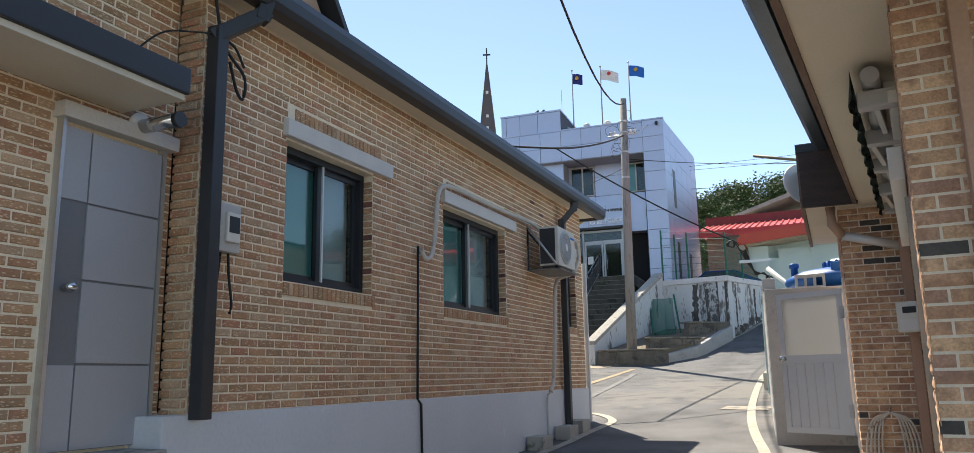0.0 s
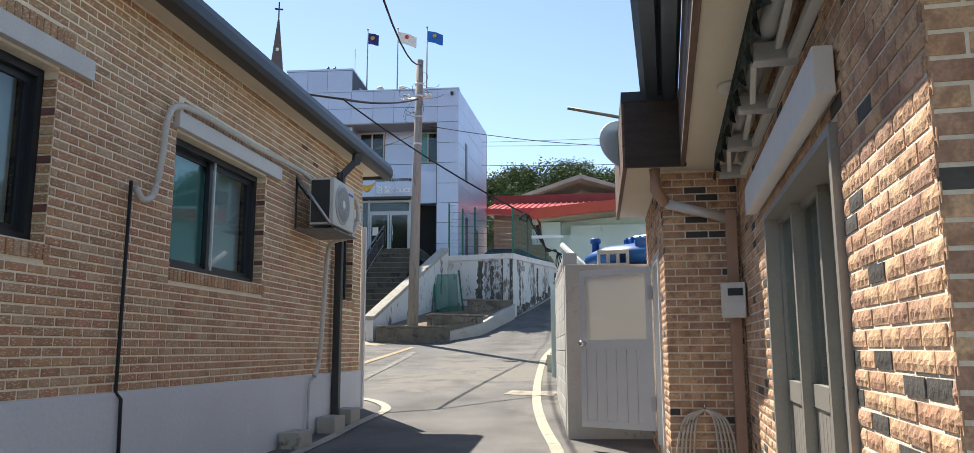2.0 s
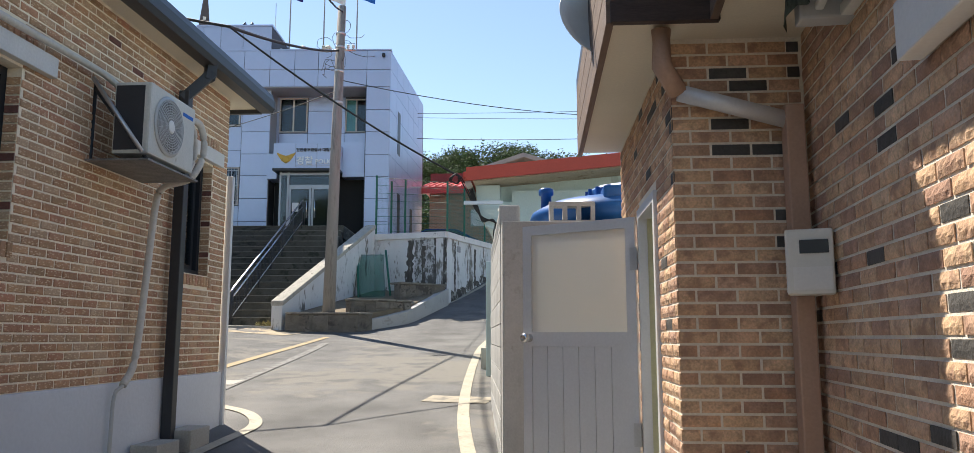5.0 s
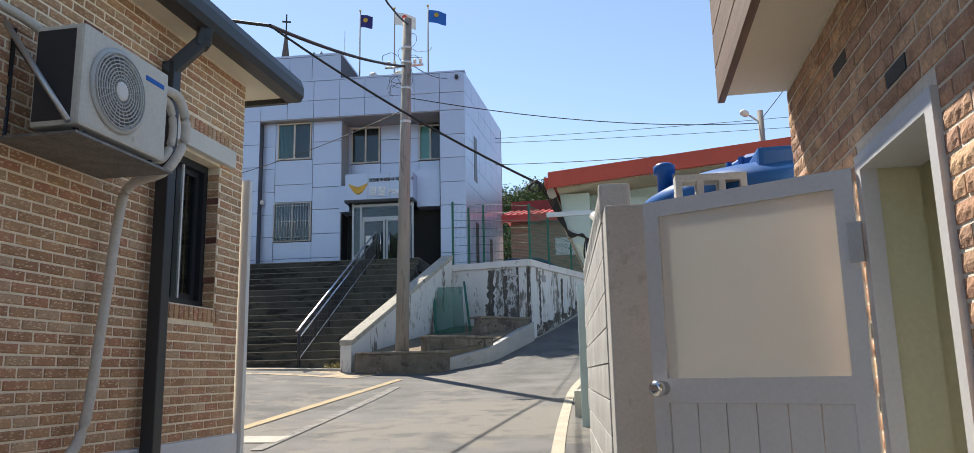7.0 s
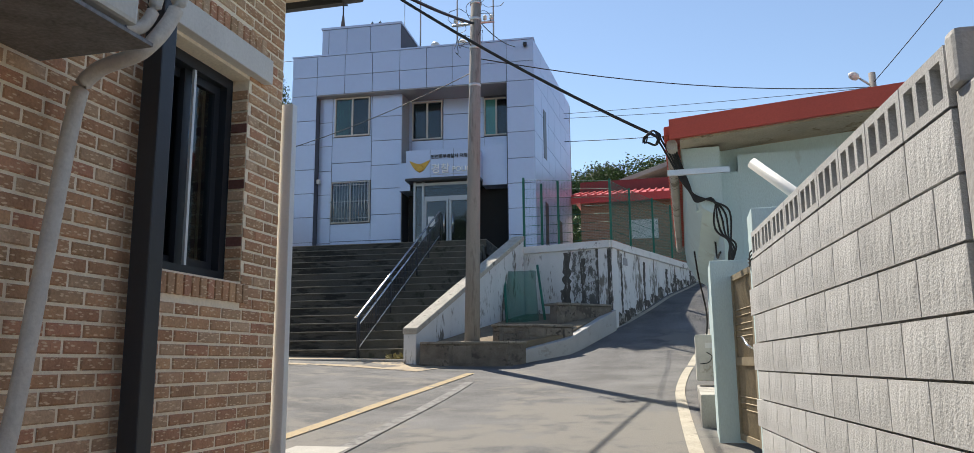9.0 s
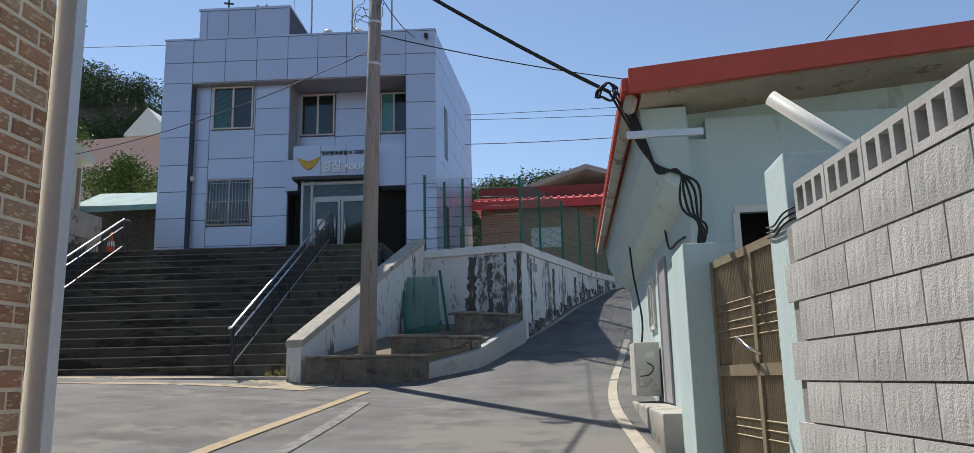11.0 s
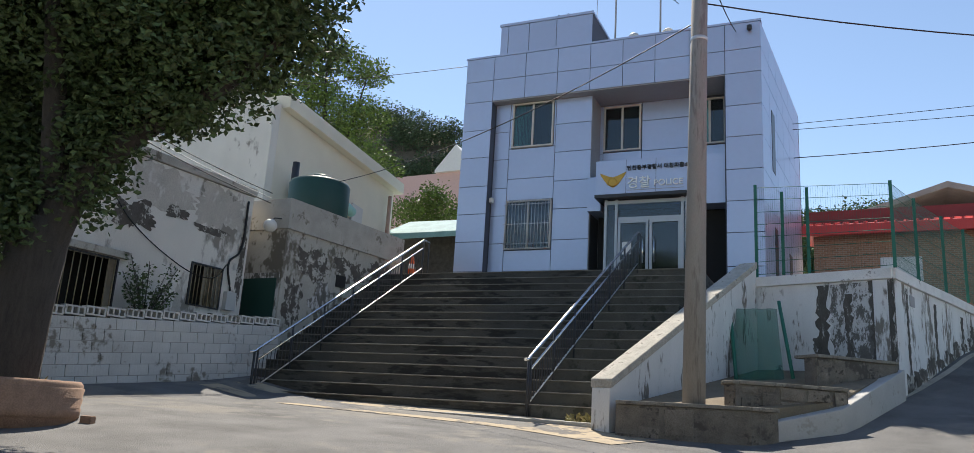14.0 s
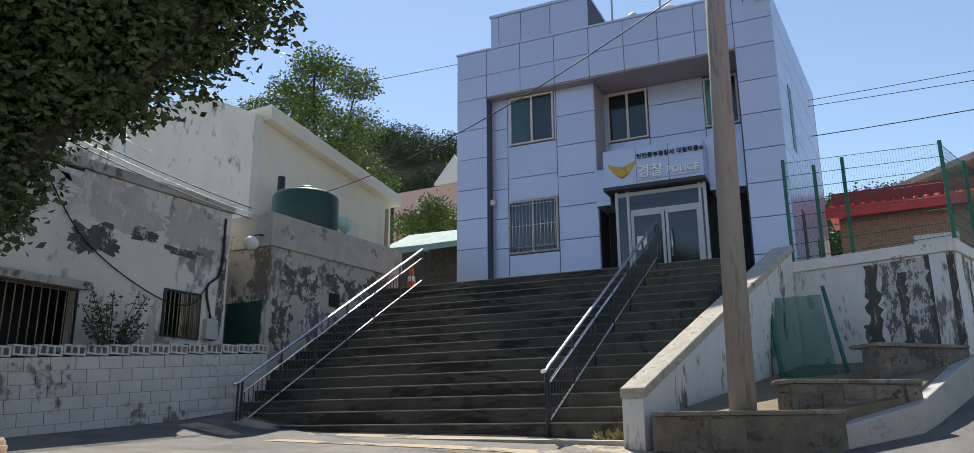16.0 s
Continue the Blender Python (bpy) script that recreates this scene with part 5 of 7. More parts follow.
part("knob", shift(lathe([(0.03, 0), (0.02, 0.03), (0.034, 0.045), (0.03, 0.075), (0.01, 0.08)], 14), WDW - 0.05, 0.04, 0.9, -90), STEEL, wdoor, "steel door knob")
part("hinge", box(-0.02, 0.03, 0.04, 0.06, 1.35, 1.5), ALU, wdoor)
part("hinge", box(-0.02, 0.03, 0.04, 0.06, 0.2, 0.35), ALU, wdoor)

# ---- cement block wall beside the lane ----
BW0, BW1 = Vector((-0.79, 12.2, 0)), Vector((-1.1, 15.9, 0))
bw = thing("block_wall", BW0.x, BW0.y, 0, 0, "grey cement block wall capped with hollow perforated blocks", "wall", kind="structure")
ANG = math.degrees(math.atan2((BW1 - BW0).y, (BW1 - BW0).x))
bw.matrix_basis = pose(BW0.x, BW0.y, 0, 0, 0, ANG)
BL = (BW1 - BW0).length
# own axes: x along the wall, +y to the lane side
part("core", box(0.0, BL, -0.14, -0.012, 0.4, 2.69), BLOCK_JOINT, bw)
part("end_pier", box(-0.3, -0.02, -1.1, 0.0, 0.4, 2.73, 0.01), RENDER_GREY, bw, "smooth cement end wall")
part("end_cap", box(-0.1, -0.02, -0.16, 0.02, 2.731, 2.9, 0.02), RENDER_GREY, bw)
blk = [brick_mesh("block", w, 0.19, 0.02, BLOCK, 0.004, 3 + i) for i, w in enumerate((0.39, 0.19))]
for r in range(11):
    z = 2.59 - 0.2 * r
    s = 0.0 if r % 2 == 0 else -0.2
    while s < BL:
        a, c = max(s, 0), min(s + 0.4, BL)
        s += 0.4
        if c - a < 0.15:
            continue
        ob = new("block", blk[0] if c - a > 0.3 else blk[1])
        ob.parent = bw
        ob.matrix_basis = pose((a + c) / 2, -0.014, z, 0, 0, 180)
for k in range(int(BL / 0.39)):
    # hollow cap block with three holes, laid on its side
    b = box(0.0, 0.38, -0.14, 0.01, 0.0, 0.035)
    box(0.0, 0.38, -0.14, 0.01, 0.155, 0.19, bm=b)
    for q in range(4):
        box(0.115 * q, 0.115 * q + 0.035, -0.14, 0.01, 0.035, 0.155, bm=b)
    shift(b, k * 0.39 + 0.005, 0, 2.693)
    part("hollow_block", b, BLOCK, bw)
# black strip paints the shade in the cap block holes
part("cap_back", box(0.0, BL, -0.139, -0.09, 2.73, 2.85), DARK, bw)


# ---- things on the brick house ----
def air_conditioner(x, y, z, rz, label, bracket=True, w=0.8, h=0.58, d=0.3):
    """Outdoor unit; its fan looks along its own -y."""
    ac = thing("air_conditioner", x, y, z, rz, label, "air conditioner", "outdoor units")
    body = part("body", box(-w / 2, w / 2, -d / 2, d / 2, 0, h, 0.018), AC_CREAM, ac, "cream sheet metal casing")
    cx = -w / 2 + 0.31
    part("grille_dish", shift(lathe([(0.245, 0), (0.25, 0.012), (0.22, 0.02), (0.2, 0.006)], 32), cx, -d / 2 + 0.002, h / 2, 90), PLASTIC_GREY, ac)
    # flat grey disc whose colour stands for the shade behind the grille
    part("fan_shroud", shift(lathe([(0.21, 0.0), (0.21, 0.004), (0.0, 0.006)], 32), cx, -d / 2 - 0.004, h / 2, 90), TRAY, ac, "grey disc painted for the dim depth behind the grille")
    for k in range(9):
        r = 0.05 + 0.021 * k
        b = bmesh.new()
        ri = [[b.verts.new((cx + (r + dr) * math.cos(a), -d / 2 - 0.022 - dy, h / 2 + (r + dr) * math.sin(a))) for a in (q * math.tau / 28 for q in range(28))] for dr, dy in ((0, 0), (0.006, 0), (0.006, 0.006), (0, 0.006))]
        for p in range(4):
            for q in range(28):
                b.faces.new((ri[p][q], ri[p][(q + 1) % 28], ri[(p + 1) % 4][(q + 1) % 28], ri[(p + 1) % 4][q]))
        bmesh.ops.recalc_face_normals(b, faces=b.faces[:])
        part("grille_ring", b, PLASTIC_GREY, ac)
    for k in range(24):
        a = k * math.tau / 24
        part("grille_spoke", tube([(cx + 0.05 * math.cos(a), -d / 2 - 0.024, h / 2 + 0.05 * math.sin(a)), (cx + 0.225 * math.cos(a + 0.25), -d / 2 - 0.024, h / 2 + 0.225 * math.sin(a + 0.25))], 0.003, seg=4, caps=False), PLASTIC_GREY, ac)
    part("grille_hub", shift(lathe([(0.055, 0), (0.055, 0.012), (0.04, 0.018)], 20), cx, -d / 2 - 0.016, h / 2, 90), WHITE, ac)
    part("maker_mark", box(w / 2 - 0.24, w / 2 - 0.05, -d / 2 - 0.003, -d / 2 + 0.002, h - 0.12, h - 0.09), FLAG_BLUE, ac, "blue maker's mark bar")
    if bracket:
        part("side_panel", box(-w / 2 - 0.003, -w / 2 + 0.003, -d / 2 + 0.05, d / 2 - 0.015, 0.03, h - 0.03), CHARCOAL, ac, "dark side grille")
    else:
        part("rating_plate", box(-w / 2 - 0.003, -w / 2 + 0.002, -0.09, 0.02, h - 0.2, h - 0.12), WHITE, ac, "small white rating plate")
        part("valve_cover", box(-w / 2 - 0.02, -w / 2 + 0.002, 0.02, 0.12, 0.12, 0.34, 0.01), AC_CREAM, ac)
        part("lead", tube(curve_pts([(-w / 2 - 0.01, 0.0, 0.42), (-w / 2 - 0.03, -0.07, 0.36), (-w / 2 - 0.02, -0.02, 0.27), (-w / 2 - 0.03, 0.1, 0.25)], 5), 0.007, seg=5), RUBBER, ac)
    if bracket:
        for s in (-1, 1):
            part("bracket", tube([(s * w * 0.42, d / 2 + 0.2, 0.62), (s * w * 0.42, d / 2 + 0.2, -0.04), (s * w * 0.42, -d / 2, -0.04)], 0.018, seg=4), CHARCOAL, ac, "steel wall bracket")
            part("bracket_stay", tube([(s * w * 0.42, d / 2 + 0.2, 0.55), (s * w * 0.42, -d / 2 + 0.05, -0.02)], 0.014, seg=4), CHARCOAL, ac)
        part("diagonal_stay", tube([(-w / 2 - 0.06, d / 2 + 0.15, 0.6), (-w / 2 - 0.05, -d / 2 + 0.02, 0.0)], 0.018, seg=4), ALU, ac, "flat steel stay")
        part("tray", box(-w / 2 - 0.05, w / 2 + 0.05, -d / 2 - 0.03, d / 2 + 0.18, -0.065, -0.05), TRAY, ac, "dirty galvanised tray")
    return ac


air_conditioner(-3.65, 11.66, 3.2, 90, "outdoor air conditioning unit bracketed to the brick wall")

pipe = thing("pipe_run", label="beige wrapped refrigerant pipe running along the brick wall", category="pipe")
part("wrapped_pipe", tube(curve_pts([(-3.95, 7.9, 2.98), (-3.94, 8.0, 2.9), (-3.94, 8.15, 2.98), (-3.94, 8.24, 3.3), (-3.94, 8.28, 3.62), (-3.94, 8.42, 3.8), (-3.92, 8.8, 3.84), (-3.92, 10.0, 3.84), (-3.92, 11.0, 3.86), (-3.9, 11.35, 3.84), (-3.8, 11.6, 3.7)], 8), 0.028), PIPE_BEIGE, pipe)
part("pipe_loop", tube(curve_pts([(-3.6, 12.04, 3.66), (-3.58, 12.2, 3.64), (-3.58, 12.26, 3.45), (-3.6, 12.2, 3.27), (-3.64, 12.05, 3.24)], 8), 0.026), PIPE_BEIGE, pipe)
part("drain_pipe", tube(curve_pts([(-3.56, 12.03, 3.7), (-3.53, 12.24, 3.68), (-3.53, 12.33, 3.45), (-3.6, 12.24, 3.2), (-3.84, 12.24, 3.12), (-3.9, 12.22, 2.95), (-3.9, 12.13, 2.3), (-3.9, 12.02, 1.6), (-3.9, 11.85, 1.38)], 8), 0.032), PIPE_BEIGE, pipe)
part("drain_hose", tube(curve_pts([(-3.9, 11.85, 1.38), (-3.93, 11.78, 1.3), (-3.93, 11.76, 1.0), (-3.93, 11.76, 0.75)], 6), 0.016), PLASTIC_GREY, pipe)
part("black_conduit", tube([(-3.96, 7.86, 3.02), (-3.97, 7.86, 1.4), (-3.95, 7.9, 1.35), (-3.945, 7.92, 0.5)], 0.014), RUBBER, pipe, "thin black conduit")
for y, s in ((12.1, 0.2), (12.75, 0.2), (10.9, 0.18)):
    whole("cement_block", box(-3.94, -3.7, y, y + 0.42, ground_z(-3.8, y) - 0.02, ground_z(-3.8, y) + s, 0.01), CONCRETE, "loose grey cement block against the plinth", "block", group="loose blocks by the plinth")

meter = thing("electric_meter", -3.985, 4.9, 2.56, 90, "grey electricity meter box on the brick wall", "meter")
part("case", box(-0.11, 0.11, -0.09, 0.0, -0.02, 0.34, 0.015), PLASTIC_GREY, meter)
part("window", box(-0.06, 0.075, -0.12, -0.09, 0.05, 0.27, 0.01), PLASTIC, meter)
part("display", box(-0.045, 0.06, -0.124, -0.118, 0.12, 0.24), FRAME_DARK, meter)
for s in (-0.04, 0.04):
    part("cable", tube(curve_pts([(s, -0.04, -0.02), (s * 1.5, -0.04, -0.2), (s * 2.4, -0.04, -0.38), (s * 2.0, -0.04, -0.46)], 6), 0.01), RUBBER, meter)
lampw = thing("wall_flue", -4.2, 4.3, 3.36, 90, "small steel wall flue with a perforated sleeve", "flue")
part("flange", shift(lathe([(0.1, 0), (0.1, 0.02), (0.06, 0.03)], 20), 0, 0, 0, 90), WHITE, lampw)
part("sleeve", tube([(0, -0.02, 0), (0, -0.34, 0.0)], 0.05, seg=16), STEEL, lampw)
part("tip", tube([(0, -0.34, 0.0), (0, -0.38, 0.0)], 0.056, seg=16), CHARCOAL, lampw)
cb = thing("cable_bundle", label="loose black cables hanging by the downpipe", category="cable")
part("cable", tube(curve_pts([(-3.85, 4.4, 5.2), (-3.88, 4.6, 4.5), (-3.9, 4.75, 4.1), (-3.9, 4.98, 3.92), (-3.92, 5.0, 3.75), (-3.94, 4.95, 3.8), (-3.93, 4.85, 4.0)], 8), 0.012), RUBBER, cb)
part("cable", tube(curve_pts([(-3.8, 4.3, 5.3), (-3.86, 4.55, 4.6), (-3.9, 4.72, 4.2), (-3.92, 4.9, 4.12), (-3.92, 5.0, 4.0)], 8), 0.01), RUBBER, cb)
part("cable", tube(curve_pts([(-3.9, 4.7, 4.15), (-3.95, 4.5, 4.1), (-4.0, 4.25, 4.0), (-4.1, 4.05, 3.75)], 8), 0.007), RUBBER, cb)

# ---- things on the sandstone-brick house ----
gas = thing("gas_meter", 0.74, 9.06, 1.98, -20, "white gas meter box on the downpipe", "meter")
part("case", box(-0.09, 0.11, -0.07, 0.07, -0.02, 0.27, 0.012), PLASTIC, gas)
part("dial_window", box(-0.03, 0.09, -0.076, -0.069, 0.16, 0.22), FRAME_DARK, gas)
part("lower_panel", box(-0.06, 0.1, -0.075, -0.069, 0.0, 0.1), WHITE, gas)
dish = thing("satellite_dish", 0.02, 10.35, 3.64, 0, "white satellite dish on the roof edge", "satellite dish")
dp = [(0.0, 0.0), (0.1, 0.01), (0.2, 0.042), (0.275, 0.083), (0.284, 0.092), (0.275, 0.096), (0.2, 0.055), (0.1, 0.026), (0.0, 0.018)]
part("reflector", shift(lathe(dp, 28), -0.12, 0, 0.12, 75, 0, 25), PLASTIC, dish, smooth=True)
part("mount", tube([(0.12, 0, -0.1), (0.05, 0, 0.15), (-0.1, 0, 0.22)], 0.02), RUST, dish)
part("arm", tube([(0.15, -0.05, 0.38), (-0.66, -0.05, 0.57)], 0.018), RUST, dish, "rusty steel rod")
aw = thing("folded_awning", 0.8, 7.6, 3.1, -4.87, "folded awning with pale arms and a grimy green cloth", "awning")
cloth = bmesh.new()
gr = [[cloth.verts.new((-0.3 - 0.03 * math.sin(i * 1.1) * (j / 5), -2.5 + 3.6 * i / 60, 0.17 - (0.034 + 0.01 * abs(math.sin(i * 0.55))) * j)) for j in range(6)] for i in range(61)]
for i in range(60):
    for j in range(5):
        cloth.faces.new((gr[i][j], gr[i + 1][j], gr[i + 1][j + 1], gr[i][j + 1])).smooth = True
bmesh.ops.solidify(cloth, geom=cloth.faces[:], thickness=0.006)
part("cloth", cloth, material("awning_cloth", (0.13, 0.16, 0.13), 0.9, vary=0.5, scale=10, bump=0.2, stain=(0.035, 0.045, 0.04), stain_at=0.5, stain_scale=6), aw, "grimy green scalloped valance")
part("roller", tube([(-0.2, -2.5, 0.12), (-0.2, 1.08, 0.12)], 0.05, seg=12), PLASTIC_GREY, aw)
square_pipe("front_bar", [(-0.1, -2.5, -0.02), (-0.1, 1.02, -0.02)], 0.05, PLASTIC, aw, "pale front bar")
for a, c in (((-0.2, 1.0, 0.0), (-0.27, 0.1, 0.02)), ((-0.16, 0.12, 0.02), (-0.2, -0.75, 0.03)), ((-0.2, -0.8, 0.0), (-0.27, -1.6, 0.02)), ((-0.16, -1.55, 0.02), (-0.2, -2.4, 0.03))):
    square_pipe("arm", [a, c], 0.034, PLASTIC, aw, "pale folding arm")
for y in (1.0, 0.1, -0.78, -1.58, -2.4):
    part("joint", box(-0.28, -0.06, y - 0.05, y + 0.05, -0.05, 0.05, 0.012), PLASTIC_GREY, aw)
for y in (0.9, -2.3):
    part("wall_bracket", box(-0.14, 0.07, y - 0.04, y + 0.04, 0.03, 0.12, 0.01), PLASTIC, aw)
hose = thing("garden_hose", label="pale coiled garden hose hanging on the brick wall", category="hose")
for k in range(5):
    w = 0.1 + 0.035 * k
    part("loop", tube(curve_pts([(0.5, 9.33, 1.2), (0.5 - w * 0.7, 9.32, 1.12), (0.5 - w, 9.32, 0.85), (0.5 - w * 0.8, 9.3, 0.62)], 6), 0.011, seg=6), PIPE_BEIGE, hose)
    part("loop", tube(curve_pts([(0.5, 9.33, 1.2), (0.5 + w * 0.7, 9.32, 1.12), (0.5 + w, 9.32, 0.85), (0.5 + w * 0.8, 9.3, 0.62)], 6), 0.011, seg=6), PIPE_BEIGE, hose)
part("hook", tube([(0.5, 9.4, 1.21), (0.5, 9.31, 1.21), (0.5, 9.3, 1.25)], 0.01, seg=6), STEEL, hose)

# blue water tank on the wall behind the washroom
tank = thing("water_tank", 0.35, 13.0, 2.74, 0, "squat blue plastic water tank with a ribbed lid", "water tank")
part("body", lathe([(0.0, 0.0), (0.7, 0.0), (0.84, 0.05), (0.9, 0.14), (0.88, 0.2), (0.74, 0.28), (0.45, 0.33), (0.0, 0.34)], 40), BLUE_TANK, tank)
part("lid", shift(lathe([(0.43, 0.3), (0.45, 0.36), (0.44, 0.42), (0.4, 0.45), (0.0, 0.46)], 10, smooth=False), 0.1, 0.0, 0.0), BLUE_TANK, tank, "faceted screw lid")
for k in range(20):
    a = math.tau * k / 20
    part("lid_rib", shift(box(0.43, 0.46, -0.015, 0.015, 0.34, 0.43, 0.004), 0.1, 0, 0, 0, 0, math.degrees(a)), BLUE_TANK, tank)
part("boss", box(-0.25, 0.15, -0.78, -0.4, 0.12, 0.35, 0.03), BLUE_TANK, tank)
part("vent", shift(lathe([(0.05, 0.15), (0.05, 0.35), (0.07, 0.36), (0.07, 0.41), (0.05, 0.425), (0.0, 0.43)], 14), -0.74, -0.22, 0), BLUE_TANK, tank)
whole("tank_base", box(-0.75, 1.4, 12.25, 13.9, 0.4, 2.74, 0.01), CONCRETE, "rendered cement washroom block under the tank", "wall", "structure")
loose = box(0.0, 0.39, 0.0, 0.12, 0.0, 0.03)
box(0.0, 0.39, 0.0, 0.12, 0.15, 0.19, bm=loose)
for q in range(4):
    box(0.118 * q, 0.118 * q + 0.036, 0.0, 0.12, 0.03, 0.15, bm=loose)
lb = whole("hollow_block", loose, BLOCK, "loose hollow cement block lying on the wall", "block")
lb.matrix_basis = pose(-0.37, 12.12, 2.735, 0, 0, 2)
pv = thing("vent_pipe", -0.95, 16.0, 2.2, 0, "grey plastic vent pipe leaning by the wall", "pipe")
part("tube", tube([(0.95, -0.1, 0.35), (-0.05, 0.3, 1.36)], 0.045, seg=12), PLASTIC, pv)

# ---- mint house with red roof ----
mint = thing("mint_house", label="low mint-green rendered house with a red metal roof", category="house")
GX = -1.12
part("lane_wall", box(GX, GX + 0.2, 18.9, 26.6, 1.0, 4.1), MINT, mint)
part("gable_wall", box(GX + 0.201, -0.68, 18.9, 19.05, 1.0, 4.3), MINT, mint)
part("gable_wall", box(0.25, 7.0, 18.9, 19.05, 1.0, 4.3), MINT, mint)
part("gable_wall", box(-0.68, 0.25, 18.9, 19.05, 3.4, 4.3), MINT, mint)
part("doorway", box(-0.72, 0.29, 18.87, 18.897, 3.38, 3.44), PLASTIC, mint, "cream door head")
part("doorway", box(-0.74, -0.68, 18.87, 18.897, 1.2, 3.378), PLASTIC, mint, "cream door jamb")
# black sheet stands for the unlit room beyond the doorway
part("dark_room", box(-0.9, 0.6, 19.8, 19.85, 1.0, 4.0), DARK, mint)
part("back_wall", box(6.8, 7.0, 19.1, 26.6, 1.0, 4.6), MINT, mint)
part("end_wall", box(GX + 0.2, 7.0, 26.4, 26.6, 1.0, 4.6), MINT, mint)
b = bmesh.new()
q0 = [(GX, 3.52), (GX - 0.22, 3.66), (-1.5, 3.98), (-1.54, 4.36), (GX, 4.36)]
ra = [b.verts.new((x, 18.7, z)) for x, z in q0]
rc = [b.verts.new((x, 26.7, z)) for x, z in q0]
b.faces.new(ra), b.faces.new(rc[::-1])
for k in range(5):
    b.faces.new((ra[k], ra[(k + 1) % 5], rc[(k + 1) % 5], rc[k]))
bmesh.ops.recalc_face_normals(b, faces=b.faces[:])
part("eave", b, MINT, mint, "coved mint eave")
part("soffit", prism([(-1.55, 18.34), (7.2, 18.34), (7.2, 19.25), (-1.55, 19.25)], [4.36, 5.1, 5.1, 4.36], [4.4, 5.14, 5.14, 4.4]), GABLE_BOARD, mint, "cream boarded gable soffit")
part("gable_head", prism([(-1.4, 19.06), (7.0, 19.06), (7.0, 19.2), (-1.4, 19.2)], 3.7, [4.37, 5.1, 5.1, 4.37]), MINT, mint)
part("roof", prism([(-1.62, 18.3), (7.3, 18.3), (7.3, 27.0), (-1.62, 27.0)], [4.42, 5.18, 5.18, 4.42], [4.5, 5.26, 5.26, 4.5]), ROOF_RED, mint, "red metal roof")
part("gable_fascia", prism([(-1.66, 18.24), (7.3, 18.24), (7.3, 18.299), (-1.66, 18.299)], [4.36, 5.12, 5.12, 4.36], [4.58, 5.33, 5.33, 4.58]), ROOF_RUST, mint, "red gable fascia")
for k in range(44):
    y = 18.3 + 0.2 * k
    part("roof_tile", prism([(-1.72, y), (-1.2, y), (-1.2, y + 0.16), (-1.72, y + 0.16)], [4.4, 4.46, 4.46, 4.4], [4.52, 4.58, 4.58, 4.52], bevel=0.02), ROOF_RUST, mint)
part("gutter", tube([(-1.64, 18.4, 4.34), (-1.64, 27.0, 4.34)], 0.06, seg=8), CONCRETE, mint)
for y0, y1, z0, z1 in ((19.5, 20.02, 2.48, 3.16), (22.3, 23.0, 2.55, 3.25)):
    w = part("window_frame", shift(ring_frame(y1 - y0, z1 - z0, 0.05, 0.05), GX - 0.04, y1, z0, 0, 0, -90), PLASTIC, mint, "cream window frame")
    part("pane", box(GX - 0.012, GX - 0.006, y0 + 0.05, y1 - 0.05, z0 + 0.05, z1 - 0.05), MINT_PANE, w)
    part("mullion", box(GX - 0.035, GX - 0.01, (y0 + y1) / 2 - 0.02, (y0 + y1) / 2 + 0.02, z0 + 0.05, z1 - 0.05), PLASTIC, w)
dd = part("side_door", box(GX - 0.03, GX - 0.004, 20.9, 21.5, 1.62, 3.3, 0.004), SOFFIT, mint, "grey side door")
part("frame", box(GX - 0.05, GX - 0.031, 21.5, 21.56, 1.62, 3.36), PLASTIC, dd)
part("step", box(GX - 0.35, GX - 0.002, 19.0, 22.8, 1.0, 1.6, 0.02), CONCRETE, mint, "narrow cement step")
air_conditioner(-1.31, 22.35, 1.68, 180 - 90, "cream outdoor unit standing on the cement step", False, 0.78, 0.68, 0.32)
gp1 = thing("gate_pillar", label="square mint-painted gate pillar", category="pillar", group="gate pillars")
part("shaft", box(-1.32, -0.89, 18.12, 18.85, 0.8, 2.99, 0.012), MINT, gp1)
gp2 = thing("gate_pillar", label="square mint-painted gate pillar", category="pillar", group="gate pillars")
part("shaft", box(-1.06, -0.72, 15.95, 16.38, 0.8, 3.12, 0.012), MINT, gp2)
for k in range(3):
    z = 2.72 + 0.03 * k
    part("tied_cable", tube(curve_pts([(-1.07, 16.39, z), (-1.075, 16.2, z - 0.02), (-1.07, 15.94, z + 0.01), (-0.9, 15.935, z + 0.06), (-0.71, 15.94, z + 0.02)], 5), 0.006, seg=5), RUBBER, gp2)
gate = thing("metal_gate", -1.12, 18.1, 1.2, -82, "brown steel lattice gate, ajar", "gate")
part("frame", ring_frame(1.35, 1.62, 0.05, 0.06), RUST, gate)
part("mid_rail", box(0.06, 1.29, 0.0, 0.05, 0.72, 0.8), RUST, gate)
part("stile", box(0.84, 0.9, 0.0, 0.05, 0.06, 1.56), RUST, gate)
for k in range(38):
    x = 0.075 + 1.21 * k / 37
    part("bar", tube([(x, 0.025, 0.06), (x, 0.025, 1.56)], 0.009, seg=4, caps=False), RUST, gate)
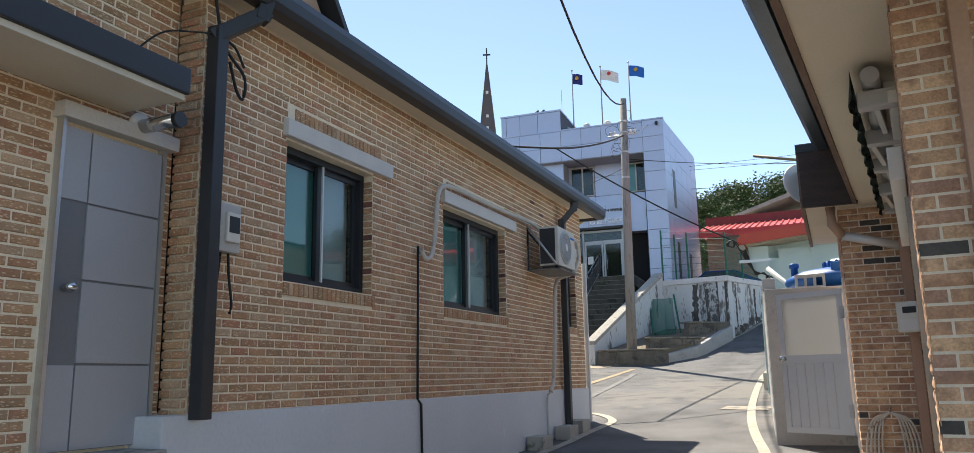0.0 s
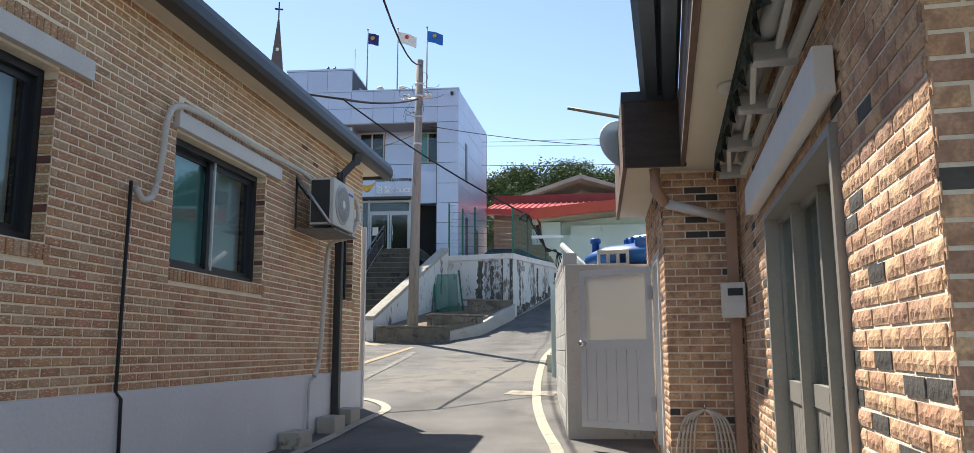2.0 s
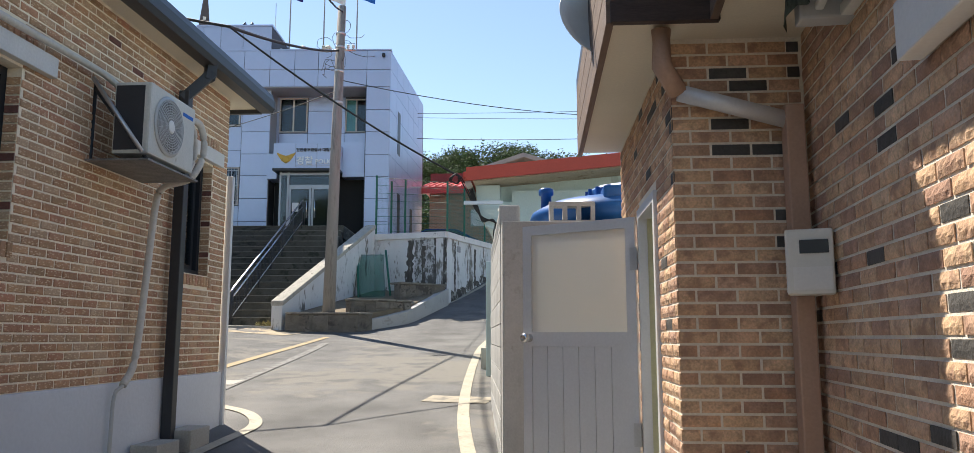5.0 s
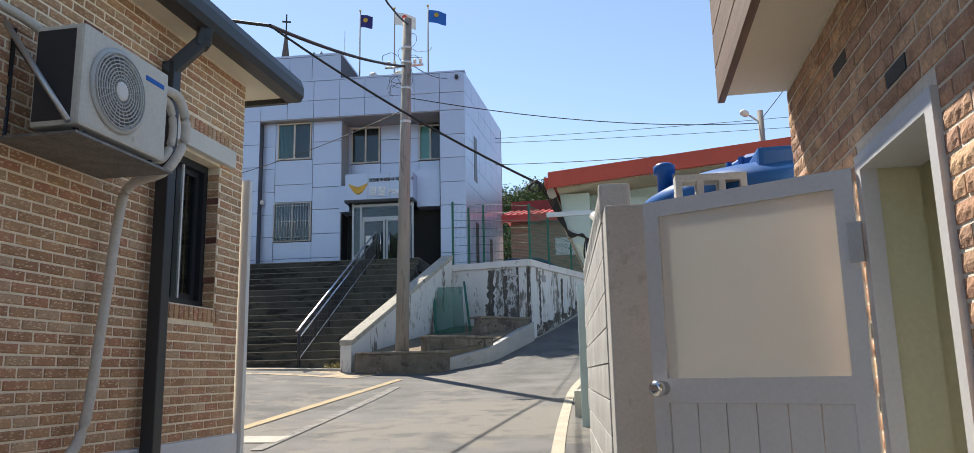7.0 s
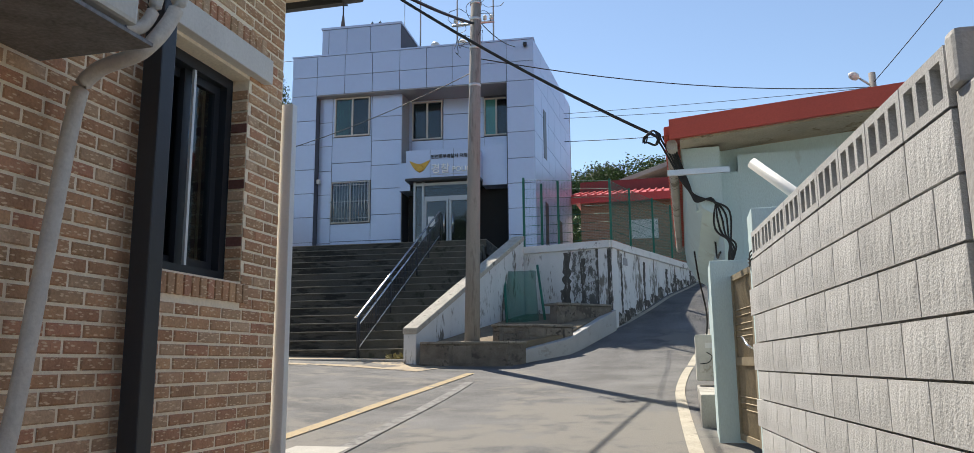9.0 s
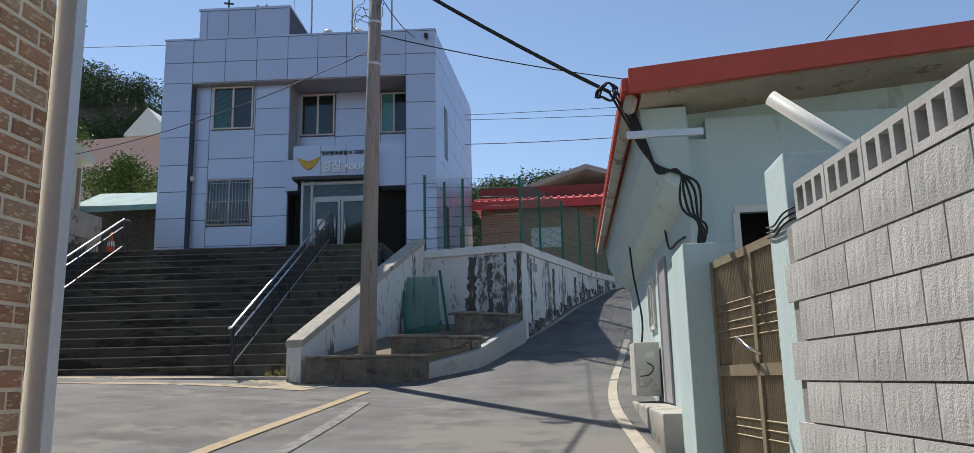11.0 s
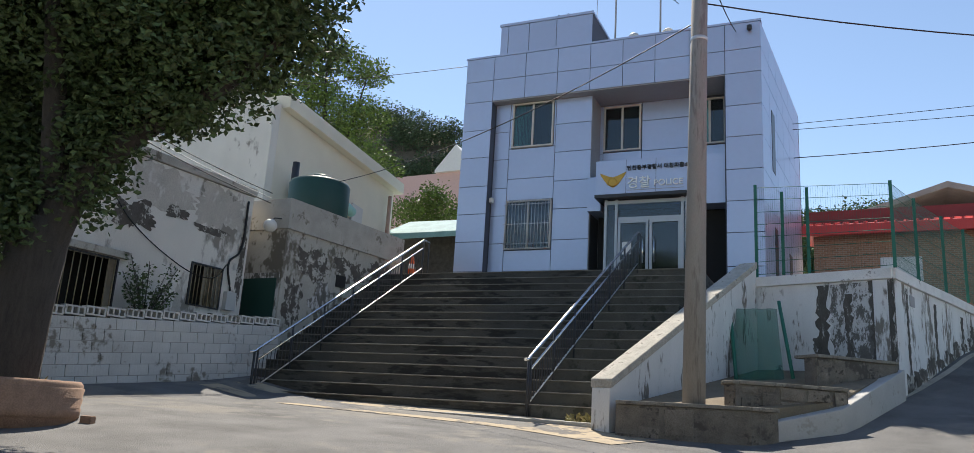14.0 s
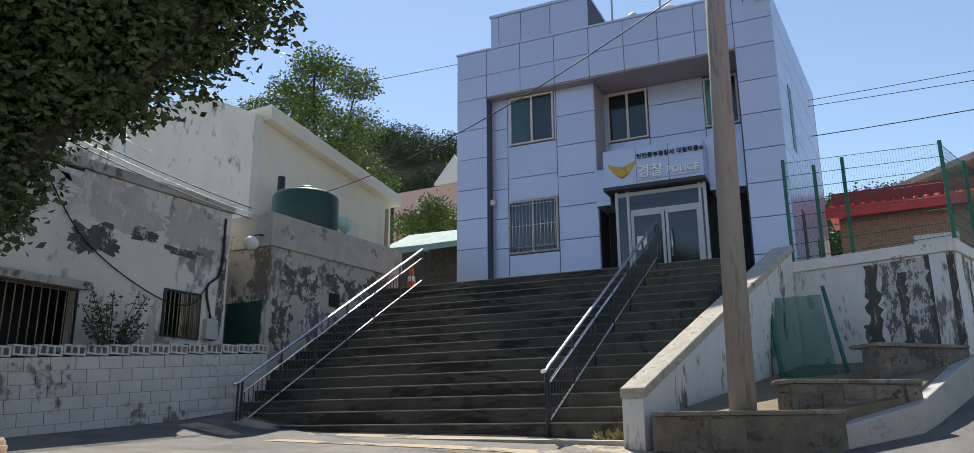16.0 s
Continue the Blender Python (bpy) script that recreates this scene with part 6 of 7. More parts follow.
for z in (0.3, 0.36, 0.42, 1.0, 1.06, 1.12, 1.2, 1.26):
    part("bar", tube([(0.06, 0.015, z), (1.29, 0.015, z)], 0.007, seg=4, caps=False), RUST, gate)
part("backing", box(0.06, 1.29, 0.035, 0.045, 0.06, 1.56), WOOD_BROWN, gate)
part("handle", tube(curve_pts([(0.95, 0.0, 0.86), (0.93, -0.07, 0.9), (0.78, -0.07, 0.96), (0.66, -0.06, 0.98), (0.64, 0.0, 0.94)], 5), 0.012), STEEL, gate, "steel pull handle")
gc = thing("service_cables", label="tangle of black service cables under the eave", category="cable")
for k in range(5):
    o = 0.035 * k
    part("cable", tube(curve_pts([(-1.81 + o, 18.6, 4.5), (-1.66 + 0.4 * o, 18.62, 4.2 + o), (-1.54 + 0.5 * o, 18.65, 3.95 - 0.3 * o), (-1.41, 18.66, 3.8 - 0.5 * o), (-1.22, 18.67 + 0.3 * o, 3.72 + 0.3 * o), (-1.06 - 1.2 * o, 18.7, 3.62 - o), (-1.05 - 0.9 * o, 18.72, 3.36), (-1.09 + 0.6 * o, 18.74, 3.1 + o), (-1.08, 18.75, 2.98)], 7), 0.012, seg=6), RUBBER, gc)
part("cable", tube(curve_pts([(-1.16, 19.05, 3.2), (-1.15, 19.6, 3.25), (-1.15, 20.3, 3.3), (-1.15, 20.6, 3.6)], 7), 0.012), RUBBER, gc)
part("cable", tube(curve_pts([(-1.4, 22.6, 3.7), (-1.35, 22.8, 3.3), (-1.25, 23.0, 2.7), (-1.3, 23.1, 2.2), (-1.35, 23.2, 1.9)], 7), 0.014), RUBBER, gc)
part("coil", tube(curve_pts([(-1.85 + (0.05 + 0.02 * (k % 4)) * math.cos(0.7 * k), 18.3 + 0.02 * (k % 3), 4.4 + (0.05 + 0.025 * (k % 3)) * math.sin(0.7 * k)) for k in range(24)], 3), 0.01, seg=6), RUBBER, gc)
part("bracket", box(-1.7, -1.05, 18.28, 18.32, 3.96, 4.02), ALU, gc)

# ---- utility pole and wires ----
pole = thing("utility_pole", -6.1, 26.3, 2.2, 0, "tapered concrete utility pole standing in the planter", "utility pole")
part("shaft", tube([(0, 0, 0), (0.07, 0, 4.4), (0.15, 0, 8.85)], 0.17, seg=20, r_end=0.115), POLE, pole)
for z in (6.0, 6.9, 7.6, 8.0):
    part("band", shift(lathe([(0.13, 0), (0.14, 0.01), (0.14, 0.06), (0.13, 0.07)], 16), 0.07 + 0.018 * (z - 4.4), 0, z), ALU, pole)
part("cross_arm", tube([(-0.45, 0, 7.55), (0.55, 0.1, 7.6)], 0.03, seg=6), ALU, pole)
rng = random.Random(4)
for k in range(12):
    z = 6.9 + 0.12 * k
    cx, r = 0.1 + rng.uniform(-0.45, 0.45), rng.uniform(0.18, 0.4)
    part("slack_loop", tube(curve_pts([(cx + r * math.cos(a), rng.uniform(-0.15, 0.15), z + r * 0.8 * math.sin(a)) for a in (0.6 * q + k for q in range(rng.randint(5, 9)))], 4), 0.007, seg=5), RUBBER, pole)
for k in range(4):
    part("insulator", shift(lathe([(0.02, 0), (0.05, 0.03), (0.03, 0.06), (0.05, 0.09), (0.02, 0.12)], 10), (-0.35, -0.2, 0.35, 0.5)[k], 0, 7.6), PLASTIC, pole)


def wire(a, c, drop, r, label="thin black overhead service wire"):
    return whole("overhead_wire", tube(sag(a, c, drop), r, seg=6, caps=False), RUBBER, label, "wire", group="overhead wires")


JN = (-5.69, 17.92, 7.02)
wire((-6.0, 26.3, 9.75), JN, 0.12, 0.03)
wire(JN, (-1.8, 18.6, 4.5), 0.12, 0.018)
wire(JN, (-9.5, 16.4, 7.5), 0.06, 0.025)
wire((-5.93, 26.3, 10.9), (-1.5, 0.0, 8.5), 2.0, 0.022)
wire((-5.97, 26.3, 8.9), (3.75, 32.4, 9.4), 0.3, 0.012)
wire((-5.97, 26.3, 9.9), (-6.9, 35.2, 12.9), 0.15, 0.012)
wire((-5.97, 26.3, 8.6), (-16.6, 30.2, 7.8), 0.4, 0.01)
wire((-6.2, 41.0, 11.0), (14, 34, 9.8), 0.4, 0.014)
wire((-6.2, 41.0, 12.2), (24, 40, 12.6), 0.3, 0.01)
wire((-6.2, 41.0, 12.0), (24, 40, 11.8), 0.3, 0.01)
wire((-15.0, 36.0, 13.6), (-44, 30, 13.0), 0.3, 0.01)
wire((3.75, 32.4, 9.5), (7.5, 20, 13.5), 0.2, 0.012)

lamp = thing("street_lamp", 3.75, 32.4, 4.5, 0, "small street lamp on a slim pole behind the roof", "street lamp")
part("pole", tube([(0, 0, -1), (0, 0, 5.3)], 0.09, seg=10), POLE, lamp)
part("arm", tube([(0, 0, 4.9), (-0.35, -0.1, 5.15)], 0.03, seg=6), ALU, lamp)
part("head", shift(lathe([(0.0, -0.08), (0.12, -0.05), (0.16, 0.03), (0.1, 0.1), (0.0, 0.12)], 16), -0.5, -0.12, 5.2, 0, 30), PLASTIC, lamp)

# ---- fence on the terrace, mesh roll, brick house with the red roof behind ----
fence = thing("mesh_fence", label="green steel mesh fence with square posts along the wall top", category="fence")
FP = [(-5.9, 31.25, 5.2, 7.2), (-3.35, 30.0, 5.1, 6.72), (-2.95, 31.5, 5.1, 6.76), (-2.4, 33.4, 5.12, 6.84), (-1.9, 35.0, 5.2, 6.9), (-1.4, 36.7, 5.22, 7.0), (-0.95, 38.2, 5.3, 7.05), (-0.2, 41.0, 5.45, 7.2)]
for x, y, z0, z1 in FP + [(-5.35, 31.05, 5.1, 6.95), (-4.85, 30.85, 5.1, 6.95)]:
    part("post", box(x - 0.03, x + 0.03, y - 0.03, y + 0.03, z0, z1), GREEN_STEEL, fence)
for (x0, y0, a0, a1), (x1, y1, c0, c1) in zip(FP, FP[1:]):
    p, q = Vector((x0, y0, 0)), Vector((x1, y1, 0))
    n = int((q - p).length / (0.05 if x0 < -4 else 0.03))
    b = bmesh.new()
    side = (q - p).normalized() * (0.0014 if x0 < -4 else 0.006)
    for k in range(n):
        t = k / n
        o = p.lerp(q, t)
        lo, hi = a0 + (c0 - a0) * t + 0.05, a1 + (c1 - a1) * t - 0.05
        v = [b.verts.new(o + s + Vector((0, 0, z))) for z in (lo, hi) for s in (-side, side)]
        b.faces.new((v[0], v[1], v[3], v[2]))
    part("mesh", b, NET, fence, "green vertical mesh wires")["kind"] = "stuff"
    for s in range(8):
        t = 0.03 + 0.94 * s / 7
        part("cross_wire", tube([(x0, y0, a0 + (a1 - a0) * t), (x1, y1, c0 + (c1 - c0) * t)], 0.006, seg=4, caps=False), NET, fence)
roll = thing("mesh_roll", -5.65, 29.3, 2.75, 0, "roll of green netting on two poles leaning on the wall", "netting")
part("pole", tube([(-0.35, 0.1, -0.1), (-0.62, 0.9, 1.75)], 0.035, seg=8), GREEN_STEEL, roll)
part("pole", tube([(0.62, 0.3, 0.0), (0.28, 1.0, 1.8)], 0.035, seg=8), GREEN_STEEL, roll)
b = bmesh.new()
gr = [[b.verts.new((-0.4 + 0.85 * i / 14 - 0.2 * j / 8, 0.2 + 0.7 * j / 8 + 0.04 * math.sin(i * 1.3 + j), 0.0 + 1.65 * j / 8)) for j in range(9)] for i in range(15)]
for i in range(14):
    for j in range(8):
        b.faces.new((gr[i][j], gr[i + 1][j], gr[i + 1][j + 1], gr[i][j + 1]))
part("netting", b, NET_CLOTH, roll, "half see-through green netting")

red = thing("red_roof_house", -6.0, 42.0, 5.05, 0, "brick house with a bright red ribbed metal roof", "house")
part("wall", box(0.3, 20, 0.6, 6, -0.3, 3.6), BRICK_FAR, red)
part("eave_board", box(0.0, 20.2, -0.05, 0.1, 3.5, 3.78), ROOF_RED, red)
part("roof", prism([(0, -0.05), (20.2, -0.05), (20.2, 3.0), (0, 3.0)], 3.781, [3.83, 3.83, 4.6, 4.6]), ROOF_RED, red)
for k in range(66):
    part("roof_rib", prism([(0.05 + 0.305 * k, -0.06), (0.12 + 0.305 * k, -0.06), (0.12 + 0.305 * k, 3.0), (0.05 + 0.305 * k, 3.0)], [3.831, 3.831, 4.6, 4.6], [3.89, 3.89, 4.66, 4.66]), ROOF_RED, red)
part("upper_wall", box(0, 20, 3.0, 3.2, 4.0, 5.1), material("maroon_board", (0.2, 0.045, 0.045), 0.6, vary=0.2, scale=2), red, "maroon boarding above the roof")
wf = part("window", box(2.3, 3.5, 0.56, 0.6, 2.0, 2.8), ALU_PALE, red, "small barred window")
part("pane", box(2.36, 3.44, 0.54, 0.559, 2.06, 2.74), CURTAIN, wf)
for x, y, w, h, mat_ in ((-4.5, 49, 6.5, 4.6, CREAM_WALL), (2.5, 52, 9, 3.7, GREY_WALL), (13, 50, 8, 5.0, WHITE)):
    h2 = thing("hill_house", x, y, 6.7, 0, "pale gabled house among the houses uphill", "house", "houses uphill")
    part("wall", box(0, w, 0, 5, -3, h - 0.6), mat_, h2)
    part("roof", prism([(-0.3, -0.4), (w / 2, -0.4), (w + 0.3, -0.4), (w + 0.3, 5.3), (w / 2, 5.3), (-0.3, 5.3)], [h - 0.6, h + 0.5, h - 0.6, h - 0.6, h + 0.5, h - 0.6], [h - 0.4, h + 0.75, h - 0.4, h - 0.4, h + 0.75, h - 0.4]), ROOF_GREY, h2)
    part("window", box(w * 0.55, w * 0.8, -0.03, 0.0, 1.6, 2.6), FRAME_DARK, h2)


def car(x, y, z, rz):
    c = thing("car", x, y, z, rz, "dark blue parked car behind the mesh fence", "car")
    pts = [(-2.1, 0.25), (-2.12, 0.7), (-1.95, 0.9), (-1.2, 0.98), (-0.65, 1.42), (0.7, 1.45), (1.45, 1.0), (2.05, 0.9), (2.15, 0.6), (2.1, 0.25)]
    b = bmesh.new()
    v0 = [b.verts.new((px, -0.85 if pz < 1.1 else -0.66, pz)) for px, pz in pts]
    v1 = [b.verts.new((px, 0.85 if pz < 1.1 else 0.66, pz)) for px, pz in pts]
    b.faces.new(v0), b.faces.new(v1[::-1])
    for k in range(len(pts)):
        b.faces.new((v0[k], v0[(k + 1) % 10], v1[(k + 1) % 10], v1[k]))
    bmesh.ops.bevel(b, geom=b.edges[:], offset=0.05, segments=2, affect="EDGES")
    bmesh.ops.recalc_face_normals(b, faces=b.faces[:])
    part("body", b, CAR_BLUE, c)
    b = bmesh.new()
    v = [b.verts.new(p) for p in ((-1.05, -0.83, 1.0), (1.3, -0.83, 1.02), (0.65, -0.7, 1.39), (-0.6, -0.7, 1.37))]
    b.faces.new(v)
    part("side_glass", b, FRAME_DARK, c)
    for px in (-1.3, 1.35):
        for s in (-0.8, 0.8):
            wh = part("wheel", shift(tube([(0, -0.1, 0), (0, 0.1, 0)], 0.31, seg=20), px, s, 0.31), RUBBER, c)
            part("rim", shift(tube([(0, -0.105, 0), (0, 0.105, 0)], 0.19, seg=14), px, s, 0.31), ALU, wh)


car(-4.7, 38.2, 4.8, 15)

# ---- old houses on the plaza side ----
old = thing("old_house", label="old single-storey house with stained whitewashed walls", category="house")
OX = -16.4
for y0, y1, z0, z1 in ((12.0, 22.2, 1.8, 6.6), (24.2, 25.92, 1.8, 6.65), (26.8, 27.45, 1.8, 6.65), (22.2, 24.2, 1.8, 3.3), (22.2, 24.2, 4.55, 6.6), (25.92, 26.8, 1.8, 3.95), (25.92, 26.8, 4.85, 6.65)):
    part("wall", box(OX - 0.25, OX, y0, y1, z0, z1), OLD_WALL, old)
# added black sheet: darkness behind the grilles put into its colour
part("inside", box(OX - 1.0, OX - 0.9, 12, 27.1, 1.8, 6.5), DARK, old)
part("roof", box(OX - 9, OX + 0.05, 12, 27.5, 6.66, 6.85, 0.02), GREY_WALL, old, "grey cement roof edge")
part("end_wall", box(OX - 9, OX - 0.251, 27.2, 27.45, 1.8, 6.65), OLD_WALL, old)
for y0, y1, z0, z1, n in ((22.2, 24.2, 3.3, 4.55, 14), (25.92, 26.8, 3.95, 4.85, 9)):
    g = part("window_grille", shift(ring_frame(y1 - y0, z1 - z0, 0.03, 0.03), OX + 0.04, y0, z0, 0, 0, 90), CHARCOAL, old, "black iron window grille")
    for k in range(n):
        y = y0 + (y1 - y0) * (k + 0.5) / n
        part("bar", tube([(OX + 0.03, y, z0), (OX + 0.03, y, z1)], 0.011, seg=5), RUST, g)
part("hood", box(OX, OX + 0.12, 22.0, 24.4, 4.56, 4.7, 0.02), GREY_WALL, old)
annex = thing("grey_annex", label="peeling grey rendered annex with a flat roof beside the stairs", category="building")
part("body", prism([(-18.5, 27.95), (-15.75, 27.95), (-15.95, 33.0), (-18.5, 33.0)], 1.8, [6.6, 6.6, 6.75, 6.75]), GREY_WALL, annex)
part("parapet", prism([(-18.55, 27.9), (-15.68, 27.9), (-15.88, 33.0), (-18.55, 33.0)], [6.0, 6.0, 6.15, 6.15], [6.72, 6.72, 6.87, 6.87]), CONCRETE, annex)
part("flaked_surround", prism([(-16.9, 27.945), (-15.8, 27.945), (-15.8, 27.949), (-16.9, 27.949)], 2.6, 4.98), STREAK, annex, "flaked black and white render")
part("dark_door", box(-16.85, -15.88, 27.925, 27.944, 2.6, 4.85), GREEN_TANK, annex, "dark green shutter")
side_d = (-0.2, 5.05)
for u, z, ru, rz, mt, sd in ((29.0, 5.4, 0.75, 0.4, MOULD, 3), (30.6, 5.5, 0.7, 0.35, MOULD, 7), (28.4, 4.4, 0.35, 0.6, MOULD, 12), (29.6, 4.6, 0.6, 0.4, STREAK, 15), (31.9, 5.7, 0.6, 0.25, MOULD, 19)):
    blotch(annex, (-15.75 - 0.0396 * (u - 27.95), u, z), side_d, ru, rz, mt, sd)
for u, z, ru, rz, mt, sd in ((20.6, 6.2, 1.3, 0.4, GRIME, 1), (22.6, 6.15, 1.2, 0.5, GRIME, 2), (24.7, 6.15, 1.2, 0.48, GRIME, 5), (26.5, 6.15, 0.85, 0.5, GRIME, 8)):
    blotch(old, (OX, u, z), (0, 1), ru, rz, mt, sd, 0.004)
for u, z, ru, rz, mt, sd in ((24.35, 5.45, 0.5, 0.32, MOULD, 4), (22.85, 5.55, 0.55, 0.34, MOULD, 6), (25.35, 5.75, 0.3, 0.15, MOULD, 9), (26.3, 5.6, 0.5, 0.1, MOULD, 11), (21.2, 5.3, 0.5, 0.3, MOULD, 13), (27.3, 5.0, 0.1, 0.9, MOULD, 14), (24.55, 4.2, 0.16, 0.5, GRIME, 16), (25.7, 3.9, 0.14, 0.5, GRIME, 18)):
    blotch(old, (OX, u, z), (0, 1), ru, rz, mt, sd, 0.009)
# hole drawn as a black block, its shade put into the colour
part("vent_hole", prism([(-15.84, 30.0), (-15.83, 30.35), (-15.79, 30.35), (-15.8, 30.0)], 5.0, 5.3), DARK, annex)
gt = thing("green_tank", -16.8, 30.15, 6.72, 0, "dark green round water tank on the annex roof", "water tank")
part("body", lathe([(0.0, 0), (0.78, 0), (0.8, 0.05), (0.8, 1.0), (0.76, 1.08), (0.4, 1.2), (0.0, 1.22)], 32), GREEN_TANK, gt)
part("lid", lathe([(0.24, 1.2), (0.24, 1.28), (0.2, 1.31), (0.0, 1.32)], 18), GREEN_TANK, gt)
wl = thing("wall_lamp", -15.95, 27.6, 6.0, 0, "round white globe lamp on the annex corner", "lamp")
part("globe", lathe([(0.0, -0.15), (0.08, -0.135), (0.14, -0.07), (0.16, 0.0), (0.14, 0.07), (0.08, 0.135), (0.0, 0.15)], 20), PLASTIC, wl)
part("arm", tube([(0, 0, 0.1), (0.02, 0.1, 0.2), (0.05, 0.4, 0.25)], 0.015), CHARCOAL, wl)
mb = thing("meter_box", OX, 27.05, 3.98, 90, "grey meter box on the old wall", "meter")
part("case", box(-0.14, 0.14, -0.12, 0.0, 0, 0.4, 0.012), PLASTIC_GREY, mb)
oc = thing("wall_cables", label="black cables strung across the old wall", category="cable")
part("cable", tube(curve_pts([(OX + 0.04, 23.2, 6.6), (OX + 0.04, 24.2, 5.4), (OX + 0.04, 25.6, 4.7), (OX + 0.04, 26.5, 4.6), (OX + 0.04, 26.9, 5.0)], 8), 0.012), RUBBER, oc)
part("cable", tube(curve_pts([(OX + 0.05, 27.25, 6.5), (OX + 0.05, 27.22, 5.4), (OX + 0.05, 26.9, 5.0), (OX + 0.05, 27.05, 4.4)], 8), 0.025), RUBBER, oc)
for k in range(3):
    part("cable", tube(sag((OX + 0.1, 22.0, 7.3 + 0.1 * k), (OX + 0.2, 27.8, 6.6 + 0.12 * k), 0.12), 0.012, seg=5), (RUBBER, PLASTIC, RUBBER)[k], oc)
ant = thing("tv_antenna", -17.0, 25.2, 6.85, 0, "small rooftop television antenna", "antenna")
part("mast", tube([(0, 0, 0), (0, 0, 0.95)], 0.018, seg=6), ALU, ant)
part("boom", tube([(0, -0.55, 0.95), (0, 0.55, 0.75)], 0.012, seg=6), ALU, ant)
for k in range(5):
    part("element", tube([(-0.15, -0.5 + 0.25 * k, 0.94 - 0.045 * k), (0.15, -0.5 + 0.25 * k, 0.94 - 0.045 * k)], 0.006, seg=4), ALU, ant)

white2 = thing("white_house", label="tall whitewashed house with a cream side and flat roof", category="house")
part("front", prism([(-40, 31.4), (-22.3, 31.4), (-20.0, 31.4), (-20.0, 31.7), (-22.3, 31.7), (-40, 31.7)], 4.0, [12.2, 12.2, 11.1, 11.1, 12.2, 12.2]), OLD_WALL, white2)
part("side", prism([(-20.3, 31.701), (-20.0, 31.701), (-22.0, 41.0), (-22.3, 41.0)], 4.0, 11.0), CREAM_WALL, white2, "cream side wall")
part("roof_slab", prism([(-22.2, 31.75), (-19.7, 31.75), (-21.7, 41.3), (-25, 41.3)], 11.001, 11.45, bevel=0.02), CREAM_WALL, white2, "cream roof slab")
part("duct", tube([(-20.2, 34.0, 9.4), (-20.6, 36.5, 8.9)], 0.18, seg=12), material("aqua_duct", (0.3, 0.6, 0.58), 0.6, vary=0.1), white2, "aqua duct")
part("small_shed", box(-19.9, -18.6, 32.4, 33.6, 6.0, 8.9), WHITE, white2)
part("black_pipe", tube([(-19.3, 31.9, 6.5), (-19.3, 31.9, 9.2)], 0.11, seg=10), CHARCOAL, white2)
part("downpipe", tube([(-21.6, 40.2, 6.0), (-21.6, 40.2, 10.6)], 0.08, seg=8), PVC_BROWN, white2)
part("door", prism([(-21.0, 36.9), (-21.2, 37.8), (-21.12, 37.82), (-20.92, 36.92)], 6.0, 9.4), PLASTIC_GREY, white2)
cone = thing("traffic_cone", -15.3, 32.6, 5.66, 0, "orange traffic cone with white bands", "traffic cone")
part("base", box(-0.18, 0.18, -0.18, 0.18, 0, 0.04, 0.01), ORANGE, cone)
part("body", lathe([(0.14, 0.04), (0.03, 0.68), (0.0, 0.69)], 20), ORANGE, cone)
part("band", lathe([(0.105, 0.26), (0.082, 0.4)], 20), WHITE, cone)
aq = thing("awning_roof", -22.4, 41.0, 9.7, 0, "aqua and white plastic awning over a storage lean-to", "awning")
aqua = material("aqua_valance", (0.3, 0.5, 0.48), 0.9, vary=0.25, scale=2, spec=0.1)
part("sheet", prism([(0, 0), (4.0, 0), (4.0, 2.0), (0, 2.0)], [-0.5, -0.6, 0.4, 0.5], [-0.44, -0.54, 0.46, 0.56]), material("aqua_sheet", (0.5, 0.62, 0.6), 0.95, vary=0.2, scale=2, spec=0.05), aq)
part("valance", box(0, 4.0, -0.02, 0.02, -0.72, -0.5), aqua, aq)
part("dark_store", box(0, 4.0, 1.0, 2.0, -4.8, -0.1), material("stacked_stone", (0.1, 0.09, 0.075), 0.95, vary=0.5, scale=6, bump=0.8), aq)
ph = thing("pink_house", -39.5, 66.0, 14.5, 0, "pale pink house with a white gable among the trees", "house")
part("wall", box(0, 7, 0, 5, -9.5, 6.2), material("pink_render", (0.62, 0.42, 0.38), 0.85, vary=0.06), ph)
part("gable", prism([(4, -0.3), (5.8, -0.3), (7.6, -0.3), (7.6, 5), (5.8, 5), (4, 5)], [6.2, 6.2, 6.2, 6.2, 6.2, 6.2], [6.4, 8.4, 6.4, 6.4, 8.4, 6.4]), WHITE, ph)

church = thing("church_spire", -35.0, 81.5, 6.0, 20, "slender dark church spire topped by a cross", "church")
b = bmesh.new()
bs = [b.verts.new((s * 1.0, t * 1.0, -1)) for s, t in ((-1, -1), (1, -1), (1, 1), (-1, 1))]
ms = [b.verts.new((s * 0.95, t * 0.95, 23.5)) for s, t in ((-1, -1), (1, -1), (1, 1), (-1, 1))]
ts = [b.verts.new((s * 0.1, t * 0.1, 32.2)) for s, t in ((-1, -1), (1, -1), (1, 1), (-1, 1))]
for lo, hi in ((bs, ms), (ms, ts)):
    for k in range(4):
        b.faces.new((lo[k], lo[(k + 1) % 4], hi[(k + 1) % 4], hi[k]))
b.faces.new(ts), b.faces.new(bs[::-1])
bmesh.ops.recalc_face_normals(b, faces=b.faces[:])
part("spire", b, CHURCH, church)
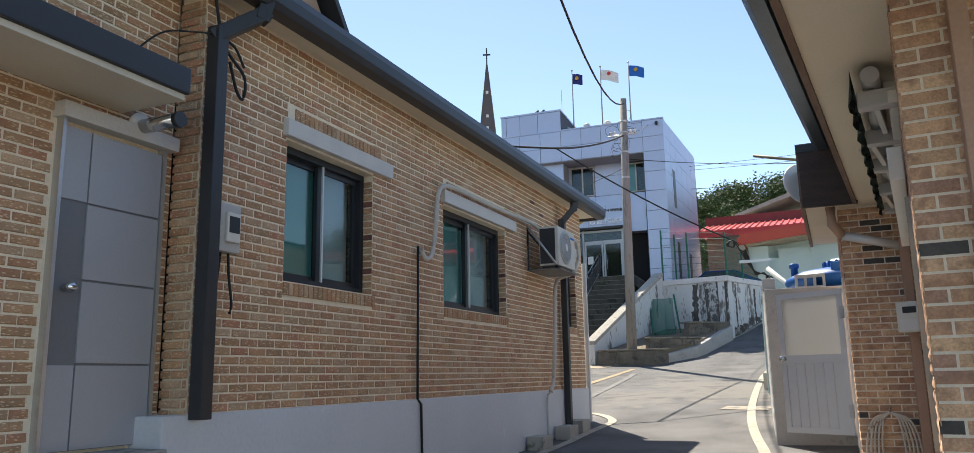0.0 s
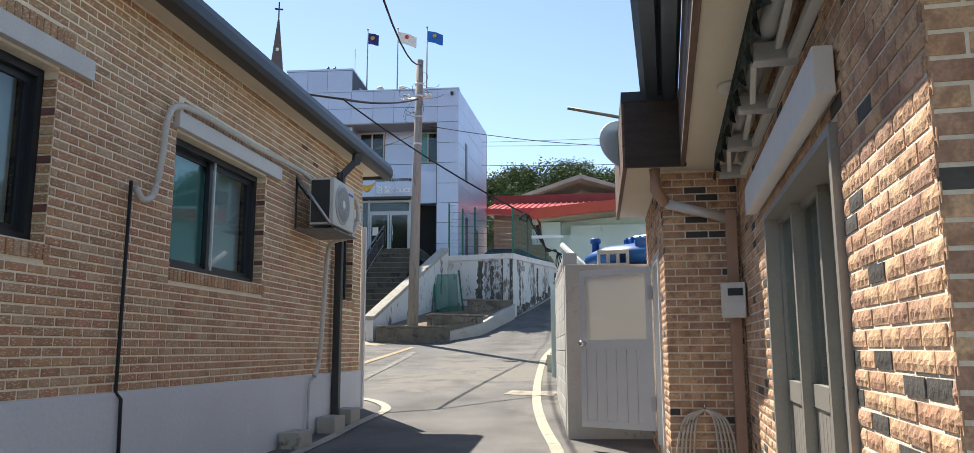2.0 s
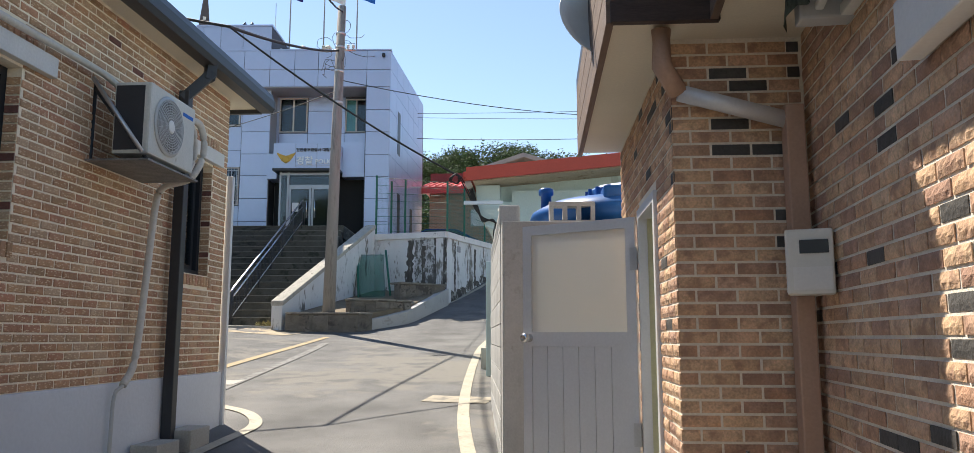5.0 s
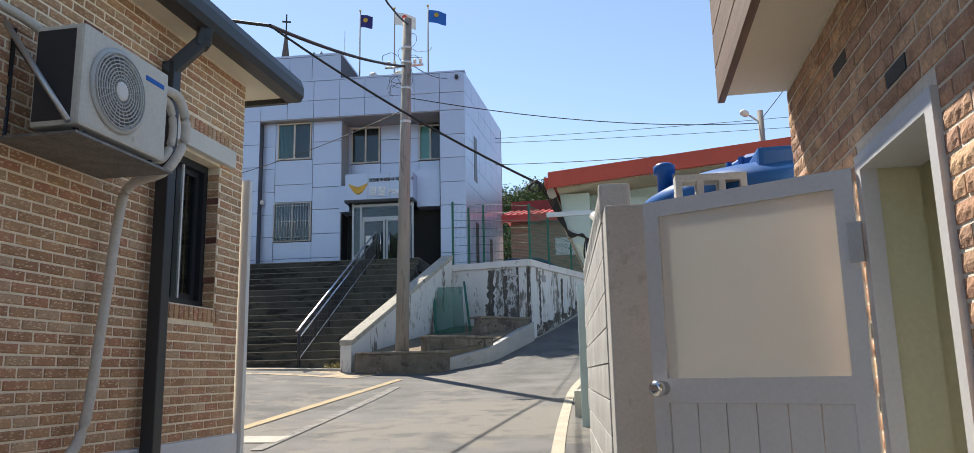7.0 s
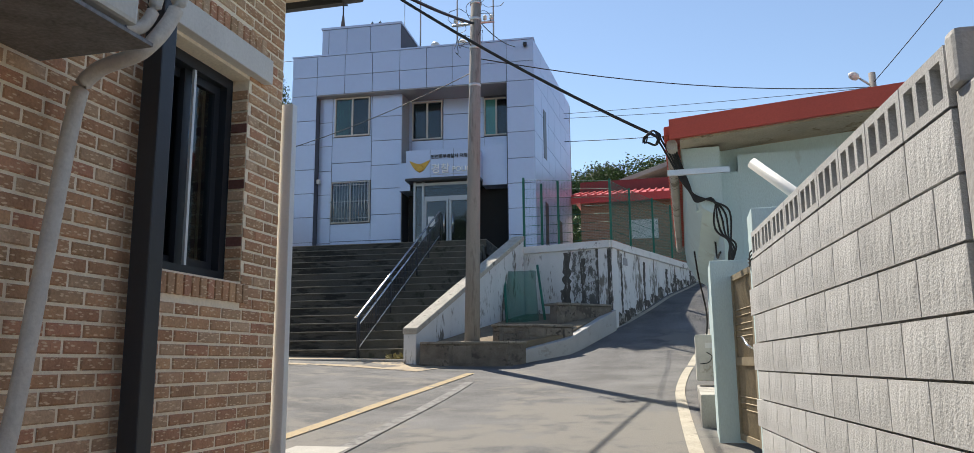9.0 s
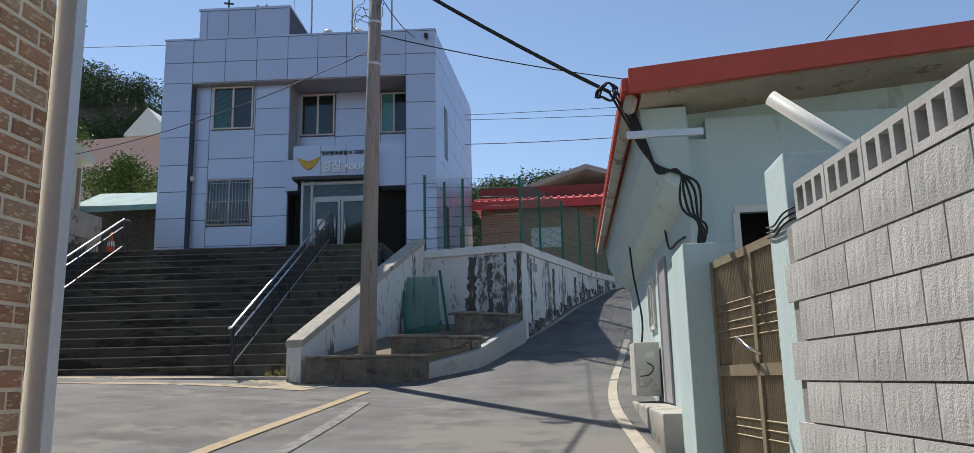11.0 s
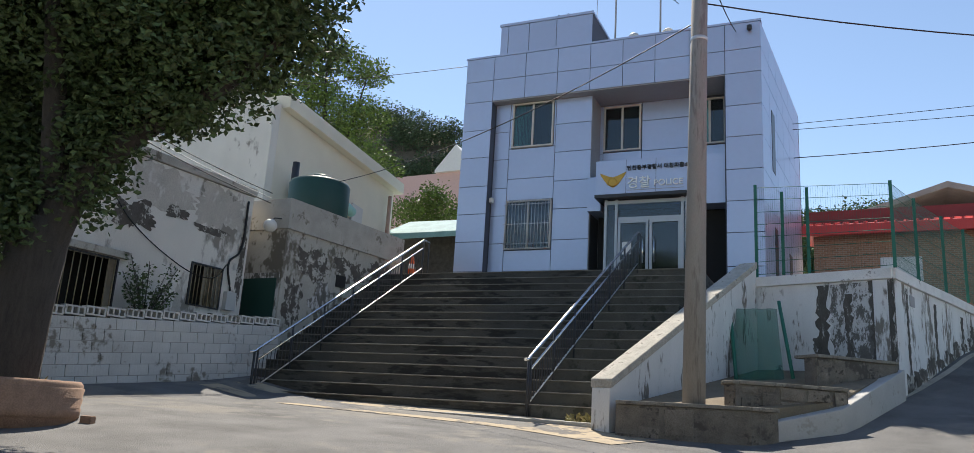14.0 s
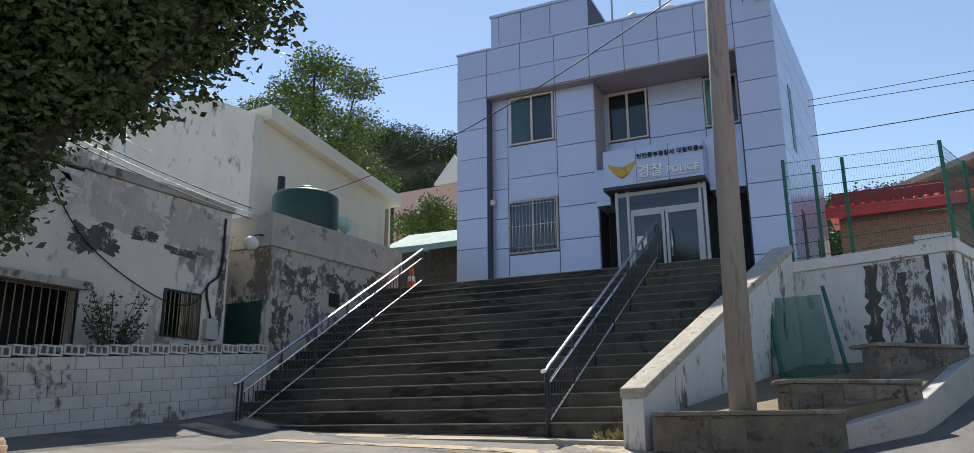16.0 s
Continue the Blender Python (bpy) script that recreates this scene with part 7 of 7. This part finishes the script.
part("cross_post", box(-0.07, 0.07, -0.07, 0.07, 32.2, 34.3), CHARCOAL, church)
part("cross_bar", box(-0.45, 0.45, -0.07, 0.07, 33.4, 33.55), CHARCOAL, church)
for k in range(4):
    part("window", box(-0.15, 0.15, -0.98 + 0.2 * k, -0.5, 23.9 + 1.5 * k, 24.25 + 1.5 * k), WHITE, church)

# white block wall before the old house
lw = thing("white_block_wall", label="whitewashed cement block wall with a perforated cap", category="wall", kind="structure")
LA, LBV = Vector((-15.45, 27.75, 0)), Vector((-15.75, 17.5, 0))
lw.matrix_basis = pose(LA.x, LA.y, 0, 0, 0, math.degrees(math.atan2((LBV - LA).y, (LBV - LA).x)))
LL = (LBV - LA).length
slope = -0.088
part("core", prism([(0, -0.15), (LL, -0.15), (LL, -0.012), (0, -0.012)], 1.2, [3.72, 3.72 + slope * LL, 3.72 + slope * LL, 3.72]), BLOCK_JOINT, lw)
wb = [brick_mesh("block", w, 0.19, 0.02, BLOCK_WHITE, 0.004, 13 + i) for i, w in enumerate((0.39, 0.19))]
for r in range(8):
    s = 0.0 if r % 2 == 0 else -0.2
    while s < LL:
        a, c = max(s, 0), min(s + 0.4, LL)
        s += 0.4
        if c - a < 0.15:
            continue
        ob = new("block", wb[0] if c - a > 0.3 else wb[1])
        ob.parent = lw
        ob.matrix_basis = pose((a + c) / 2, -0.014, 3.62 - 0.2 * r + slope * (a + c) / 2, 0, math.degrees(math.atan(-slope)), 0) @ pose(0, 0, 0, 0, 0, 180)
for k in range(15):
    b = box(0.0, 0.37, -0.14, 0.01, 0.0, 0.03)
    box(0.0, 0.37, -0.14, 0.01, 0.13, 0.16, bm=b)
    for q in range(4):
        box(0.112 * q, 0.112 * q + 0.034, -0.14, 0.01, 0.03, 0.13, bm=b)
    shift(b, k * 0.385, 0, 3.725 + slope * k * 0.385)
    part("hollow_block", b, BLOCK_WHITE, lw)


# ---- plants ----
def leaves(points, size, seed, per=1, flat=0.5):
    """Many small bent leaves, each at one of the given points."""
    rng = random.Random(seed)
    verts, faces = [], []
    for p in points:
        for _ in range(per):
            d = Vector((rng.gauss(0, 1), rng.gauss(0, 1), rng.gauss(0, flat))).normalized()
            e = d.cross(Vector((rng.gauss(0, 1), rng.gauss(0, 1), rng.gauss(0, 1)))).normalized()
            s = size * rng.uniform(0.6, 1.3)
            n = d.cross(e) * s * 0.15
            k = len(verts)
            verts += [p, p + d * s * 0.5 + e * s * 0.32 + n, p + d * s, p + d * s * 0.5 - e * s * 0.32 + n]
            faces += [(k, k + 1, k + 2), (k, k + 2, k + 3)]
    me = bpy.data.meshes.new("crown")
    me.from_pydata([tuple(v) for v in verts], [], faces)
    return me


def crown_points(blobs, n, seed):
    """Points in shells of several uneven blobs: denser to the outside, with gaps."""
    rng = random.Random(seed)
    out = []
    total = sum(b[3] ** 2 for b in blobs)
    for x, y, z, r, sq in blobs:
        for _ in range(int(n * r * r / total)):
            d = Vector((rng.gauss(0, 1), rng.gauss(0, 1), rng.gauss(0, 1))).normalized()
            k = noise.noise(d * 2.2 + Vector((x, y, z))) * 0.45 + noise.noise(d * 6 + Vector((y, z, x))) * 0.22
            rr = r * (rng.random() ** 0.45) * (1 + k)
            out.append(Vector((x, y, z)) + Vector((d.x * rr, d.y * rr, d.z * rr * sq)))
    return out


def tree(name, x, y, z, trunk, limbs, blobs, n, size, mat, label, seed):
    t = thing(name, x, y, z, 0, label, "tree")
    part("trunk", tube(curve_pts(trunk[0], 5), trunk[1], seg=14, r_end=trunk[2]), BARK, t)
    for pts, r0, r1 in limbs:
        part("limb", tube(curve_pts(pts, 5), r0, seg=8, r_end=r1), BARK, t)
    me = leaves(crown_points(blobs, n, seed), size, seed)
    me.materials.append(mat)
    c = new("crown", me)
    c.parent = t
    return t


# the big tree in its round planter
TX, TY = -12.27, 19.9
gz = ground_z(TX, TY)
tree("street_tree", TX, TY, gz + 0.35,
     ([(0, 0, -0.1), (0.02, 0.0, 0.3), (0.05, 0.02, 1.0), (0.12, 0.05, 1.9)], 0.37, 0.31),
     [([(0.15, 0.05, 1.6), (0.5, 0.15, 2.4), (1.1, 0.35, 3.0), (2.0, 0.7, 3.6), (2.6, 0.9, 4.2)], 0.25, 0.05), ([(0.08, 0.05, 1.6), (-0.2, 0.2, 2.8), (-0.4, 0.4, 4.0), (-0.5, 0.6, 5.2)], 0.24, 0.05), ([(0.2, 0.1, 2.0), (0.6, -0.5, 3.6), (1.2, -1.2, 4.8)], 0.18, 0.05), ([(1.1, 0.35, 3.0), (1.2, 0.3, 3.9), (1.6, 0.2, 4.9)], 0.12, 0.04)],
     [(0.3, 0.0, 5.0, 2.2, 0.8), (1.6, 0.4, 4.3, 1.35, 0.75), (2.3, 0.7, 4.6, 1.1, 0.8), (-1.5, 0.2, 4.4, 1.9, 0.8), (0.4, -1.2, 5.6, 2.0, 0.7), (2.3, 0.2, 5.5, 1.2, 0.8), (-0.55, -0.1, 2.6, 0.75, 1.3), (0.9, 0.3, 3.5, 0.8, 0.6), (0.5, 0.2, 2.5, 0.5, 1.4), (0.0, -0.25, 1.9, 0.5, 1.3), (0.75, 0.1, 2.9, 0.5, 0.9), (1.4, 0.4, 3.3, 0.65, 0.6), (1.0, -0.5, 6.4, 1.8, 0.7)],
     150000, 0.095, LEAF_DARK, "large dark leafy tree in a round brick planter", 5)
pl = thing("tree_planter", TX, TY, gz, 0, "round low brick planter round the tree", "planter")
part("rim", lathe([(0.8, -0.1), (0.82, 0.4), (0.79, 0.44), (0.66, 0.44), (0.64, 0.36), (0.0, 0.36)], 40), TERRACOTTA, pl)
part("rim_bricks", lathe([(0.825, 0.04), (0.83, 0.14), (0.82, 0.15), (0.835, 0.25), (0.825, 0.26), (0.84, 0.36), (0.825, 0.37)], 40), TERRACOTTA, pl)
whole("loose_stone", shift(box(-0.07, 0.07, -0.05, 0.05, -0.02, 0.08, 0.02), TX + 0.8, TY + 0.55, ground_z(TX + 0.8, TY + 0.55), 0, 0, 20), TERRACOTTA, "loose brown brick lying beside the planter", "brick")
part("soil", lathe([(0.65, 0.361), (0.45, 0.4), (0.0, 0.43)], 20), EARTH, pl)
tree("hillside_tree", -28.2, 44.0, 7.0,
     ([(0, 0, 0), (0.2, 0, 3), (0.0, 0.1, 6.5)], 0.3, 0.16),
     [([(0, 0, 5.5), (-1.2, 0, 8.0), (-1.9, 0.2, 11.5)], 0.14, 0.03), ([(0, 0, 5.8), (0.9, 0.2, 8.5), (1.8, 0, 11)], 0.14, 0.03), ([(0, 0, 6.0), (-0.4, -0.3, 10), (-0.6, -0.3, 13)], 0.14, 0.03)],
     [(-1.9, 0, 11.8, 1.7, 0.55), (-0.6, 0, 13.0, 1.6, 0.5), (1.6, 0.2, 11.6, 1.4, 0.55), (-0.6, -0.4, 10.2, 1.7, 0.55), (1.8, -0.2, 9.2, 1.7, 0.6), (-3.0, 0, 9.4, 1.8, 0.65), (0.6, 0, 7.6, 2.0, 0.65), (2.6, 0, 6.4, 1.6, 0.7), (-2.6, 0.3, 7.2, 2.2, 0.75), (-4.2, 0, 11.2, 1.5, 0.6)],
     26000, 0.16, LEAF, "airy bright green tree rising behind the houses", 8)
tree("garden_tree", -24.6, 48.0, 6.0, ([(0, 0, 0), (0.1, 0, 5.6)], 0.14, 0.08), [],
     [(0, 0, 6.4, 1.2, 0.8), (1.4, 0, 6.0, 1.1, 0.8), (-1.3, 0, 6.2, 1.1, 0.8), (0.3, 0, 7.0, 0.9, 0.8), (0, 0, 5.2, 1.6, 0.7)], 9000, 0.14, LEAF, "small round garden tree beside the station", 9)


def woods(label, pts, n, size, seed, mat):
    me = leaves(crown_points(pts, n, seed), size, seed)
    me.materials.append(mat)
    return tagged(new("hill_woods", me), label, "woods", kind="stuff")


rng = random.Random(21)
HILL = [(-400, 12), (-110, 38), (-84, 41), (-66, 41.5), (-57, 39), (-45, 31), (-30, 24), (-10, 22.8), (20, 22.6), (60, 22), (300, 8)]


def hill_z(x, y):
    for (xa, za), (xb, zb) in zip(HILL, HILL[1:]):
        if x <= xb:
            return 5 + (za + (zb - za) * (x - xa) / (xb - xa) - 5) * min(1, (y - 72) / 29)


def crowns(x0, x1, n, r0, r1, y0=77):
    """Tree crowns strewn over the hillside, the upper ones along its edge."""
    out = []
    for k in range(n):
        x, y = rng.uniform(x0, x1), 101 - (101 - y0) * rng.random() ** 1.5
        r = rng.uniform(r0, r1)
        out.append((x, y, hill_z(x, y) + r * rng.uniform(0.2, 0.75), r, rng.uniform(0.7, 0.95)))
    return out


woods("dense green woods on the hill behind the houses", crowns(-30, 60, 170, 1.6, 3.0, 84), 230000, 0.3, 3, LEAF_MID)
woods("dark pine woods on the hillside", crowns(-96, -30, 190, 1.6, 3.2), 250000, 0.3, 4, LEAF_FAR)
b = bmesh.new()
lo = [b.verts.new((x, 72, 5.0)) for x, z in HILL]
hi = [b.verts.new((x, 101, z)) for x, z in HILL]
bk = [b.verts.new((x, 220, z)) for x, z in HILL]
for p, q in ((lo, hi), (hi, bk)):
    for k in range(len(HILL) - 1):
        b.faces.new((p[k], p[k + 1], q[k + 1], q[k])).smooth = True
whole("hillside", b, EARTH, "wooded hillside behind the village", "hill", "structure")
weed = thing("wild_shrub", -15.95, 24.6, 3.2, 0, "feathery wild shrub growing by the old wall", "shrub")
wp = []
for k in range(16):
    a = rng.uniform(0, math.tau)
    tip = Vector((0.15 * math.cos(a), 0.6 * math.sin(a), rng.uniform(0.7, 1.5)))
    part("stem", tube([(0, 0, 0), tip * 0.5 + Vector((0, 0, 0.1)), tip], 0.008, seg=4), BARK, weed)
    wp += [tip * rng.uniform(0.3, 1.0) + Vector((rng.uniform(-0.06, 0.06), rng.uniform(-0.1, 0.1), 0)) for _ in range(60)]
me = leaves(wp, 0.07, 6)
me.materials.append(LEAF_DARK)
c = new("foliage", me)
c.parent = weed
gw = [Vector((-7.6 + rng.uniform(-0.5, 0.15), 26.55 + rng.uniform(-0.12, 0.12), 2.1)) for _ in range(120)] + [Vector((TX + rng.uniform(-0.38, 0.38), TY + rng.uniform(-0.38, 0.38), gz + 0.36)) for _ in range(300)]
me = leaves(gw, 0.12, 12, flat=1.5)
me.materials.append(material("dry_grass", (0.28, 0.24, 0.1), 0.8, vary=0.3, rnd=0.3, bump=0))
tagged(new("dry_grass", me), "dry grass tufts by the stairs and in the planter", "grass", kind="stuff")

# ---- road paint ----
stripe("white_line", [(-3.62, 6.0), (-3.62, 10.8), (-3.64, 12.3), (-3.58, 13.3), (-3.55, 13.95), (-3.75, 14.5), (-4.1, 14.95), (-4.7, 15.4)], 0.14, LINE_WHITE, "worn white edge line curving round the house corner")
stripe("white_line", [(-0.62, 8.5), (-0.85, 11.0), (-1.15, 13.0), (-1.36, 14.8), (-1.52, 17.0), (-1.66, 20.0), (-1.72, 22.5), (-1.58, 25.5), (-1.35, 27.5), (-1.0, 30.0)], 0.14, LINE_WHITE, "worn white edge line along the walls")
stripe("white_line", [(-4.9, 26.6), (-4.0, 28.6), (-3.1, 31.0), (-2.3, 33.2), (-1.2, 37.0), (-0.3, 41.5)], 0.13, LINE_WHITE, "worn white edge line along the retaining wall")
stripe("yellow_line", [(-6.1, 16.0), (-5.95, 18.0), (-5.88, 20.5), (-5.8, 22.8), (-5.72, 24.8)], 0.16, LINE_YELLOW, "worn yellow line on the asphalt")
stripe("faded_line", [(-5.0, 16.5), (-5.1, 18.5), (-5.2, 21.0), (-5.36, 23.4)], 0.16, LINE_FADED, "faded grey repaired strip in the asphalt")
whole("manhole", prism([(-5.7, 17.0), (-5.0, 17.0), (-5.0, 17.5), (-5.7, 17.5)], 0.9, [1.085, 1.085, 1.125, 1.125]), CONCRETE, "square iron drain cover in the asphalt", "drain cover", "structure")
stripe("cement_patch", [(-1.95, 15.9), (-1.1, 15.75)], 0.5, material("cement_patch", (0.34, 0.3, 0.235), 0.9, vary=0.3, scale=4, stain=(0.2, 0.185, 0.16), stain_at=0.52, stain_scale=3), "sandy cement patch by the edge line", 0.008)
stripe("dirt_strip", [(-6.6, 25.3), (-9.0, 26.0), (-12.0, 26.0), (-15.0, 25.9)], 1.3, material("sandy_dust", (0.4, 0.325, 0.225), 0.95, vary=0.25, scale=2, stain=(0.14, 0.13, 0.12), stain_at=0.5, stain_scale=1.5), "sandy dust along the foot of the stairs", 0.008)


# ---- bricks ----
lay_bricks(house, place_px(-0.012, 0.0), H_END - HY, 1.4, 4.48, [(a - HY, c - HY, z0 - 0.12, z1 + (0.3 if z1 > 0 else 0)) for a, c, z0, z1 in WINS], lambda s: s > 7.2, TAN, seed=3)
lay_bricks(house, lambda s, z: pose(-0.26 + s, -0.012, z), 0.25, 0.9, 4.48, [], lambda s: False, TAN, seed=4, limit=0)
lay_bricks(house, place_px(-0.262, -4.0), 3.98, 0.95, 4.48, [(3.02, 3.98 - 0.06, 0.9, 3.36)], lambda s: False, TAN, seed=5, limit=0)
lay_bricks(rock, lambda s, z: FRONT @ pose(RC + 0.013, RB_Y - s, z, 0, 0, -90), RB_Y - RC_END, 0.3, 3.3, [(RB_Y - DOOR_Y1, RB_Y - DOOR_Y0, 0.0, DOOR_Z)], lambda s: s > 3.9, SAND, seed=6, limit=150)
lay_bricks(rock, place_ny(RA, RB_Y + 0.013), RC - RA, 0.4, 3.3, [], lambda s: True, SAND, seed=7, limit=150)
lay_bricks(rock, place_nx(RA + 0.013, 11.9), 11.9 - RB_Y, 0.4, 3.3, [(11.9 - 10.78, 11.9 - 10.0, 0.0, 2.62)], lambda s: False, SAND, seed=8, limit=0)
lay_bricks(rock, lambda s, z: FRONT @ pose(RC + s, RC_END + 0.013, z), 2.6, 0.2, 3.3, [], lambda s: False, SAND, seed=9, limit=0)
